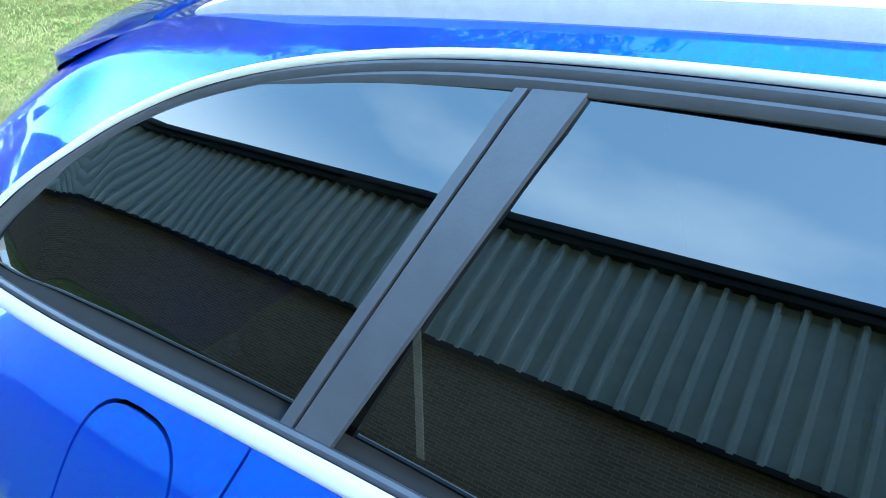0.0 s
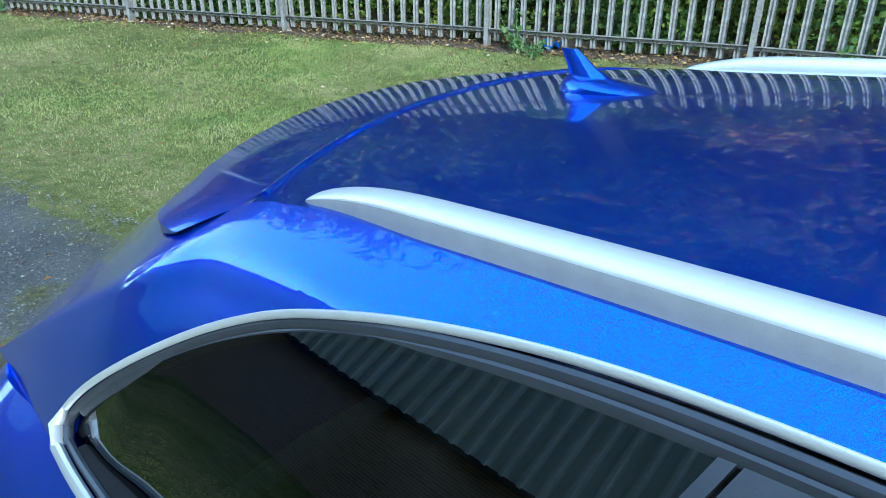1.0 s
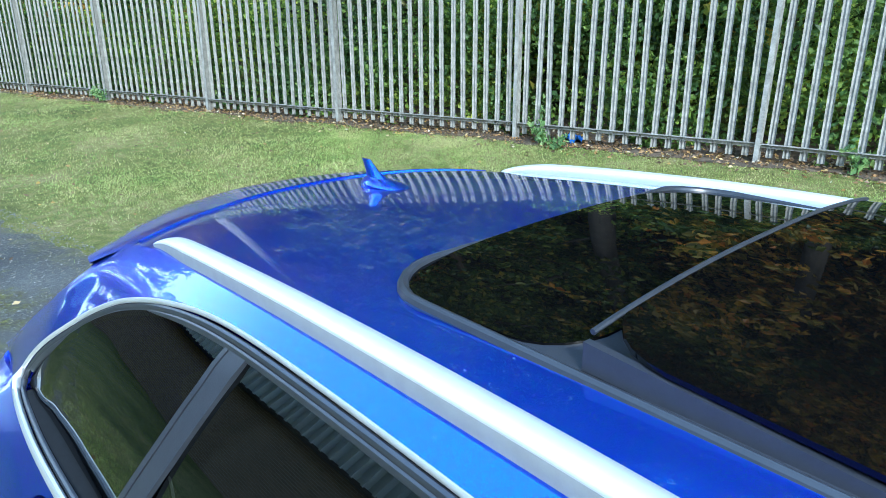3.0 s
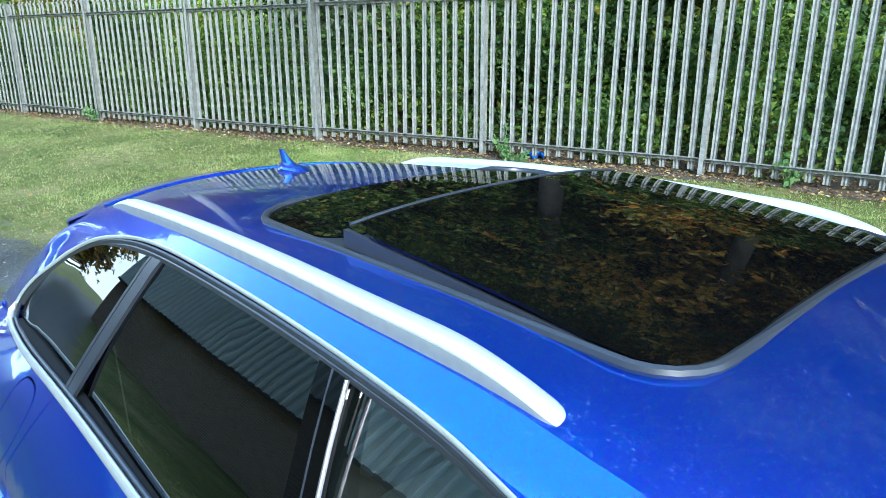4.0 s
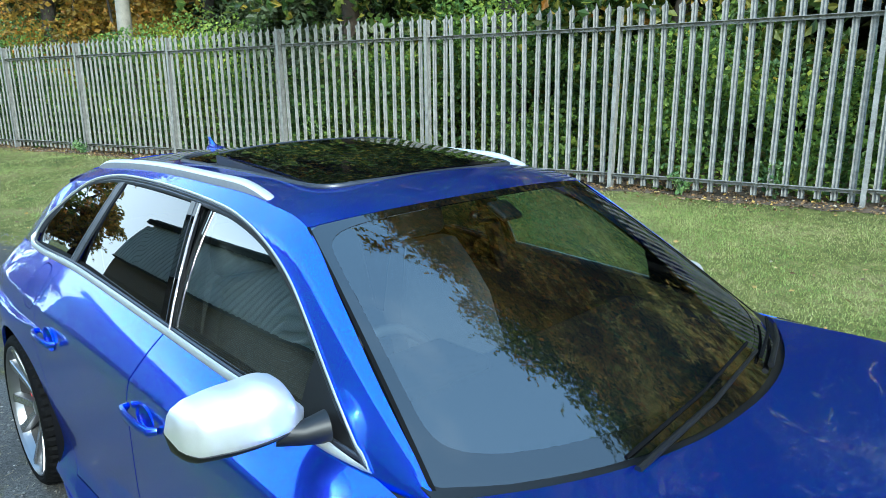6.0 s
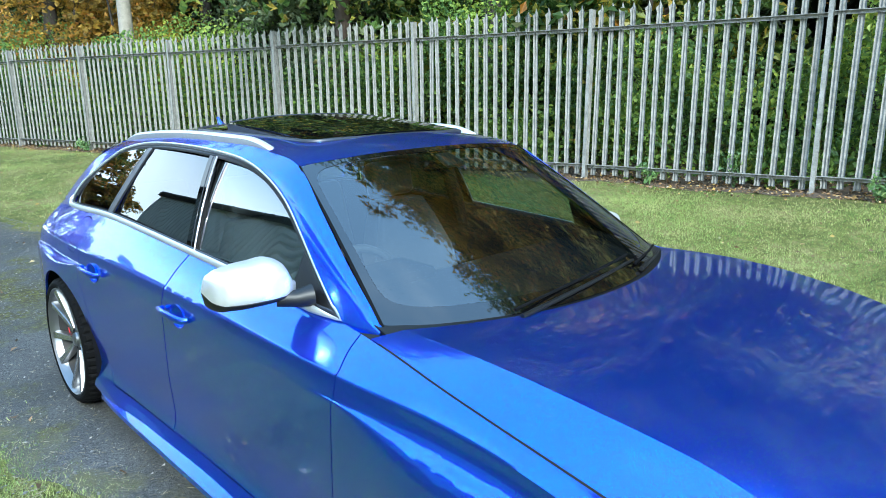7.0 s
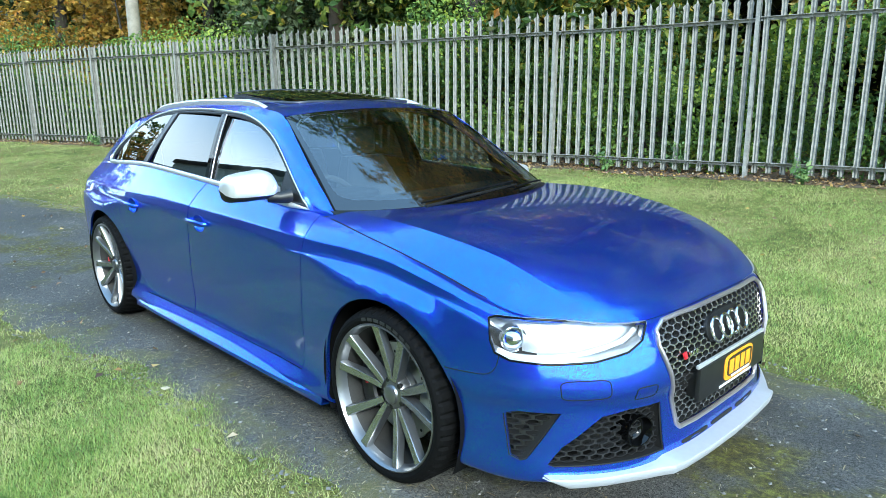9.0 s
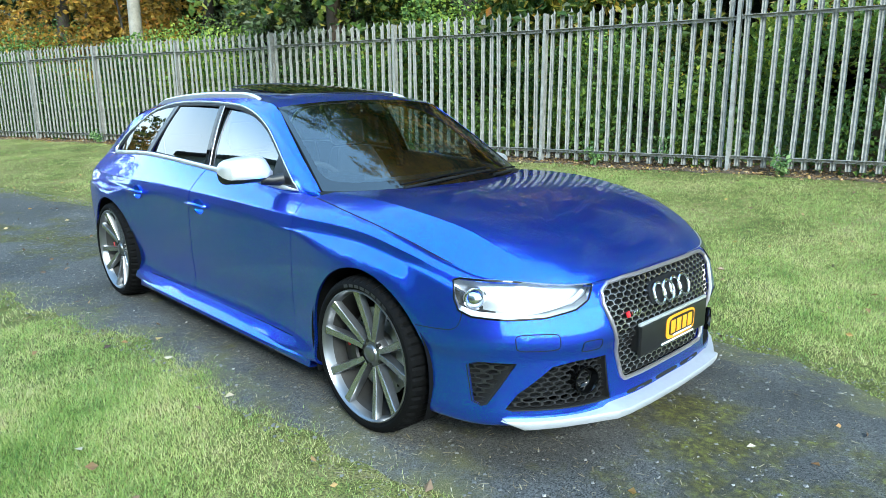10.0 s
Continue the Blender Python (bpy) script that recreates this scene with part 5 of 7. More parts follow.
B_LINE = lambda z: -0.172 - 0.19 * (z - 0.98)          # middle of the B pillar
C_LINE = lambda z: -1.038 + 0.455 * (z - 1.017)        # rear door's rear edge
for s in (-1, 1):
    P = np.array([[(x, s * float(side_w(x, belt_z(x) - 0.012 + (edge_z(x) - belt_z(x) + 0.012) * q)), float(belt_z(x) - 0.012 + (edge_z(x) - belt_z(x) + 0.012) * q)) for q in np.linspace(0, 1, 30)] for x in xs])
    side = outward(grid(P), (-0.4, 0, 1.1))
    up, low, xa, xb = top_bottom()
    cuts = [xa + 0.0005, -1.635, -1.60, -1.50, -1.36, -1.22, -1.08, -0.90, -0.75, -0.45, -0.20, 0.10, 0.35, 0.55, xb - 0.0005]
    for x0, x1 in zip(cuts, cuts[1:]):
        tops = [(x, up(x)) for x in np.linspace(x1, x0, 5)]
        bmesh.ops.delete(side, geom=carve(side, [(x0, low(x0)), (x1, low(x1))] + tops, X, Z), context="FACES")
    part("side_frame", side, PAINT, car, thick=0.02)
    path = dlo_path()
    part("window_surround", tube([on_side(s, p.x, p.y + (0 if p.y > low(p.x) + 0.03 else 0.004), 0.004) for p in path], [0.0046 if p.y > low(p.x) + 0.03 else 0.0135 - 0.0085 * min(1, max(0, (p.x - 0.62) / 0.10)) for p in path], 10, True, 0.55), TRIM_ALU, car, "satin aluminium strip round the side windows")
    inner = dlo_path(inset=0.011)
    part("window_seal", tube([on_side(s, p.x, p.y, -0.006) for p in inner], 0.0065, 8, True, 0.8), SEAL, car)
    run = [p for p in dlo_path(inset=0.020) if p.y > low(p.x) + 0.045]
    far = max(range(len(run)), key=lambda i: (run[i] - run[i - 1]).length)
    run = run[far:] + run[:far]
    part("door_frame", tube([on_side(s, p.x, p.y, -0.010) for p in run], 0.0065, 8, False, 0.5), SEAL, car)
    fd, rd = doors[s]
    part("quarter_window", pane(s, lambda z: -1.66, lambda z: C_LINE(z) - 0.008), GLASS_DARK, car, "dark privacy glass").visible_shadow = False
    part("rear_door_glass", pane(s, lambda z: C_LINE(z) + 0.040, lambda z: B_LINE(z) - 0.030), GLASS_DARK, rd, "dark privacy glass").visible_shadow = False
    part("front_door_glass", pane(s, lambda z: B_LINE(z) + 0.030, lambda z: 0.76), GLASS_CLEAR, fd).visible_shadow = False
    zl, zh = 0.975, 1.325
    part("b_pillar_trim", side_patch(s, [(B_LINE(zl) - 0.040, zl), (B_LINE(zh) - 0.032, zh), (B_LINE(zh) - 0.002, zh), (B_LINE(zl) - 0.002, zl)], -0.006, 4, 12), GLOSS_BLACK, rd, thick=0.008)
    part("b_pillar_trim", side_patch(s, [(B_LINE(zl) + 0.002, zl), (B_LINE(zh) + 0.002, zh), (B_LINE(zh) + 0.034, zh), (B_LINE(zl) + 0.042, zl)], -0.006, 4, 12), GLOSS_BLACK, fd, thick=0.008)
    part("b_pillar_strip", tube([on_side(s, B_LINE(z) + 0.040, z, 0.0) for z in np.linspace(0.985, 1.322, 10)], 0.0036, 8, False), SATIN, fd)
    part("door_gap_strip", tube([on_side(s, B_LINE(z), z, -0.006) for z in np.linspace(0.985, 1.322, 10)], 0.0018, 6, False), SEAL, rd)
    zl, zh = 1.005, 1.325
    part("c_pillar_trim", side_patch(s, [(C_LINE(zl) - 0.016, zl), (C_LINE(zh) - 0.012, zh), (C_LINE(zh) - 0.002, zh), (C_LINE(zl) - 0.002, zl)], -0.007, 6, 12), SEAL, car, thick=0.008)
    part("door_window_frame", side_patch(s, [(C_LINE(zl) + 0.002, zl), (C_LINE(zh) + 0.002, zh), (C_LINE(zh) + 0.046, zh), (C_LINE(zl) + 0.042, zl)], -0.007, 6, 12), SEAL, rd, thick=0.008)
    part("mirror_triangle", side_patch(s, [(0.50, 0.968), (0.50, 1.085), (0.54, 1.060), (0.70, 0.955)], -0.008, 6, 6), BLACK, fd, thick=0.008)


def crown_patch(rows_, n=29, cut=1.0, push=0.0):
    """A sheet across the car: rows of (x, height) on the middle line and (x, half width, height) at the edge."""
    P = []
    for xc, zc, xe, we, ze, px, pz in rows_:
        P.append([(xc + (xe - xc) * abs(r) ** px, r * we, zc + (ze - zc) * abs(r) ** pz + push) for r in np.linspace(-cut, cut, n)])
    return np.array(P)


roof_cx = lambda t: 0.375 + (-1.565 - 0.375) * t
roof_ex = lambda t: 0.300 + (-1.470 - 0.300) * t
roof_cz = spline([0.375, 0.25, 0.0, -0.45, -0.9, -1.3, -1.565], [1.350, 1.376, 1.402, 1.415, 1.406, 1.372, 1.340])


def roof_rows(t0=0.0, t1=1.0, n=46):
    return [(roof_cx(t), float(roof_cz(roof_cx(t))), roof_ex(t), float(edge_w(roof_ex(t))), float(edge_z(roof_ex(t))), 2.0, 2.5) for t in np.linspace(t0, t1, n)]


roof = outward(grid(crown_patch(roof_rows())), (-0.5, 0, 0.8))
part("roof", roof, PAINT, car, thick=0.015)


def roof_z(x, y):
    t = (x - roof_cx(0)) / (roof_cx(1) - roof_cx(0))
    for _ in range(4):
        we = float(edge_w(roof_ex(t)))
        r = min(1.0, abs(y) / we)
        xt = roof_cx(t) + (roof_ex(t) - roof_cx(t)) * r * r
        t += (xt - x) / 1.9
        t = min(1.0, max(0.0, t))
    we = float(edge_w(roof_ex(t)))
    r = min(1.0, abs(y) / we)
    zc = float(roof_cz(roof_cx(t)))
    return zc + (float(edge_z(roof_ex(t))) - zc) * r**2.5


def roof_panel(x0, x1, half, corner, lift0, lift1, push):
    """A glass panel that follows the roof inside a rounded oblong, raised from lift0 (front) to lift1."""
    pts = []
    for cx_, cy_, a0 in ((x0 - corner, half - corner, 0), (x1 + corner, half - corner, 90), (x1 + corner, -half + corner, 180), (x0 - corner, -half + corner, 270)):
        for k in range(7):
            a = radians(a0 + k * 15)
            pts.append((cx_ + corner * math.cos(a), cy_ + corner * math.sin(a)))
    P = np.array([[(x, y, roof_z(x, y) + push + lift0 + (lift1 - lift0) * (x0 - x) / (x0 - x1)) for y in np.linspace(-half - .01, half + .01, 25)] for x in np.linspace(x0 + .01, x1 - .01, 26)])
    bm = outward(grid(P), (-0.5, 0, 0.8))
    ins = set(carve(bm, pts, X, Y))
    bmesh.ops.delete(bm, geom=[f for f in bm.faces if f not in ins], context="FACES")
    return bm, pts


rim_bm, rim_pts = roof_panel(0.152, -0.806, 0.404, 0.095, 0, 0, 0.002)
part("sunroof_frame", rim_bm, SEAL, car, thick=0.004)
loop = [(x, y, roof_z(x, y) + 0.004) for x, y in rim_pts]
part("sunroof_seal", tube(loop, 0.0085, 8, True, 1.0), SEAL, car)
front_glass, _ = roof_panel(0.146, -0.475, 0.396, 0.088, 0.004, 0.036, 0.003)
part("sunroof_panel", front_glass, GLOSS_BLACK, car, "black glass sunroof panel tilted open at its rear edge", thick=0.006)
rear_glass, _ = roof_panel(-0.490, -0.800, 0.396, 0.088, 0, 0, 0.005)
part("fixed_roof_glass", rear_glass, GLOSS_BLACK, car, "black fixed roof glass", thick=0.004)
for s in (-1, 1):
    wedge = [(x, s * 0.398, roof_z(x, s * 0.398) + h) for x, h in ((0.05, 0.004), (-0.475, 0.004), (-0.475, 0.034))]
    b = bmesh.new()
    a = [b.verts.new(p) for p in wedge]
    c = [b.verts.new((p[0], p[1] - s * 0.01, p[2])) for p in wedge]
    b.faces.new(a)
    b.faces.new(c[::-1])
    for i in range(3):
        b.faces.new((a[i], c[i], c[(i + 1) % 3], a[(i + 1) % 3]))
    bmesh.ops.recalc_face_normals(b, faces=b.faces[:])
    part("sunroof_cheek", b, SEAL, car)

rear_lip = [(-0.474, y, roof_z(-0.474, y) + 0.0385) for y in np.linspace(-0.385, 0.385, 21)]
part("sunroof_edge", tube(rear_lip, 0.0035, 6), SEAL, car)

# roof rails: satin bars that spring from the roof and lie along it
for s in (-1, 1):
    xr = -0.6575 - 0.7425 * np.sin(np.linspace(-1, 1, 60) * math.pi / 2)
    P = []
    for x in xr:
        d = min(0.085 - x, x + 1.40)
        rise = min(1, d / 0.20)
        blunt = math.sqrt(max(0, 1 - (1 - min(1, d / 0.026)) ** 2))
        w0 = float(edge_w(x)) - 0.020
        z0 = float(edge_z(x)) - 0.004
        h = 0.002 + 0.009 * blunt + 0.026 * rise * (2 - rise)
        hw = 0.002 + (0.016 + 0.003 * rise) * blunt
        ring_ = []
        for dy, dz in ((-1, 0), (-1.0, 0.45), (-0.92, 0.76), (-0.6, 0.95), (-0.05, 1.0), (0.50, 0.93), (0.80, 0.80), (0.86, 0.70), (0.80, 0.30), (0.70, 0)):
            ring_.append((x, s * (w0 + dy * hw), z0 + dz * h - (0.012 if dz == 0 else 0)))
        P.append(ring_)
    b = grid(np.array(P))
    b.verts.ensure_lookup_table()
    b.faces.new([b.verts[k] for k in range(10)][::-1])
    b.faces.new([b.verts[59 * 10 + k] for k in range(10)])
    bmesh.ops.recalc_face_normals(b, faces=b.faces[:])
    # lower outer faces take a darker grey than the rest of the bar
    for i, f in enumerate(b.faces):
        f.material_index = 1 if i < 59 * 9 and i % 9 in (7, 8) else 0
    part("roof_rail", b, [ALU, RAIL_LOWER], car, "satin aluminium roof rail", sharp=70)

# shark-fin aerial
P = []
for k, (z, x0, x1, w) in enumerate([(0, -1.212, -1.388, 0.037), (0.012, -1.220, -1.385, 0.035), (0.020, -1.246, -1.378, 0.025), (0.024, -1.300, -1.374, 0.012), (0.036, -1.330, -1.378, 0.0085), (0.060, -1.362, -1.392, 0.004)]):
    zz = roof_z(-1.35, 0) - 0.002
    P.append([(x0 + (x1 - x0) * (0.5 - 0.5 * math.cos(a)), w * math.sin(a), zz + z) for a in np.linspace(0, 2 * math.pi, 25)])
fin = grid(np.array(P))
fin.verts.ensure_lookup_table()
fin.faces.new([fin.verts[5 * 25 + k] for k in range(24)])
bmesh.ops.remove_doubles(fin, verts=fin.verts[:], dist=1e-5)
bmesh.ops.recalc_face_normals(fin, faces=fin.faces[:])
part("aerial_fin", fin, PAINT, car)

# tailgate and roof spoiler
part("roof_edge_bead", tube(crown_patch(roof_rows(0.997, 0.997, 1), 41, 0.97)[0].tolist(), 0.005, 8), PAINT, car)
tail = []
for t in np.linspace(0, 1, 24):
    xe = -1.475 + (-2.015 + 1.475) * t
    xc = float(spline([0, 0.2, 0.6, 1], [-1.575, -1.80, -2.10, -2.27])(t))
    zc = float(spline([0, 0.2, 0.6, 1], [1.336, 1.285, 1.10, 0.95])(t))
    tail.append((xc, zc, xe, float(edge_w(xe)) - 0.004, float(edge_z(xe)), 2.6, 2.2))
part("tailgate", outward(grid(crown_patch(tail)), (-1.2, 0, 0.9)), PAINT, car, thick=0.015)
Pu = []
for t in np.linspace(0, 1, 12):
    row = []
    for r in np.linspace(-1, 1, 41):
        a = abs(r)
        k = max(0.0, (a - 0.84) / 0.16)
        xc, zc = -1.568 - 0.21 * t, 1.3415 - 0.022 * t - 0.010 * t * t
        rr = min(1.0, a * 1.12)
        x = xc + (0.097 - 0.01 * t) * rr**2 - (0.075 * (1 - t)) * k**1.5
        w = (0.560 - 0.060 * t**2) * r
        z = zc - 0.0005 - 0.0355 * rr**2.5 - (0.040 - 0.012 * t) * k**1.6
        row.append((x, w, z))
    Pu.append(row)
Pu = np.array(Pu)
Pl = Pu.copy()
Pl[:, :, 2] -= np.linspace(0.002, 0.035, 12)[:, None]
b = outward(grid(Pu), (-1.6, 0, 0.8))
merge(b, outward(grid(Pl), (-1.6, 0, 1.8)))
edge_pts = np.concatenate([np.stack([Pu[:, 0], Pl[:, 0]], 1), np.stack([Pu[-1], Pl[-1]], 1), np.stack([Pu[::-1, -1], Pl[::-1, -1]], 1)])
merge(b, outward(grid(edge_pts), (-1.6, 0, 1.3)))
bmesh.ops.remove_doubles(b, verts=b.verts[:], dist=1e-5)
part("roof_spoiler", b, PAINT, car)

# windscreen, with its black printed border, and the bonnet


def screen_pts(ts, rs, push=0.0):
    P = []
    for t in ts:
        row = []
        for r in rs:
            a = abs(r)
            x0, w0, z0 = 1.125 + (0.885 - 1.125) * a**2.2, 0.684 * r, 0.945 - 0.006 * a**2
            x1, w1, z1 = 0.375 + (0.305 - 0.375) * a**2, 0.548 * r, 1.349 + (1.316 - 1.349) * a**2.3
            k = t + 0.10 * t * (1 - t)
            row.append((x0 + (x1 - x0) * t, w0 + (w1 - w0) * t, z0 + (z1 - z0) * k + push))
        P.append(row)
    return np.array(P)


screen = part("windscreen", outward(grid(screen_pts(np.linspace(0, 1, 25), np.linspace(-1, 1, 31))), (0, 0, 0.8)), GLASS_SCREEN, car, "laminated windscreen with rain specks", sharp=180)
screen.visible_shadow = False
P = []
for q in np.linspace(0, 2 * math.pi, 181):
    cq, sq = math.cos(q), math.sin(q)
    far = 1 / max(abs(cq), abs(sq))                       # out to the oblong edge
    near = (abs(cq) ** 11 + abs(sq) ** 11) ** (-1 / 11)   # in to the rounded opening
    r0, t0 = 0.963 * near * cq, 0.520 + 0.447 * near * sq
    r1, t1 = far * cq, 0.5 + 0.5 * far * sq
    P.append([screen_pts([t0 + (t1 - t0) * f], [r0 + (r1 - r0) * f], 0.0015)[0][0] for f in np.linspace(0, 1, 5)])
b = grid(np.array(P))
part("windscreen_border", outward(b, (0, 0, 0.8)), FRIT, car, thick=0.003)
for s in (-1, 1):
    P = screen_pts(np.linspace(0, 1, 25), [s * 1.0, s * 1.012], 0.004)
    part("screen_seal", outward(grid(P), (0, 0, 0.8)), RUBBER, car, thick=0.006)
part("scuttle_panel", outward(grid(np.array([[(1.13 + dx + (0.885 - 1.125) * abs(r)**2.2, 0.70 * r, 0.925 + dz) for r in np.linspace(-1, 1, 25)] for dx, dz in ((-0.03, 0.022), (0.02, 0.008), (0.10, -0.004), (0.16, 0.0))])), (0, 0, 0.5)), BLACK, car, thick=0.01)

top_edge = ring()[:, -1]
top_edge = top_edge[: len(top_edge) // 2 + 1]          # right side, tail to nose
fr = top_edge[top_edge[:, 0] > 0.80]
by_x = fr[fr[:, 1] < -0.60]
wing_w, wing_z = (lambda x: float(np.interp(x, by_x[:, 0], -by_x[:, 1]))), (lambda x: float(np.interp(x, by_x[:, 0], by_x[:, 2])))
lead = fr[fr[:, 0] > 1.9][::-1]
lead_x, lead_z = (lambda w: float(np.interp(w, -lead[:, 1], lead[:, 0]))), (lambda w: float(np.interp(w, -lead[:, 1], lead[:, 2])))
BC = [(0.0, 1.145, 0.948), (0.25, 1.42, 0.949), (0.5, 1.70, 0.924), (0.75, 1.97, 0.864), (0.9, 2.115, 0.790), (1.0, 2.195, 0.716)]
bc = spline([p[0] for p in BC], [p[1:] for p in BC])
fold = spline([0, 0.25, 0.6, 0.85, 1], [0.90, 0.875, 0.825, 0.775, 0.62])   # where the bonnet folds down
P = []
for t in np.linspace(0, 1, 44):
    xe = 0.89 + (2.02 - 0.89) * t
    we, ze = wing_w(xe) - 0.0055, wing_z(xe)
    xc, zc = bc(t)
    row = []
    ac, px, crown = float(fold(t)), 2.2 + 1.8 * t, 0.003
    half_row = np.concatenate([np.linspace(0, ac, 18, endpoint=False), np.linspace(ac, 1, 14)])
    for r in np.concatenate([-half_row[:0:-1], half_row]):
        a = abs(r)
        q = max(0.0, (a - ac) / (1 - ac))
        x = xc + (xe - xc) * a**px
        z = zc - crown * min(1, a / ac) ** 2.0 + (ze - zc + crown) * (0.85 * q + 0.15 * q * q)
        f = t**5
        x, z = x + (lead_x(a * we) - 0.004 - x) * f * (1 if t > 0.5 else 0), z + (lead_z(a * we) - z) * f
        row.append((x, r * we, z))
    P.append(row)
part("bonnet", outward(grid(np.array(P)), (1.5, 0, 0.3)), PAINT, car, thick=0.012, sharp=9)
for s in (-1, 1):
    part("bonnet_gap", tube([(x, s * (wing_w(x) - 0.0028), wing_z(x) + 0.0006) for x in np.linspace(0.93, 1.80, 60)], 0.0030, 6), DARK, car)
# ---------- nose ----------
def skin_x(y, z, off=0.0):
    """Where the bumper's skin lies ahead of a place across the nose."""
    hit = SKIN.ray_cast(Vector((3.2, y, z)), Vector((-1, 0, 0)))[0]
    return (hit.x if hit else 2.0) + off


def skin_y(s, x, z, off=0.0):
    """Where the flank lies beside a place along the car."""
    hit = SKIN.ray_cast(Vector((x, 2.0 * s, z)), Vector((0, -s, 0)))[0]
    return (abs(hit.y) if hit else 0.86) + off


def honeycomb(inside, depth, back, cell, bar, material, name, parent, plane):
    """Open hexagon mesh over an outline: each cell a thin-walled hexagonal ring."""
    bm = bmesh.new()
    w, h = cell, cell * 0.46
    lo = [min(p[k] for p in inside) for k in (0, 1)]
    hi = [max(p[k] for p in inside) for k in (0, 1)]
    pts = [Vector(p) for p in inside]
    mid = sum(pts, Vector((0, 0))) / len(pts)

    def ok(q):
        for a, b_ in zip(pts, pts[1:] + pts[:1]):
            n_ = Vector((b_[1] - a[1], a[0] - b_[0])).normalized()
            if n_.dot(mid - a) > 0:
                n_ = -n_
            if (q - a).dot(n_) > -cell * 0.12:
                return False
        return True
    j, z = 0, lo[1]
    while z < hi[1]:
        y = lo[0] + (w / 2 if j % 2 else 0)
        while y < hi[0]:
            if ok(Vector((y, z))):
                ro, ri, rb = [], [], []
                for k in range(6):
                    a = radians(60 * k + 30)
                    for lst, f in ((ro, 0.577), (ri, 0.577 - bar / cell), (rb, 0.577 - 1.1 * bar / cell)):
                        yy, zz = y + w * f * math.cos(a), z + h * 1.155 * f * math.sin(a)
                        lst.append(bm.verts.new((plane(yy, zz) - (depth if lst is rb else 0), yy, zz)))
                for k in range(6):
                    n_ = (k + 1) % 6
                    bm.faces.new((ro[k], ro[n_], ri[n_], ri[k]))
                    # cell walls coloured black to put the recess's shade into the mesh
                    bm.faces.new((ri[k], ri[n_], rb[n_], rb[k])).material_index = 1
            y += w
        z += h
        j += 1
    bmesh.ops.recalc_face_normals(bm, faces=bm.faces[:])
    return part(name, bm, [material, INTAKE_BLACK], parent)


nose = lambda y, z: skin_x(y, min(z, 0.702))
grille = part("grille_frame", tube([(nose(y, z) + 0.004, y, z) for y, z in [(a[0] + (b_[0] - a[0]) * k / 6, a[1] + (b_[1] - a[1]) * k / 6) for a, b_ in zip(GRILLE, GRILLE[1:] + GRILLE[:1]) for k in range(6)]], 0.0085, 8, True, 0.9), SATIN, car, "satin aluminium grille surround")
honeycomb(GRILLE, 0.012, 0, 0.041, 0.0040, DARK_CHROME, "grille_mesh", grille, lambda y, z: nose(y, z) - 0.006)
# dark slab added behind the mesh so its holes read as shaded
BACK = part("dark_grille_backing", box((0.04, 0.80, 0.42), (2.13, 0, 0.47), 0.01), DARK, car)
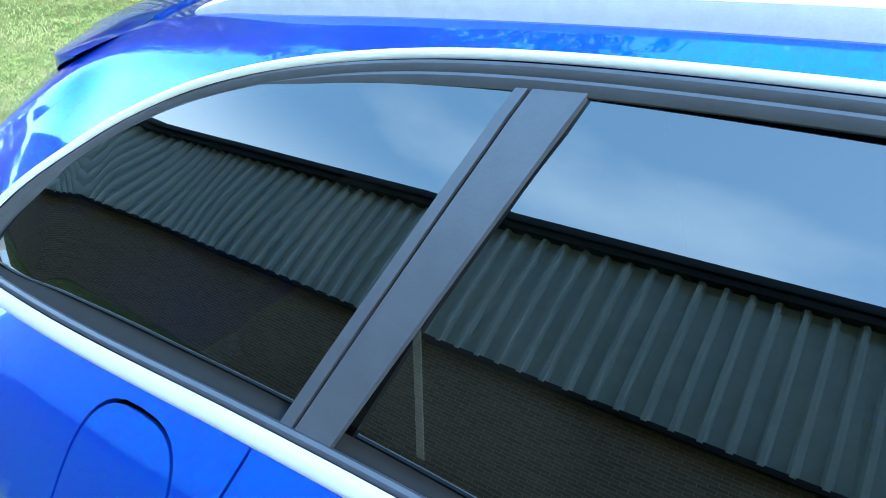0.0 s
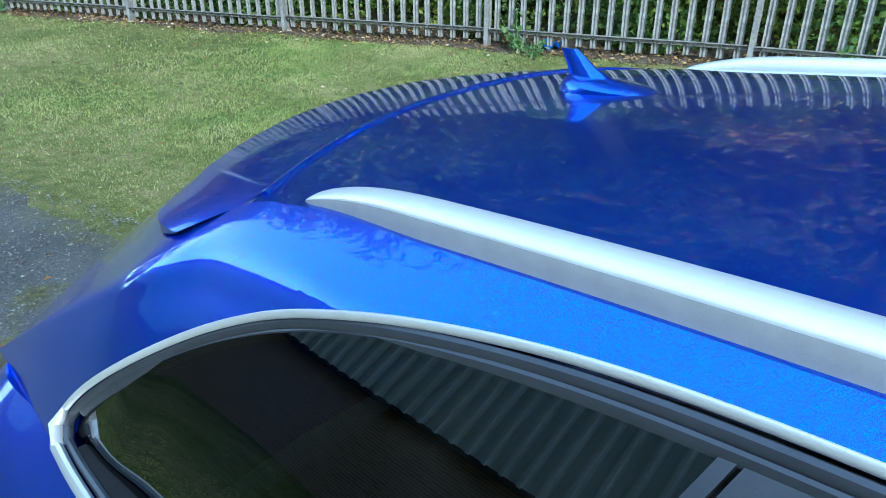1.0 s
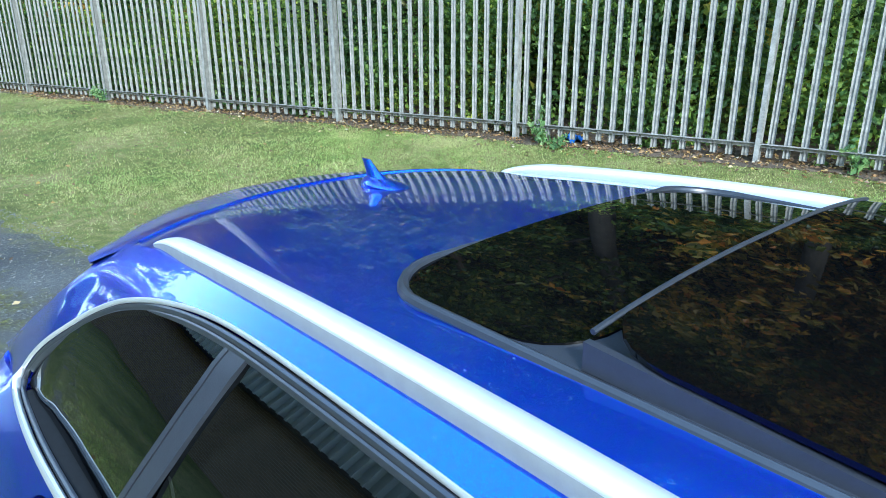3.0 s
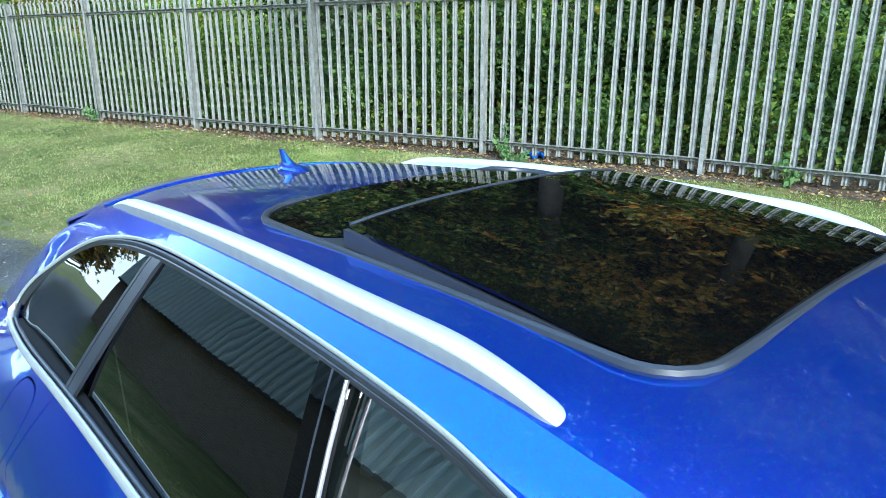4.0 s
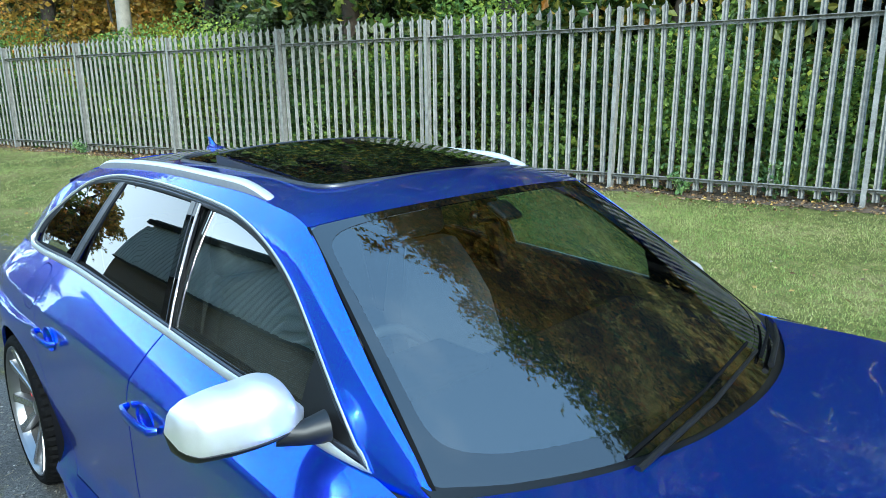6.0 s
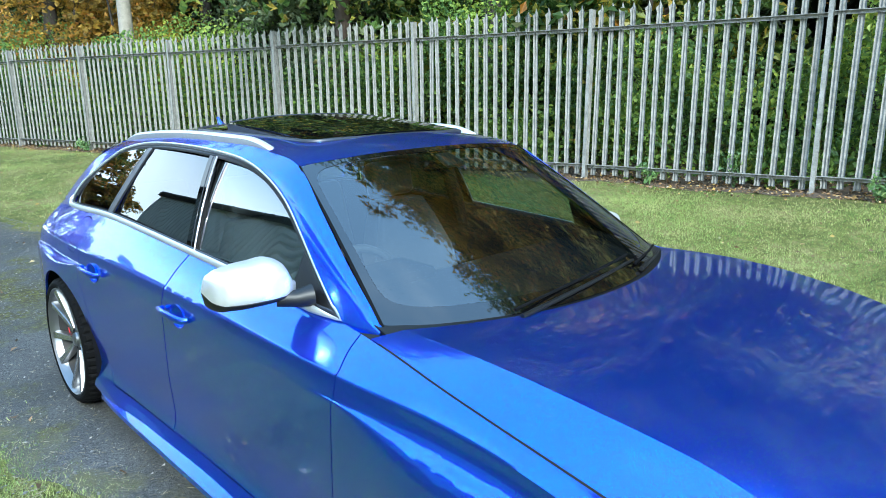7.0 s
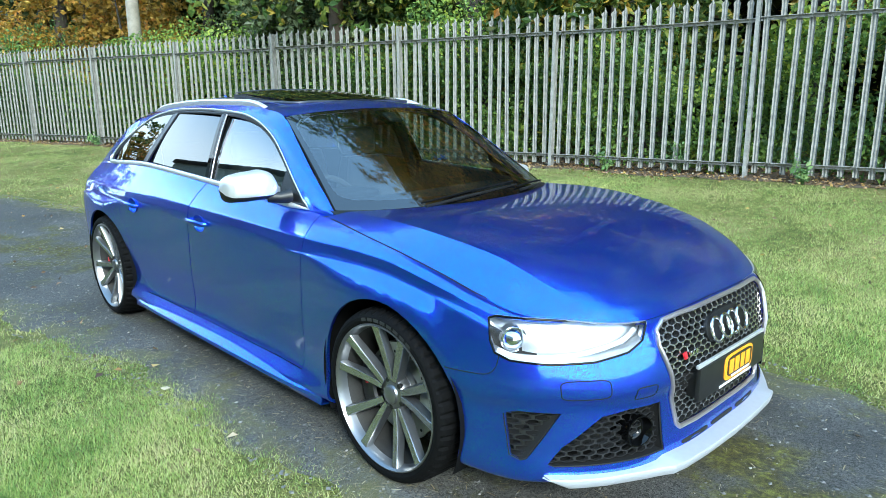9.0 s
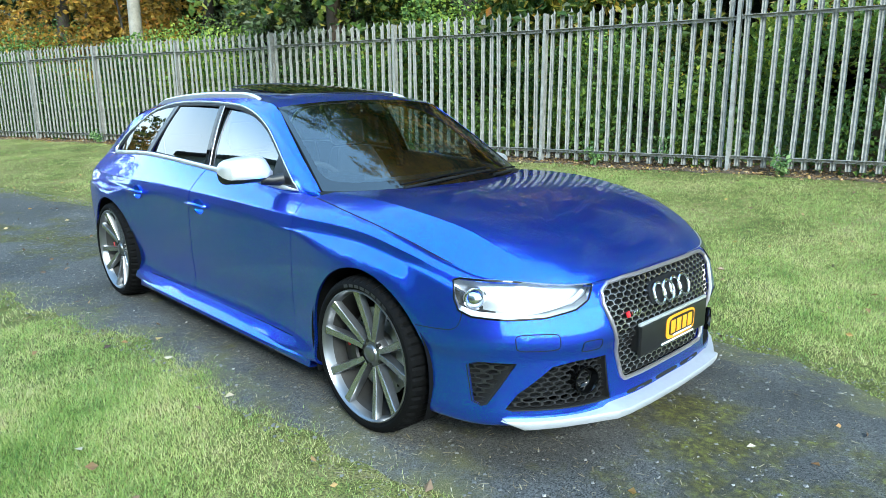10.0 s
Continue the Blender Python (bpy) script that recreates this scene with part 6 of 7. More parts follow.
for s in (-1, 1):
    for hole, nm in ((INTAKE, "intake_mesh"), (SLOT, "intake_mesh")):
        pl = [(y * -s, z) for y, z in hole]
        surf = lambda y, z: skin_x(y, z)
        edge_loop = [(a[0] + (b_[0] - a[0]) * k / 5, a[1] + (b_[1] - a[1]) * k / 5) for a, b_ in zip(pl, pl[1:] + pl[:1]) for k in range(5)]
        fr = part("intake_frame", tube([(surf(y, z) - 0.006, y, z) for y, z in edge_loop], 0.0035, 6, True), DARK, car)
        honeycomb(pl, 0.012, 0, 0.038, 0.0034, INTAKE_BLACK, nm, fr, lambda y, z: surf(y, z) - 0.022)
        # duct walls and back coloured near black for the shade inside
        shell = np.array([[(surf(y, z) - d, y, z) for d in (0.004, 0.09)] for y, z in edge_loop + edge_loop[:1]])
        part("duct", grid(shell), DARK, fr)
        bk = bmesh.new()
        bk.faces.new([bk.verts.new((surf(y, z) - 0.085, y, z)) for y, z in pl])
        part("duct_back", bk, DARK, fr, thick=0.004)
    # round radar / fog housing in the lower intake
    c = Vector((2.175, s * 0.475, 0.365))
    fog = lathe([(0.0, 0.0), (0.022, 0.0), (0.030, 0.012), (0.036, 0.014), (0.048, 0.040), (0.052, 0.040), (0.052, 0.0), (0.040, -0.04)], 28)
    bmesh.ops.transform(fog, matrix=Matrix.Translation(c) @ pose(0, 0, 0, 0, 0, -90 + s * 18), verts=fog.verts)
    part("fog_lamp", fog, GLOSS_BLACK, car)
    # head lamp: lens, tray, projector, light guide
    lens_bm = LENSES[0 if s < 0 else 1]
    back = lens_bm.copy()
    inn = Vector((-0.045, -s * 0.05, 0))
    for v in back.verts:
        v.co += inn + Vector((-0.02, 0, 0.0)) * (0.72 - v.co.z) * 4
    edges = [e for e in lens_bm.edges if e.is_boundary]
    b2 = bmesh.new()
    for e in edges:
        p, q = e.verts[0].co, e.verts[1].co
        b2.faces.new([b2.verts.new(p), b2.verts.new(q), b2.verts.new(q + inn * 1.15), b2.verts.new(p + inn * 1.15)])
    bmesh.ops.remove_doubles(b2, verts=b2.verts[:], dist=1e-5)
    lamp = part("head_lamp", b2, LAMP_WHITE, car, "clear head lamp with white light guides", thick=0.003)
    for f in back.faces:                                  # dark bezel low at the outer end
        c = f.calc_center_median() - inn
        f.material_index = 1 if c.z < 0.604 + 0.55 * (0.90 + (-c.x + abs(c.y)) / math.sqrt(2)) else 0
    part("reflector", back, [LAMP_WHITE, BLACK], lamp)
    rim, out_ = [], Vector((1, s, 0)) / math.sqrt(2)
    du = Vector((-1, s, 0)) / math.sqrt(2)
    for a, b_ in zip(LAMP, LAMP[1:] + LAMP[:1]):
        for k in range(6):
            u_, z_ = a[0] + (b_[0] - a[0]) * k / 6, a[1] + (b_[1] - a[1]) * k / 6
            hit = SKIN.ray_cast(du * u_ + Vector((0, 0, z_)) + out_ * 4, -out_)[0]
            if hit and hit.y * s > 0.3:
                rim.append(hit + out_ * 0.0005)
    part("lamp_gasket", tube(rim, 0.0036, 8, True), GLOSS_BLACK, lamp)
    part("lens", lens_bm, LENS, lamp).visible_shadow = False
    pc = Vector((1.90, s * 0.745, 0.662))
    proj = lathe([(0.0, 0.034), (0.020, 0.030), (0.034, 0.014), (0.038, 0.0), (0.043, 0.004), (0.043, -0.03)], 28)
    bmesh.ops.transform(proj, matrix=Matrix.Translation(pc) @ pose(0, 0, 0, 0, 0, -90 + s * 30), verts=proj.verts)
    part("projector", proj, CHROME, lamp)
    guide = [(1.875, s * 0.79, 0.632), (1.93, s * 0.765, 0.618), (2.00, s * 0.70, 0.614), (2.07, s * 0.60, 0.620), (2.125, s * 0.49, 0.645), (2.14, s * 0.435, 0.678)]
    part("light_guide", tube(spline(range(6), guide)(np.linspace(0, 5, 26)).tolist(), 0.008, 8), PLATE_WHITE, lamp, "white daytime light strip")
    # shut line between bumper and wing
    line = spline(range(5), [(1.722, 0.555), (1.82, 0.557), (1.872, 0.564), (1.896, 0.588), (1.903, 0.632)])(np.linspace(0, 4, 30))
    part("bumper_gap", tube([(x_, s * skin_y(s, x_, z_, 0.0002), z_) for x_, z_ in line.tolist()], 0.0017, 6), DARK, car)
    # washer flap, tow cover, sensor drawn by their joints
    for (yc, zc, hw, hh) in ((0.655, 0.528, 0.062, 0.030), (0.475, 0.498, 0.040, 0.021)):
        lp = []
        for k in range(24):
            a = 2 * math.pi * k / 24
            cx_, sx_ = math.cos(a), math.sin(a)
            yy = yc + hw * math.copysign(abs(cx_) ** 0.4, cx_)
            zz = zc + hh * math.copysign(abs(sx_) ** 0.4, sx_)
            xx = skin_x(yy, zz)
            lp.append((xx + 0.0005, s * yy, zz))
        part("flap_joint", tube(lp, 0.002, 5, True), DARK, car)
    sensor = lathe([(0, 0.003), (0.009, 0.002), (0.011, -0.002)], 16)
    bmesh.ops.transform(sensor, matrix=Matrix.Translation((1.995, s * 0.772, 0.535)) @ pose(0, 0, 0, 0, 0, -90 + s * 40), verts=sensor.verts)
    part("parking_sensor", sensor, PAINT, car)
    # silver blade at the foot of the bumper
    P = []
    for k, (yy, xx) in enumerate([(0.745, 2.060), (0.70, 2.108), (0.65, 2.146), (0.60, 2.180), (0.50, 2.235), (0.42, 2.275), (0.40, 2.300), (0.34, 2.312), (0.20, 2.322), (0.0, 2.327)]):
        zt = 0.240 if yy > 0.41 else 0.248
        tp = 0.25 if k == 0 else 1.0
        P.append([(xx - 0.085, s * (yy - 0.02), zt + 0.012), (xx - 0.02, s * yy, zt + 0.002), (xx - 0.002, s * yy, zt - 0.002), (xx, s * yy, zt - 0.008 * tp), (xx - 0.004, s * yy, zt - 0.030 * tp), (xx - 0.008, s * yy, zt - 0.034 * tp), (xx - 0.08, s * yy, zt - 0.034 * tp)])
    part("splitter_blade", outward(grid(np.array(P)), (1.9, 0, 0.25)), SPLIT, car, "satin aluminium splitter blade", thick=0.006)

# near-black patches on the skin give the lower slots their shade
for yc in (-0.20, 0.0, 0.20):
    lp = [(yc + 0.085 * math.copysign(abs(math.cos(a)) ** 0.4, math.cos(a)), 0.268 + 0.0075 * math.copysign(abs(math.sin(a)) ** 0.5, math.sin(a))) for a in np.linspace(0, 2 * math.pi, 25)[:-1]]
    b = bmesh.new()
    b.faces.new([b.verts.new((skin_x(y, z) + 0.002, y, z)) for y, z in lp])
    part("lower_slot", outward(b, (1.5, 0, 0.27)), DARK, car, thick=0.004)

# four linked rings, as a plain emblem of bars
EMB_Z = 0.620
emb_x = nose(0, EMB_Z) + 0.012
emb_lean = (nose(0, EMB_Z - 0.04) - nose(0, EMB_Z + 0.04)) / 0.08
back_ = [(0.152 * math.copysign(abs(math.cos(a)) ** 0.8, math.cos(a)), EMB_Z + 0.052 * math.copysign(abs(math.sin(a)) ** 0.8, math.sin(a))) for a in np.linspace(0, 2 * math.pi, 41)[:-1]]
bk = extrude_outline(back_, 0.010, 0, emb_x - 0.022)
for v in bk.verts:
    v.co.x -= (v.co.z - EMB_Z) * emb_lean
part("emblem_backing", bk, BLACK, grille)
for k in range(4):
    yc = -0.093 + 0.062 * k
    rp = [(yc + 0.039 * math.cos(a), EMB_Z + 0.039 * math.sin(a)) for a in np.linspace(0, 2 * math.pi, 41)[:-1]]
    part("emblem_ring", tube([(emb_x + (0.002 if k % 2 else -0.002) - (z - EMB_Z) * emb_lean, y, z) for y, z in rp], 0.0062, 8, True), EMBLEM, grille)
part("trim_badge", box((0.008, 0.022, 0.022), (nose(-0.30, 0.580) + 0.004, -0.30, 0.580), 0.002, turn=pose(0, 0, 0, 0, -20, 8)), RED, grille, "small red trim badge")
for k in range(3):
    part("trim_badge_bar", box((0.006, 0.016, 0.016), (nose(-0.27, 0.580) + 0.003, -0.272 + k * 0.022, 0.580), 0.002, turn=pose(0, 0, 0, 0, -20, 8)), CHROME, grille)
plate = part("number_plate", box((0.016, 0.522, 0.116), (2.2840, 0, 0.470), 0.004), PLATE_BLACK, car, "black show plate with an orange panel")
part("plate_trim", box((0.012, 0.53, 0.012), (2.2820, 0, 0.535), 0.003), TRIM_ALU, plate)
part("plate_mount", box((0.036, 0.50, 0.10), (2.2580, 0, 0.47), 0.004), BLACK, plate)
def rounded(yc, zc, hw, hh, x, depth, p=0.35):
    return extrude_outline([(yc + hw * math.copysign(abs(math.cos(a)) ** p, math.cos(a)), zc + hh * math.copysign(abs(math.sin(a)) ** p, math.sin(a))) for a in np.linspace(0, 2 * math.pi, 33)[:-1]], depth, 0, x)


part("orange_panel", rounded(0.035, 0.476, 0.115, 0.047, 2.2920, 0.003), PLATE_ORANGE, plate, "orange rounded panel with black bars")
part("black_panel", rounded(0.040, 0.478, 0.100, 0.036, 2.2950, 0.002), PLATE_BLACK, plate)
for yy, w_ in ((-0.032, 0.034), (0.014, 0.034), (0.060, 0.030), (0.104, 0.034)):
    part("plate_bar", box((0.003, w_, 0.052), (2.2975, yy, 0.478), 0.001), PLATE_ORANGE, plate)
part("plate_line", box((0.003, 0.26, 0.008), (2.2940, 0.02, 0.421), 0.001), PLATE_WHITE, plate)
part("plate_line", box((0.003, 0.15, 0.007), (2.2985, 0.045, 0.442), 0.001), PLATE_WHITE, plate)

# ---------- wheels ----------
def wheel_meshes():
    m = {}
    R_OUT, R_RIM = 0.327, 0.262
    # local: outer face towards -y
    prof = [(0.270, 0.105), (0.278, 0.118), (0.302, 0.127), (0.317, 0.115), (0.3265, 0.085), (0.328, 0.0), (0.3265, -0.085), (0.319, -0.112), (0.309, -0.123), (0.300, -0.1285), (0.290, -0.130), (0.279, -0.126), (0.272, -0.114), (0.270, 0.105)]
    t = lathe(prof, 192)
    for v in t.verts:
        r = math.hypot(v.co.x, v.co.z)
        a = math.atan2(v.co.z, v.co.x)
        if r > 0.314:
            k = round(a / (2 * math.pi) * 192)
            if k % 4 == 0 and abs(v.co.y) > 0.07:
                f = (r - 0.008) / r
                v.co.x, v.co.z = v.co.x * f, v.co.z * f
    m["tyre"] = finish(t, "tyre", RUBBER, 18)
    barrel = lathe([(0.255, 0.11), (0.248, 0.06), (0.242, -0.03), (0.256, -0.085), (0.262, -0.100), (0.266, -0.118), (0.272, -0.126), (0.2755, -0.124), (0.2755, -0.110), (0.2725, -0.108)], 80)
    # barrel's depth coloured near black in place of the shade inside the wheel
    for f in barrel.faces:
        f.material_index = 1 if f.calc_center_median().y > -0.06 else 0
    m["rim"] = finish(barrel, "wheel", [WHEEL_GREY, solid("barrel_inner_shade", (0.035, 0.034, 0.033), 0.6, 0.4, 0.3, 20)], 40)
    lip = lathe([(0.2645, -0.1175), (0.2705, -0.1275), (0.2755, -0.1255), (0.2765, -0.118)], 80)
    m["lip"] = finish(lip, "rim_lip", WHEEL_GREY, 60)
    hub = lathe([(0.0, -0.082), (0.034, -0.081), (0.038, -0.074), (0.058, -0.068), (0.068, -0.052), (0.070, -0.03), (0.05, -0.01)], 40)
    m["hub"] = finish(hub, "hub", WHEEL_GREY, 40)
    cap = lathe([(0.0, -0.090), (0.028, -0.089), (0.033, -0.085), (0.034, -0.078)], 32)
    m["cap"] = finish(cap, "centre_cap", WHEEL_GREY, 40)
    # one blade: rises from the hub, widens a little and ends on the lip
    for side in (-1, 1):
        P = []
        for t_ in np.linspace(0, 1, 12):
            r = 0.055 + (0.267 - 0.055) * t_
            off = side * (0.011 + 0.066 * t_ ** 1.15)
            wd = 0.0108 + 0.0055 * math.sin(min(1, t_ * 1.1) * math.pi * 0.62) + 0.007 * max(0, t_ - 0.85) / 0.15
            y = -0.078 - 0.018 * math.sin(t_ * math.pi * 0.9) * 0.4 - 0.040 * t_ ** 1.8
            dp = 0.040 - 0.012 * t_
            P.append([(off - wd * 1.25, y + dp, r), (off - wd, y + 0.003, r), (off - wd * 0.90, y, r), (off + wd * 0.90, y + 0.002, r), (off + wd, y + 0.005, r), (off + wd * 1.25, y + dp, r)])
        b = grid(np.array(P))
        b.faces.ensure_lookup_table()
        b.normal_update()
        bmesh.ops.recalc_face_normals(b, faces=b.faces[:])
        for i, f in enumerate(b.faces):
            f.material_index = 1 if i % 5 in (1, 2, 3) else 0
        m["spoke%d" % side] = finish(b, "spoke", [WHEEL_GREY, WHEEL_FACE], 24)
    bolt = lathe([(0, -0.006), (0.009, -0.006), (0.011, 0.0), (0.011, 0.02)], 10)
    m["bolt"] = finish(bolt, "wheel_bolt", BLACK, 40)
    disc = lathe([(0.09, -0.016), (0.183, -0.016), (0.183, 0.016), (0.09, 0.016), (0.075, -0.03), (0.02, -0.032), (0.0, -0.032)], 60)
    for v in disc.verts:
        r = math.hypot(v.co.x, v.co.z)
        if r > 0.17:
            a = math.atan2(v.co.z, v.co.x)
            f = 1 + 0.02 * math.cos(a * 12)
            v.co.x, v.co.z = v.co.x * f, v.co.z * f
    m["disc"] = finish(disc, "brake_disc", STEEL, 40)
    # dark spots on the disc face draw the shade of drilled holes
    hole = lathe([(0, -0.0172), (0.0055, -0.0172), (0.0065, -0.0160)], 10)
    m["hole"] = finish(hole, "disc_hole", DARK, 40)
    Pc = []
    for a in np.linspace(radians(150), radians(215), 10):
        Pc.append([(r * math.cos(a), y, r * math.sin(a)) for r, y in ((0.12, -0.05), (0.125, -0.062), (0.19, -0.062), (0.205, -0.05), (0.205, 0.05), (0.12, 0.05))])
    cal = grid(np.array(Pc))
    cal.verts.ensure_lookup_table()
    cal.faces.new([cal.verts[k] for k in range(6)])
    cal.faces.new([cal.verts[54 + k] for k in range(6)][::-1])
    bmesh.ops.recalc_face_normals(cal, faces=cal.faces[:])
    m["caliper"] = finish(cal, "brake_caliper", BLACK, 40)
    bd = box((0.030, 0.004, 0.014), (-0.163, -0.064, 0.005), 0.002, turn=pose(0, 0, 0, 0, 70, 0))
    m["badge"] = finish(bd, "caliper_badge", RED, 40)
    mark = bmesh.new()
    for k in range(8):
        a0 = radians(62 + k * 7)
        Pm = [[((r) * math.cos(a0 + da), -0.1315, r * math.sin(a0 + da)) for r in (0.286, 0.299)] for da in (0, 0.05, 0.09)]
        merge(mark, grid(np.array(Pm)))
    m["mark"] = finish(mark, "sidewall_bar", solid("tyre_lettering", (0.022, 0.022, 0.023), 0.6), 40)
    return m


WM = wheel_meshes()
for (wx, s, spin) in ((FAX, -1, 8), (RAX, -1, 31), (FAX, 1, 50), (RAX, 1, 11)):
    w = new("wheel", WM["rim"])
    w.parent = car
    w["label"] = "twenty-inch grey alloy wheel with five pairs of blade spokes"
    w.matrix_basis = pose(wx, s * 0.765, WHEEL_Z + 0.0, 0, 0, 0 if s < 0 else 180) @ pose(0, 0, 0, 0, spin, 0)
    for k in range(5):
        for sd in (-1, 1):
            under("spoke", WM["spoke%d" % sd], w, pose(0, 0, 0, 0, 72 * k, 0))
        under("wheel_bolt", WM["bolt"], w, pose(0, 0, 0, 0, 72 * k + 36, 0) @ pose(0, -0.066, 0.054))
    for key, nm in (("tyre", "tyre"), ("lip", "rim_lip"), ("hub", "hub"), ("cap", "centre_cap"), ("mark", "sidewall_bar")):
        under(nm, WM[key], w, Matrix())
    br = new("brake_disc", WM["disc"])
    br.parent = car
    br.matrix_basis = pose(wx, s * 0.765, WHEEL_Z, 0, 0, 0 if s < 0 else 180)
    under("brake_caliper", WM["caliper"], br, pose(0, 0, 0, 0, 0 if (s < 0) == (wx > 0) else 180, 0))
    under("caliper_badge", WM["badge"], br, Matrix())
    for k in range(20):
        under("disc_hole", WM["hole"], br, pose(0, 0, 0, 0, 18 * k, 0) @ pose(0, 0, 0.128 + 0.017 * (k % 3)))

# ---------- sides ----------
MIR_TOP = spline([-1, -0.9, -0.8, -0.7, -0.55, 0, 0.5, 0.8, 0.95, 1], [0.008, 0.016, 0.042, 0.066, 0.076, 0.074, 0.064, 0.050, 0.028, 0.002])
MIR_LOW = spline([-1, -0.8, 0, 0.6, 0.85, 0.96, 1], [0.034, 0.040, 0.050, 0.053, 0.048, 0.028, 0.002])
MIR_DEEP = spline([-1, -0.8, -0.4, 0.4, 0.8, 0.95, 1], [0.52, 0.80, 1.0, 0.98, 0.76, 0.42, 0.03])
for s in (-1, 1):
    fd, rd = doors[s]
    for door, hx_ in ((fd, -0.075), (rd, -0.925)):
        hw_ = skin_y(s, hx_, 0.79)
        cup = []
        for i in range(6):
            f = i / 5
            cup.append([(hx_ + (0.062 - 0.045 * f**2) * math.cos(a) + 0.02, s * (hw_ + 0.0005 - 0.036 * f), 0.793 + (0.043 - 0.034 * f**2) * math.sin(a)) for a in np.linspace(0, 2 * math.pi, 25)])
        b = outward(grid(np.array(cup)), (hx_, s * 2.0, 0.8))
        h = part("door_handle", tube([(hx_ - 0.085, s * (hw_ + 0.004), 0.802), (hx_ - 0.075, s * (hw_ + 0.026), 0.803), (hx_ - 0.02, s * (hw_ + 0.033), 0.804), (hx_ + 0.06, s * (hw_ + 0.031), 0.802), (hx_ + 0.10, s * (hw_ + 0.022), 0.800), (hx_ + 0.112, s * (hw_ + 0.002), 0.799)], [0.010, 0.0125, 0.0135, 0.0135, 0.0125, 0.010], 10, False, 0.75), PAINT, door)
        part("handle_recess", b, PAINT, h)
    # side sill
    P = np.array([[(x, s * w_, z) for w_, z in ((0.80, 0.165), (0.880, 0.176), (0.905 - 0.02 * abs(x / 0.95) ** 8, 0.200), (0.900 - 0.015 * abs(x / 0.95) ** 8, 0.215), (0.862, 0.248))] for x in np.linspace(1.0, -0.98, 40)])
    part("side_skirt", outward(grid(P), (0, 0, 0.25)), PAINT, car, thick=0.008, sharp=22)
    # door mirror: silver shell, black base and foot, real mirror behind
    mc = Vector((0.545, s * 0.882, 1.024 if s < 0 else 0.935))

    def shell(a0, a1, n_, grow=0.0):
        rows_ = []
        for v_ in np.linspace(-1, 1, 33):                # -1 at the foot, 1 at the outer end
            row = []
            for a in np.radians(np.linspace(a0, a1, n_)):
                sn = math.sin(a)
                up_ = float(MIR_TOP(v_) if sn > 0 else MIR_LOW(v_)) * math.copysign(abs(sn) ** 0.6, sn)
                x = (0.088 + grow) * float(MIR_DEEP(v_)) * abs(math.cos(a)) ** 0.65
                row.append((mc.x + x - 0.030 - 0.020 * v_, s * (abs(mc.y) + v_ * 0.122), mc.z + up_ * (1 + grow * 8) + 0.004 * v_))
            rows_.append(row)
        return outward(grid(np.array(rows_)), tuple(mc))
    mir = part("mirror_shell", shell(-22, 90, 18), SHELL, fd, "satin aluminium door mirror shell", thick=0.006)
    part("mirror_base", shell(-90, -22, 10, 0.003), BLACK, mir, thick=0.006)
    gl_ = bmesh.new()
    gl_.faces.new([gl_.verts.new((mc.x - 0.030 - 0.018 * v_, s * (abs(mc.y) + 0.112 * v_), mc.z + 0.054 * u_ * max(0.1, 1 - abs(v_) ** 6) ** 0.5)) for v_, u_ in [(math.cos(a), math.sin(a)) for a in np.linspace(0, 2 * math.pi, 25)[:-1]]])
    part("mirror_glass", gl_, CHROME, mir, thick=0.004)
    part("mirror_foot", tube([(0.575, s * 0.82, 0.988 if s < 0 else 0.935), (0.60, s * 0.775, 0.982 if s < 0 else 0.94), (0.615, s * 0.728, 0.985 if s < 0 else 0.955)], [0.026, 0.025, 0.034], 12), BLACK, mir)
    # tail lamp corner
    P = np.array([[(x, s * (w_ - 0.060), z) for z in np.linspace(0.78, 0.86, 6)] for x, w_ in ((-2.02, 0.775), (-2.08, 0.740), (-2.14, 0.695), (-2.2, 0.63))])
    part("tail_lamp", outward(grid(P), (-1.5, 0, 0.8)), AMBER, car, thick=0.01)

# ---------- wipers ----------
for pts in ([(1.085, -0.38, 0.962), (1.075, -0.05, 0.983), (1.03, 0.28, 0.992)], [(1.075, 0.26, 0.972), (1.015, 0.46, 0.972), (0.955, 0.60, 0.962)]):
    wp = part("wiper_arm", tube([Vector(p) + Vector((0.02, 0, -0.012)) for p in pts], [0.008, 0.0065, 0.0045], 8), BLACK, car)
    part("wiper_blade", tube([Vector(p) + Vector((-0.006, 0, 0.002)) for p in pts], 0.0045, 6), RUBBER, wp)

# ---------- cabin ----------
P = np.array([[(x + 0.10 * (1 - (y / 0.7) ** 2) * k, y, z) for y in np.linspace(-0.68, 0.68, 25)] for x, z, k in ((0.92, 0.90, 1), (0.75, 0.925, 0.8), (0.52, 0.925, 0.4), (0.42, 0.90, 0.2), (0.38, 0.80, 0.1), (0.42, 0.62, 0))])
part("dashboard", outward(grid(P), (0.7, 0, 0.5)), DASH, car, thick=0.01)
part("instrument_hood", box((0.20, 0.36, 0.05), (0.46, -0.36, 0.935), 0.02, 3), DASH, car)
part("centre_console", box((0.9, 0.22, 0.3), (0.05, 0, 0.50), 0.03), DASH, car)
part("cabin_floor", box((2.9, 1.35, 0.04), (-0.4, 0, 0.26), 0.01), DASH, car)
part("headlining", outward(grid(crown_patch(roof_rows(0.05, 0.98, 16), 15, 0.92, -0.035)), (-0.5, 0, 2.4)), DASH, car, thick=0.006)
sw = part("steering_wheel", tube([(0.36 + 0.085 * math.sin(a) * -0.42, -0.36 + 0.183 * math.cos(a), 0.845 + 0.165 * math.sin(a)) for a in np.linspace(0, 2 * math.pi, 41)[:-1]], 0.016, 10, True), SEAT, car)
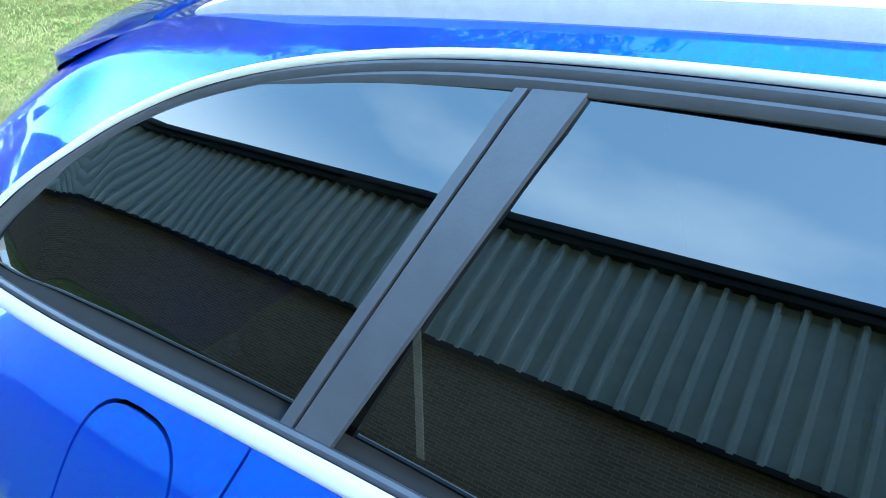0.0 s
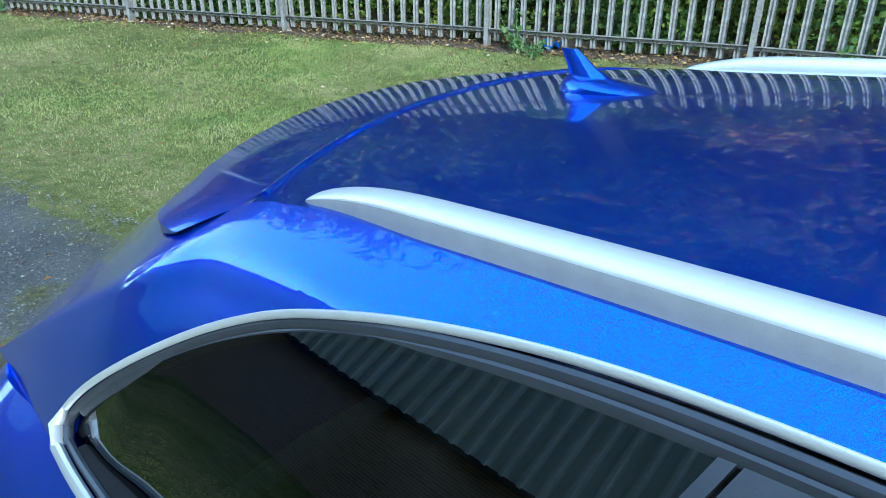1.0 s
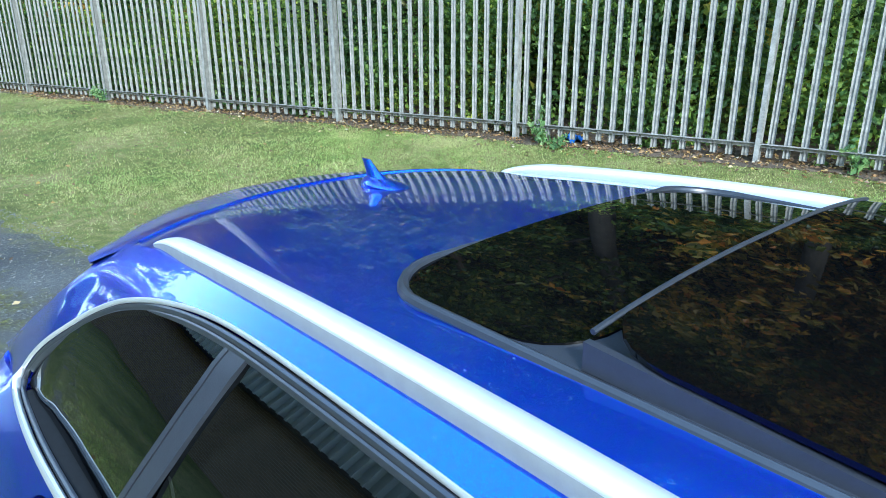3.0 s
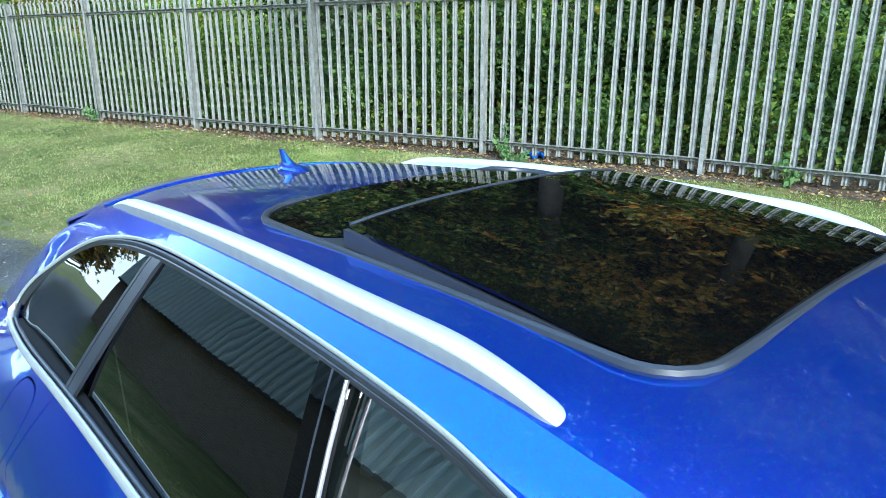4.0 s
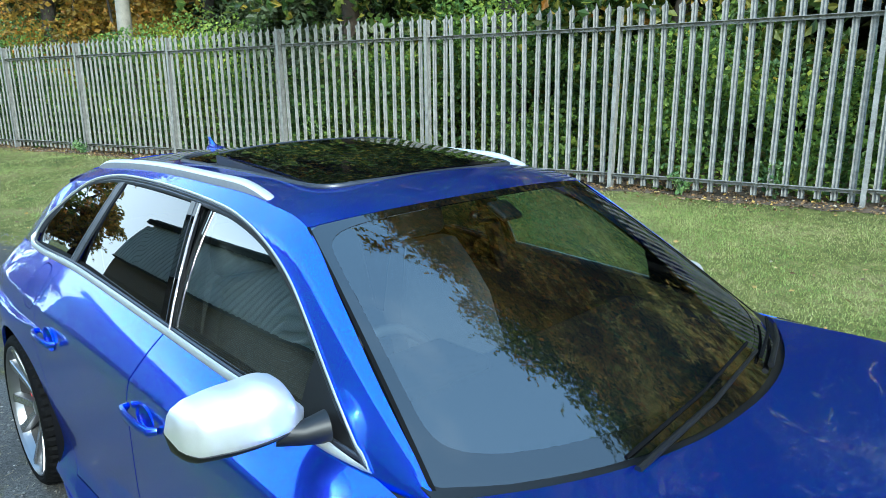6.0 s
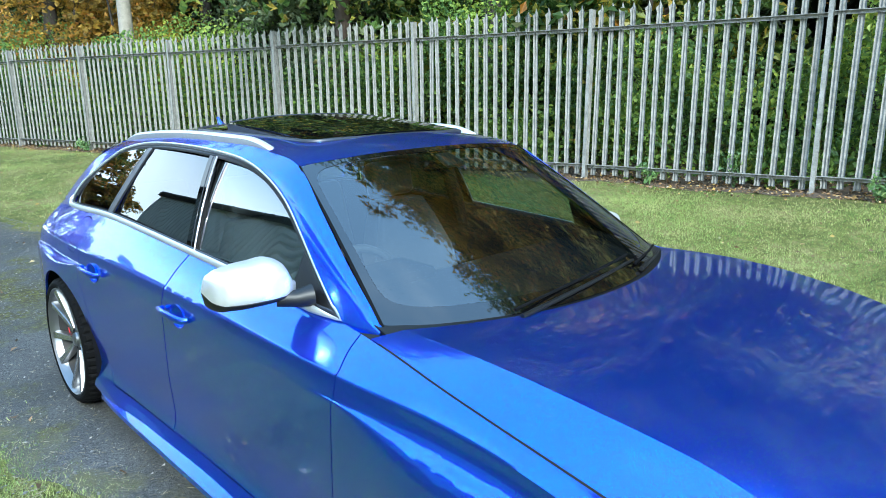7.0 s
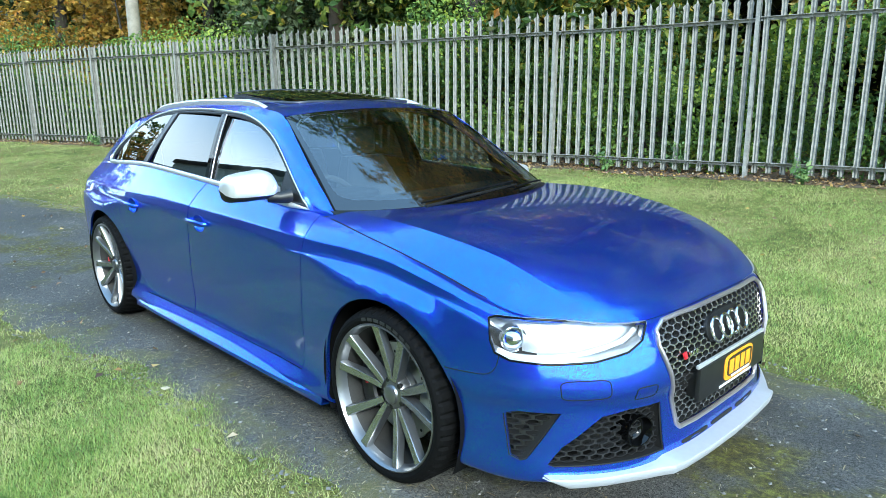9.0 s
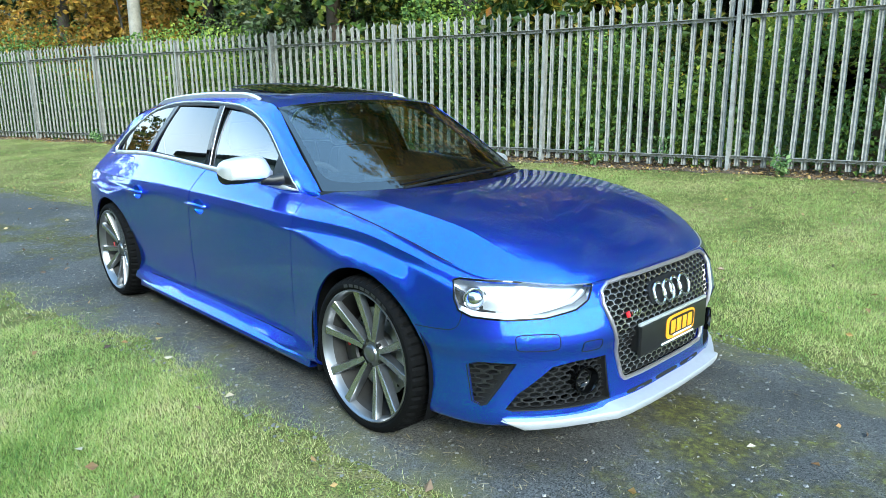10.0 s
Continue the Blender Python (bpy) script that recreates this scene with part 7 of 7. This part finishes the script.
part("steering_boss", box((0.06, 0.15, 0.12), (0.385, -0.36, 0.84), 0.03, 3), SEAT, sw)
for a in (0, 180, 270):
    part("wheel_spoke", box((0.018, 0.13, 0.03), (0.38, -0.36 + 0.10 * math.cos(radians(a)), 0.84 + 0.10 * math.sin(radians(a))), 0.006, turn=pose(0, 0, 0, a, 0, 0)), ALU, sw)


def seat(x, y, width, name):
    b = box((0.50, width, 0.16), (x + 0.28, y, 0.46), 0.05, 4)
    st = part(name, b, SEAT, car)
    prof_ = [(0.0, 0.50, 0.10), (0.10, 0.62, 0.125), (0.22, 0.80, 0.12), (0.30, 0.95, 0.10), (0.35, 1.04, 0.06)]
    P = []
    for dx, z, th in prof_:
        row = []
        for a in np.linspace(0, 2 * math.pi, 25):
            cy, cx_ = math.cos(a), math.sin(a)
            wing = 0.05 * abs(cy) ** 4 if cx_ > 0 else 0
            row.append((x + 0.05 - dx * 0.62 + th * 0.5 * math.copysign(abs(cx_) ** 0.5, cx_) + wing, y + (width / 2 - 0.50 * max(0, z - 0.82)) * math.copysign(abs(cy) ** 0.6, cy), z))
        P.append(row)
    bb = grid(np.array(P))
    bb.verts.ensure_lookup_table()
    bb.faces.new([bb.verts[4 * 25 + k] for k in range(24)])
    bmesh.ops.remove_doubles(bb, verts=bb.verts[:], dist=1e-5)
    bmesh.ops.recalc_face_normals(bb, faces=bb.faces[:])
    part("backrest", bb, SEAT, st)
    part("headrest", box((0.09, 0.25, 0.17), (x - 0.20, y, 1.135), 0.04, 4, turn=pose(0, 0, 0, 0, -10, 0)), SEAT, st)


seat(-0.16, -0.37, 0.50, "front_seat")
seat(-0.16, 0.37, 0.50, "front_seat")
rs = part("rear_seat", box((0.5, 1.25, 0.18), (-0.78, 0, 0.46), 0.05, 4), SEAT, car)
part("rear_backrest", box((0.16, 1.25, 0.55), (-1.10, 0, 0.76), 0.05, 4, turn=pose(0, 0, 0, 0, -18, 0)), SEAT, rs)
for y in (-0.4, 0.4):
    part("rear_headrest", box((0.08, 0.25, 0.12), (-1.22, y, 1.06), 0.035, 4), SEAT, rs)
for s in (-1, 1):
    P = np.array([[(x, s * (float(belt_w(x)) - 0.012 - k), float(belt_z(x)) + dz) for x in np.linspace(0.84, -1.60, 30)] for k, dz in ((-0.004, 0.013), (0.045, 0.013), (0.055, -0.03), (0.065, -0.16), (0.04, -0.36), (0.06, -0.66))])
    part("door_card", outward(grid(P), (0, s * 2, 0.7)), DASH, car, thick=0.01)
    part("inner_pillar", tube([(-0.16, s * 0.69, 0.90), (-0.20, s * 0.62, 1.16), (-0.235, s * 0.545, 1.32)], 0.035, 8), DASH, car)
part("rear_view_mirror", box((0.025, 0.16, 0.042), (0.385, 0.0, 1.282), 0.018, 3), GLOSS_BLACK, car)
part("sensor_housing", box((0.08, 0.08, 0.02), (0.44, 0.0, 1.304), 0.012, 3, turn=pose(0, 0, 0, 0, 28, 0)), BLACK, car)

# pale upright strip beside the rear seat
P = np.array([[(-0.955 + dx, -0.640 - 0.008 * k, 0.86 + 0.27 * k) for dx in (-0.004, 0.004)] for k in np.linspace(0, 1, 8)])
part("pale_strip", grid(P), PLATE_WHITE, car, "narrow pale upright strip", thick=0.002)
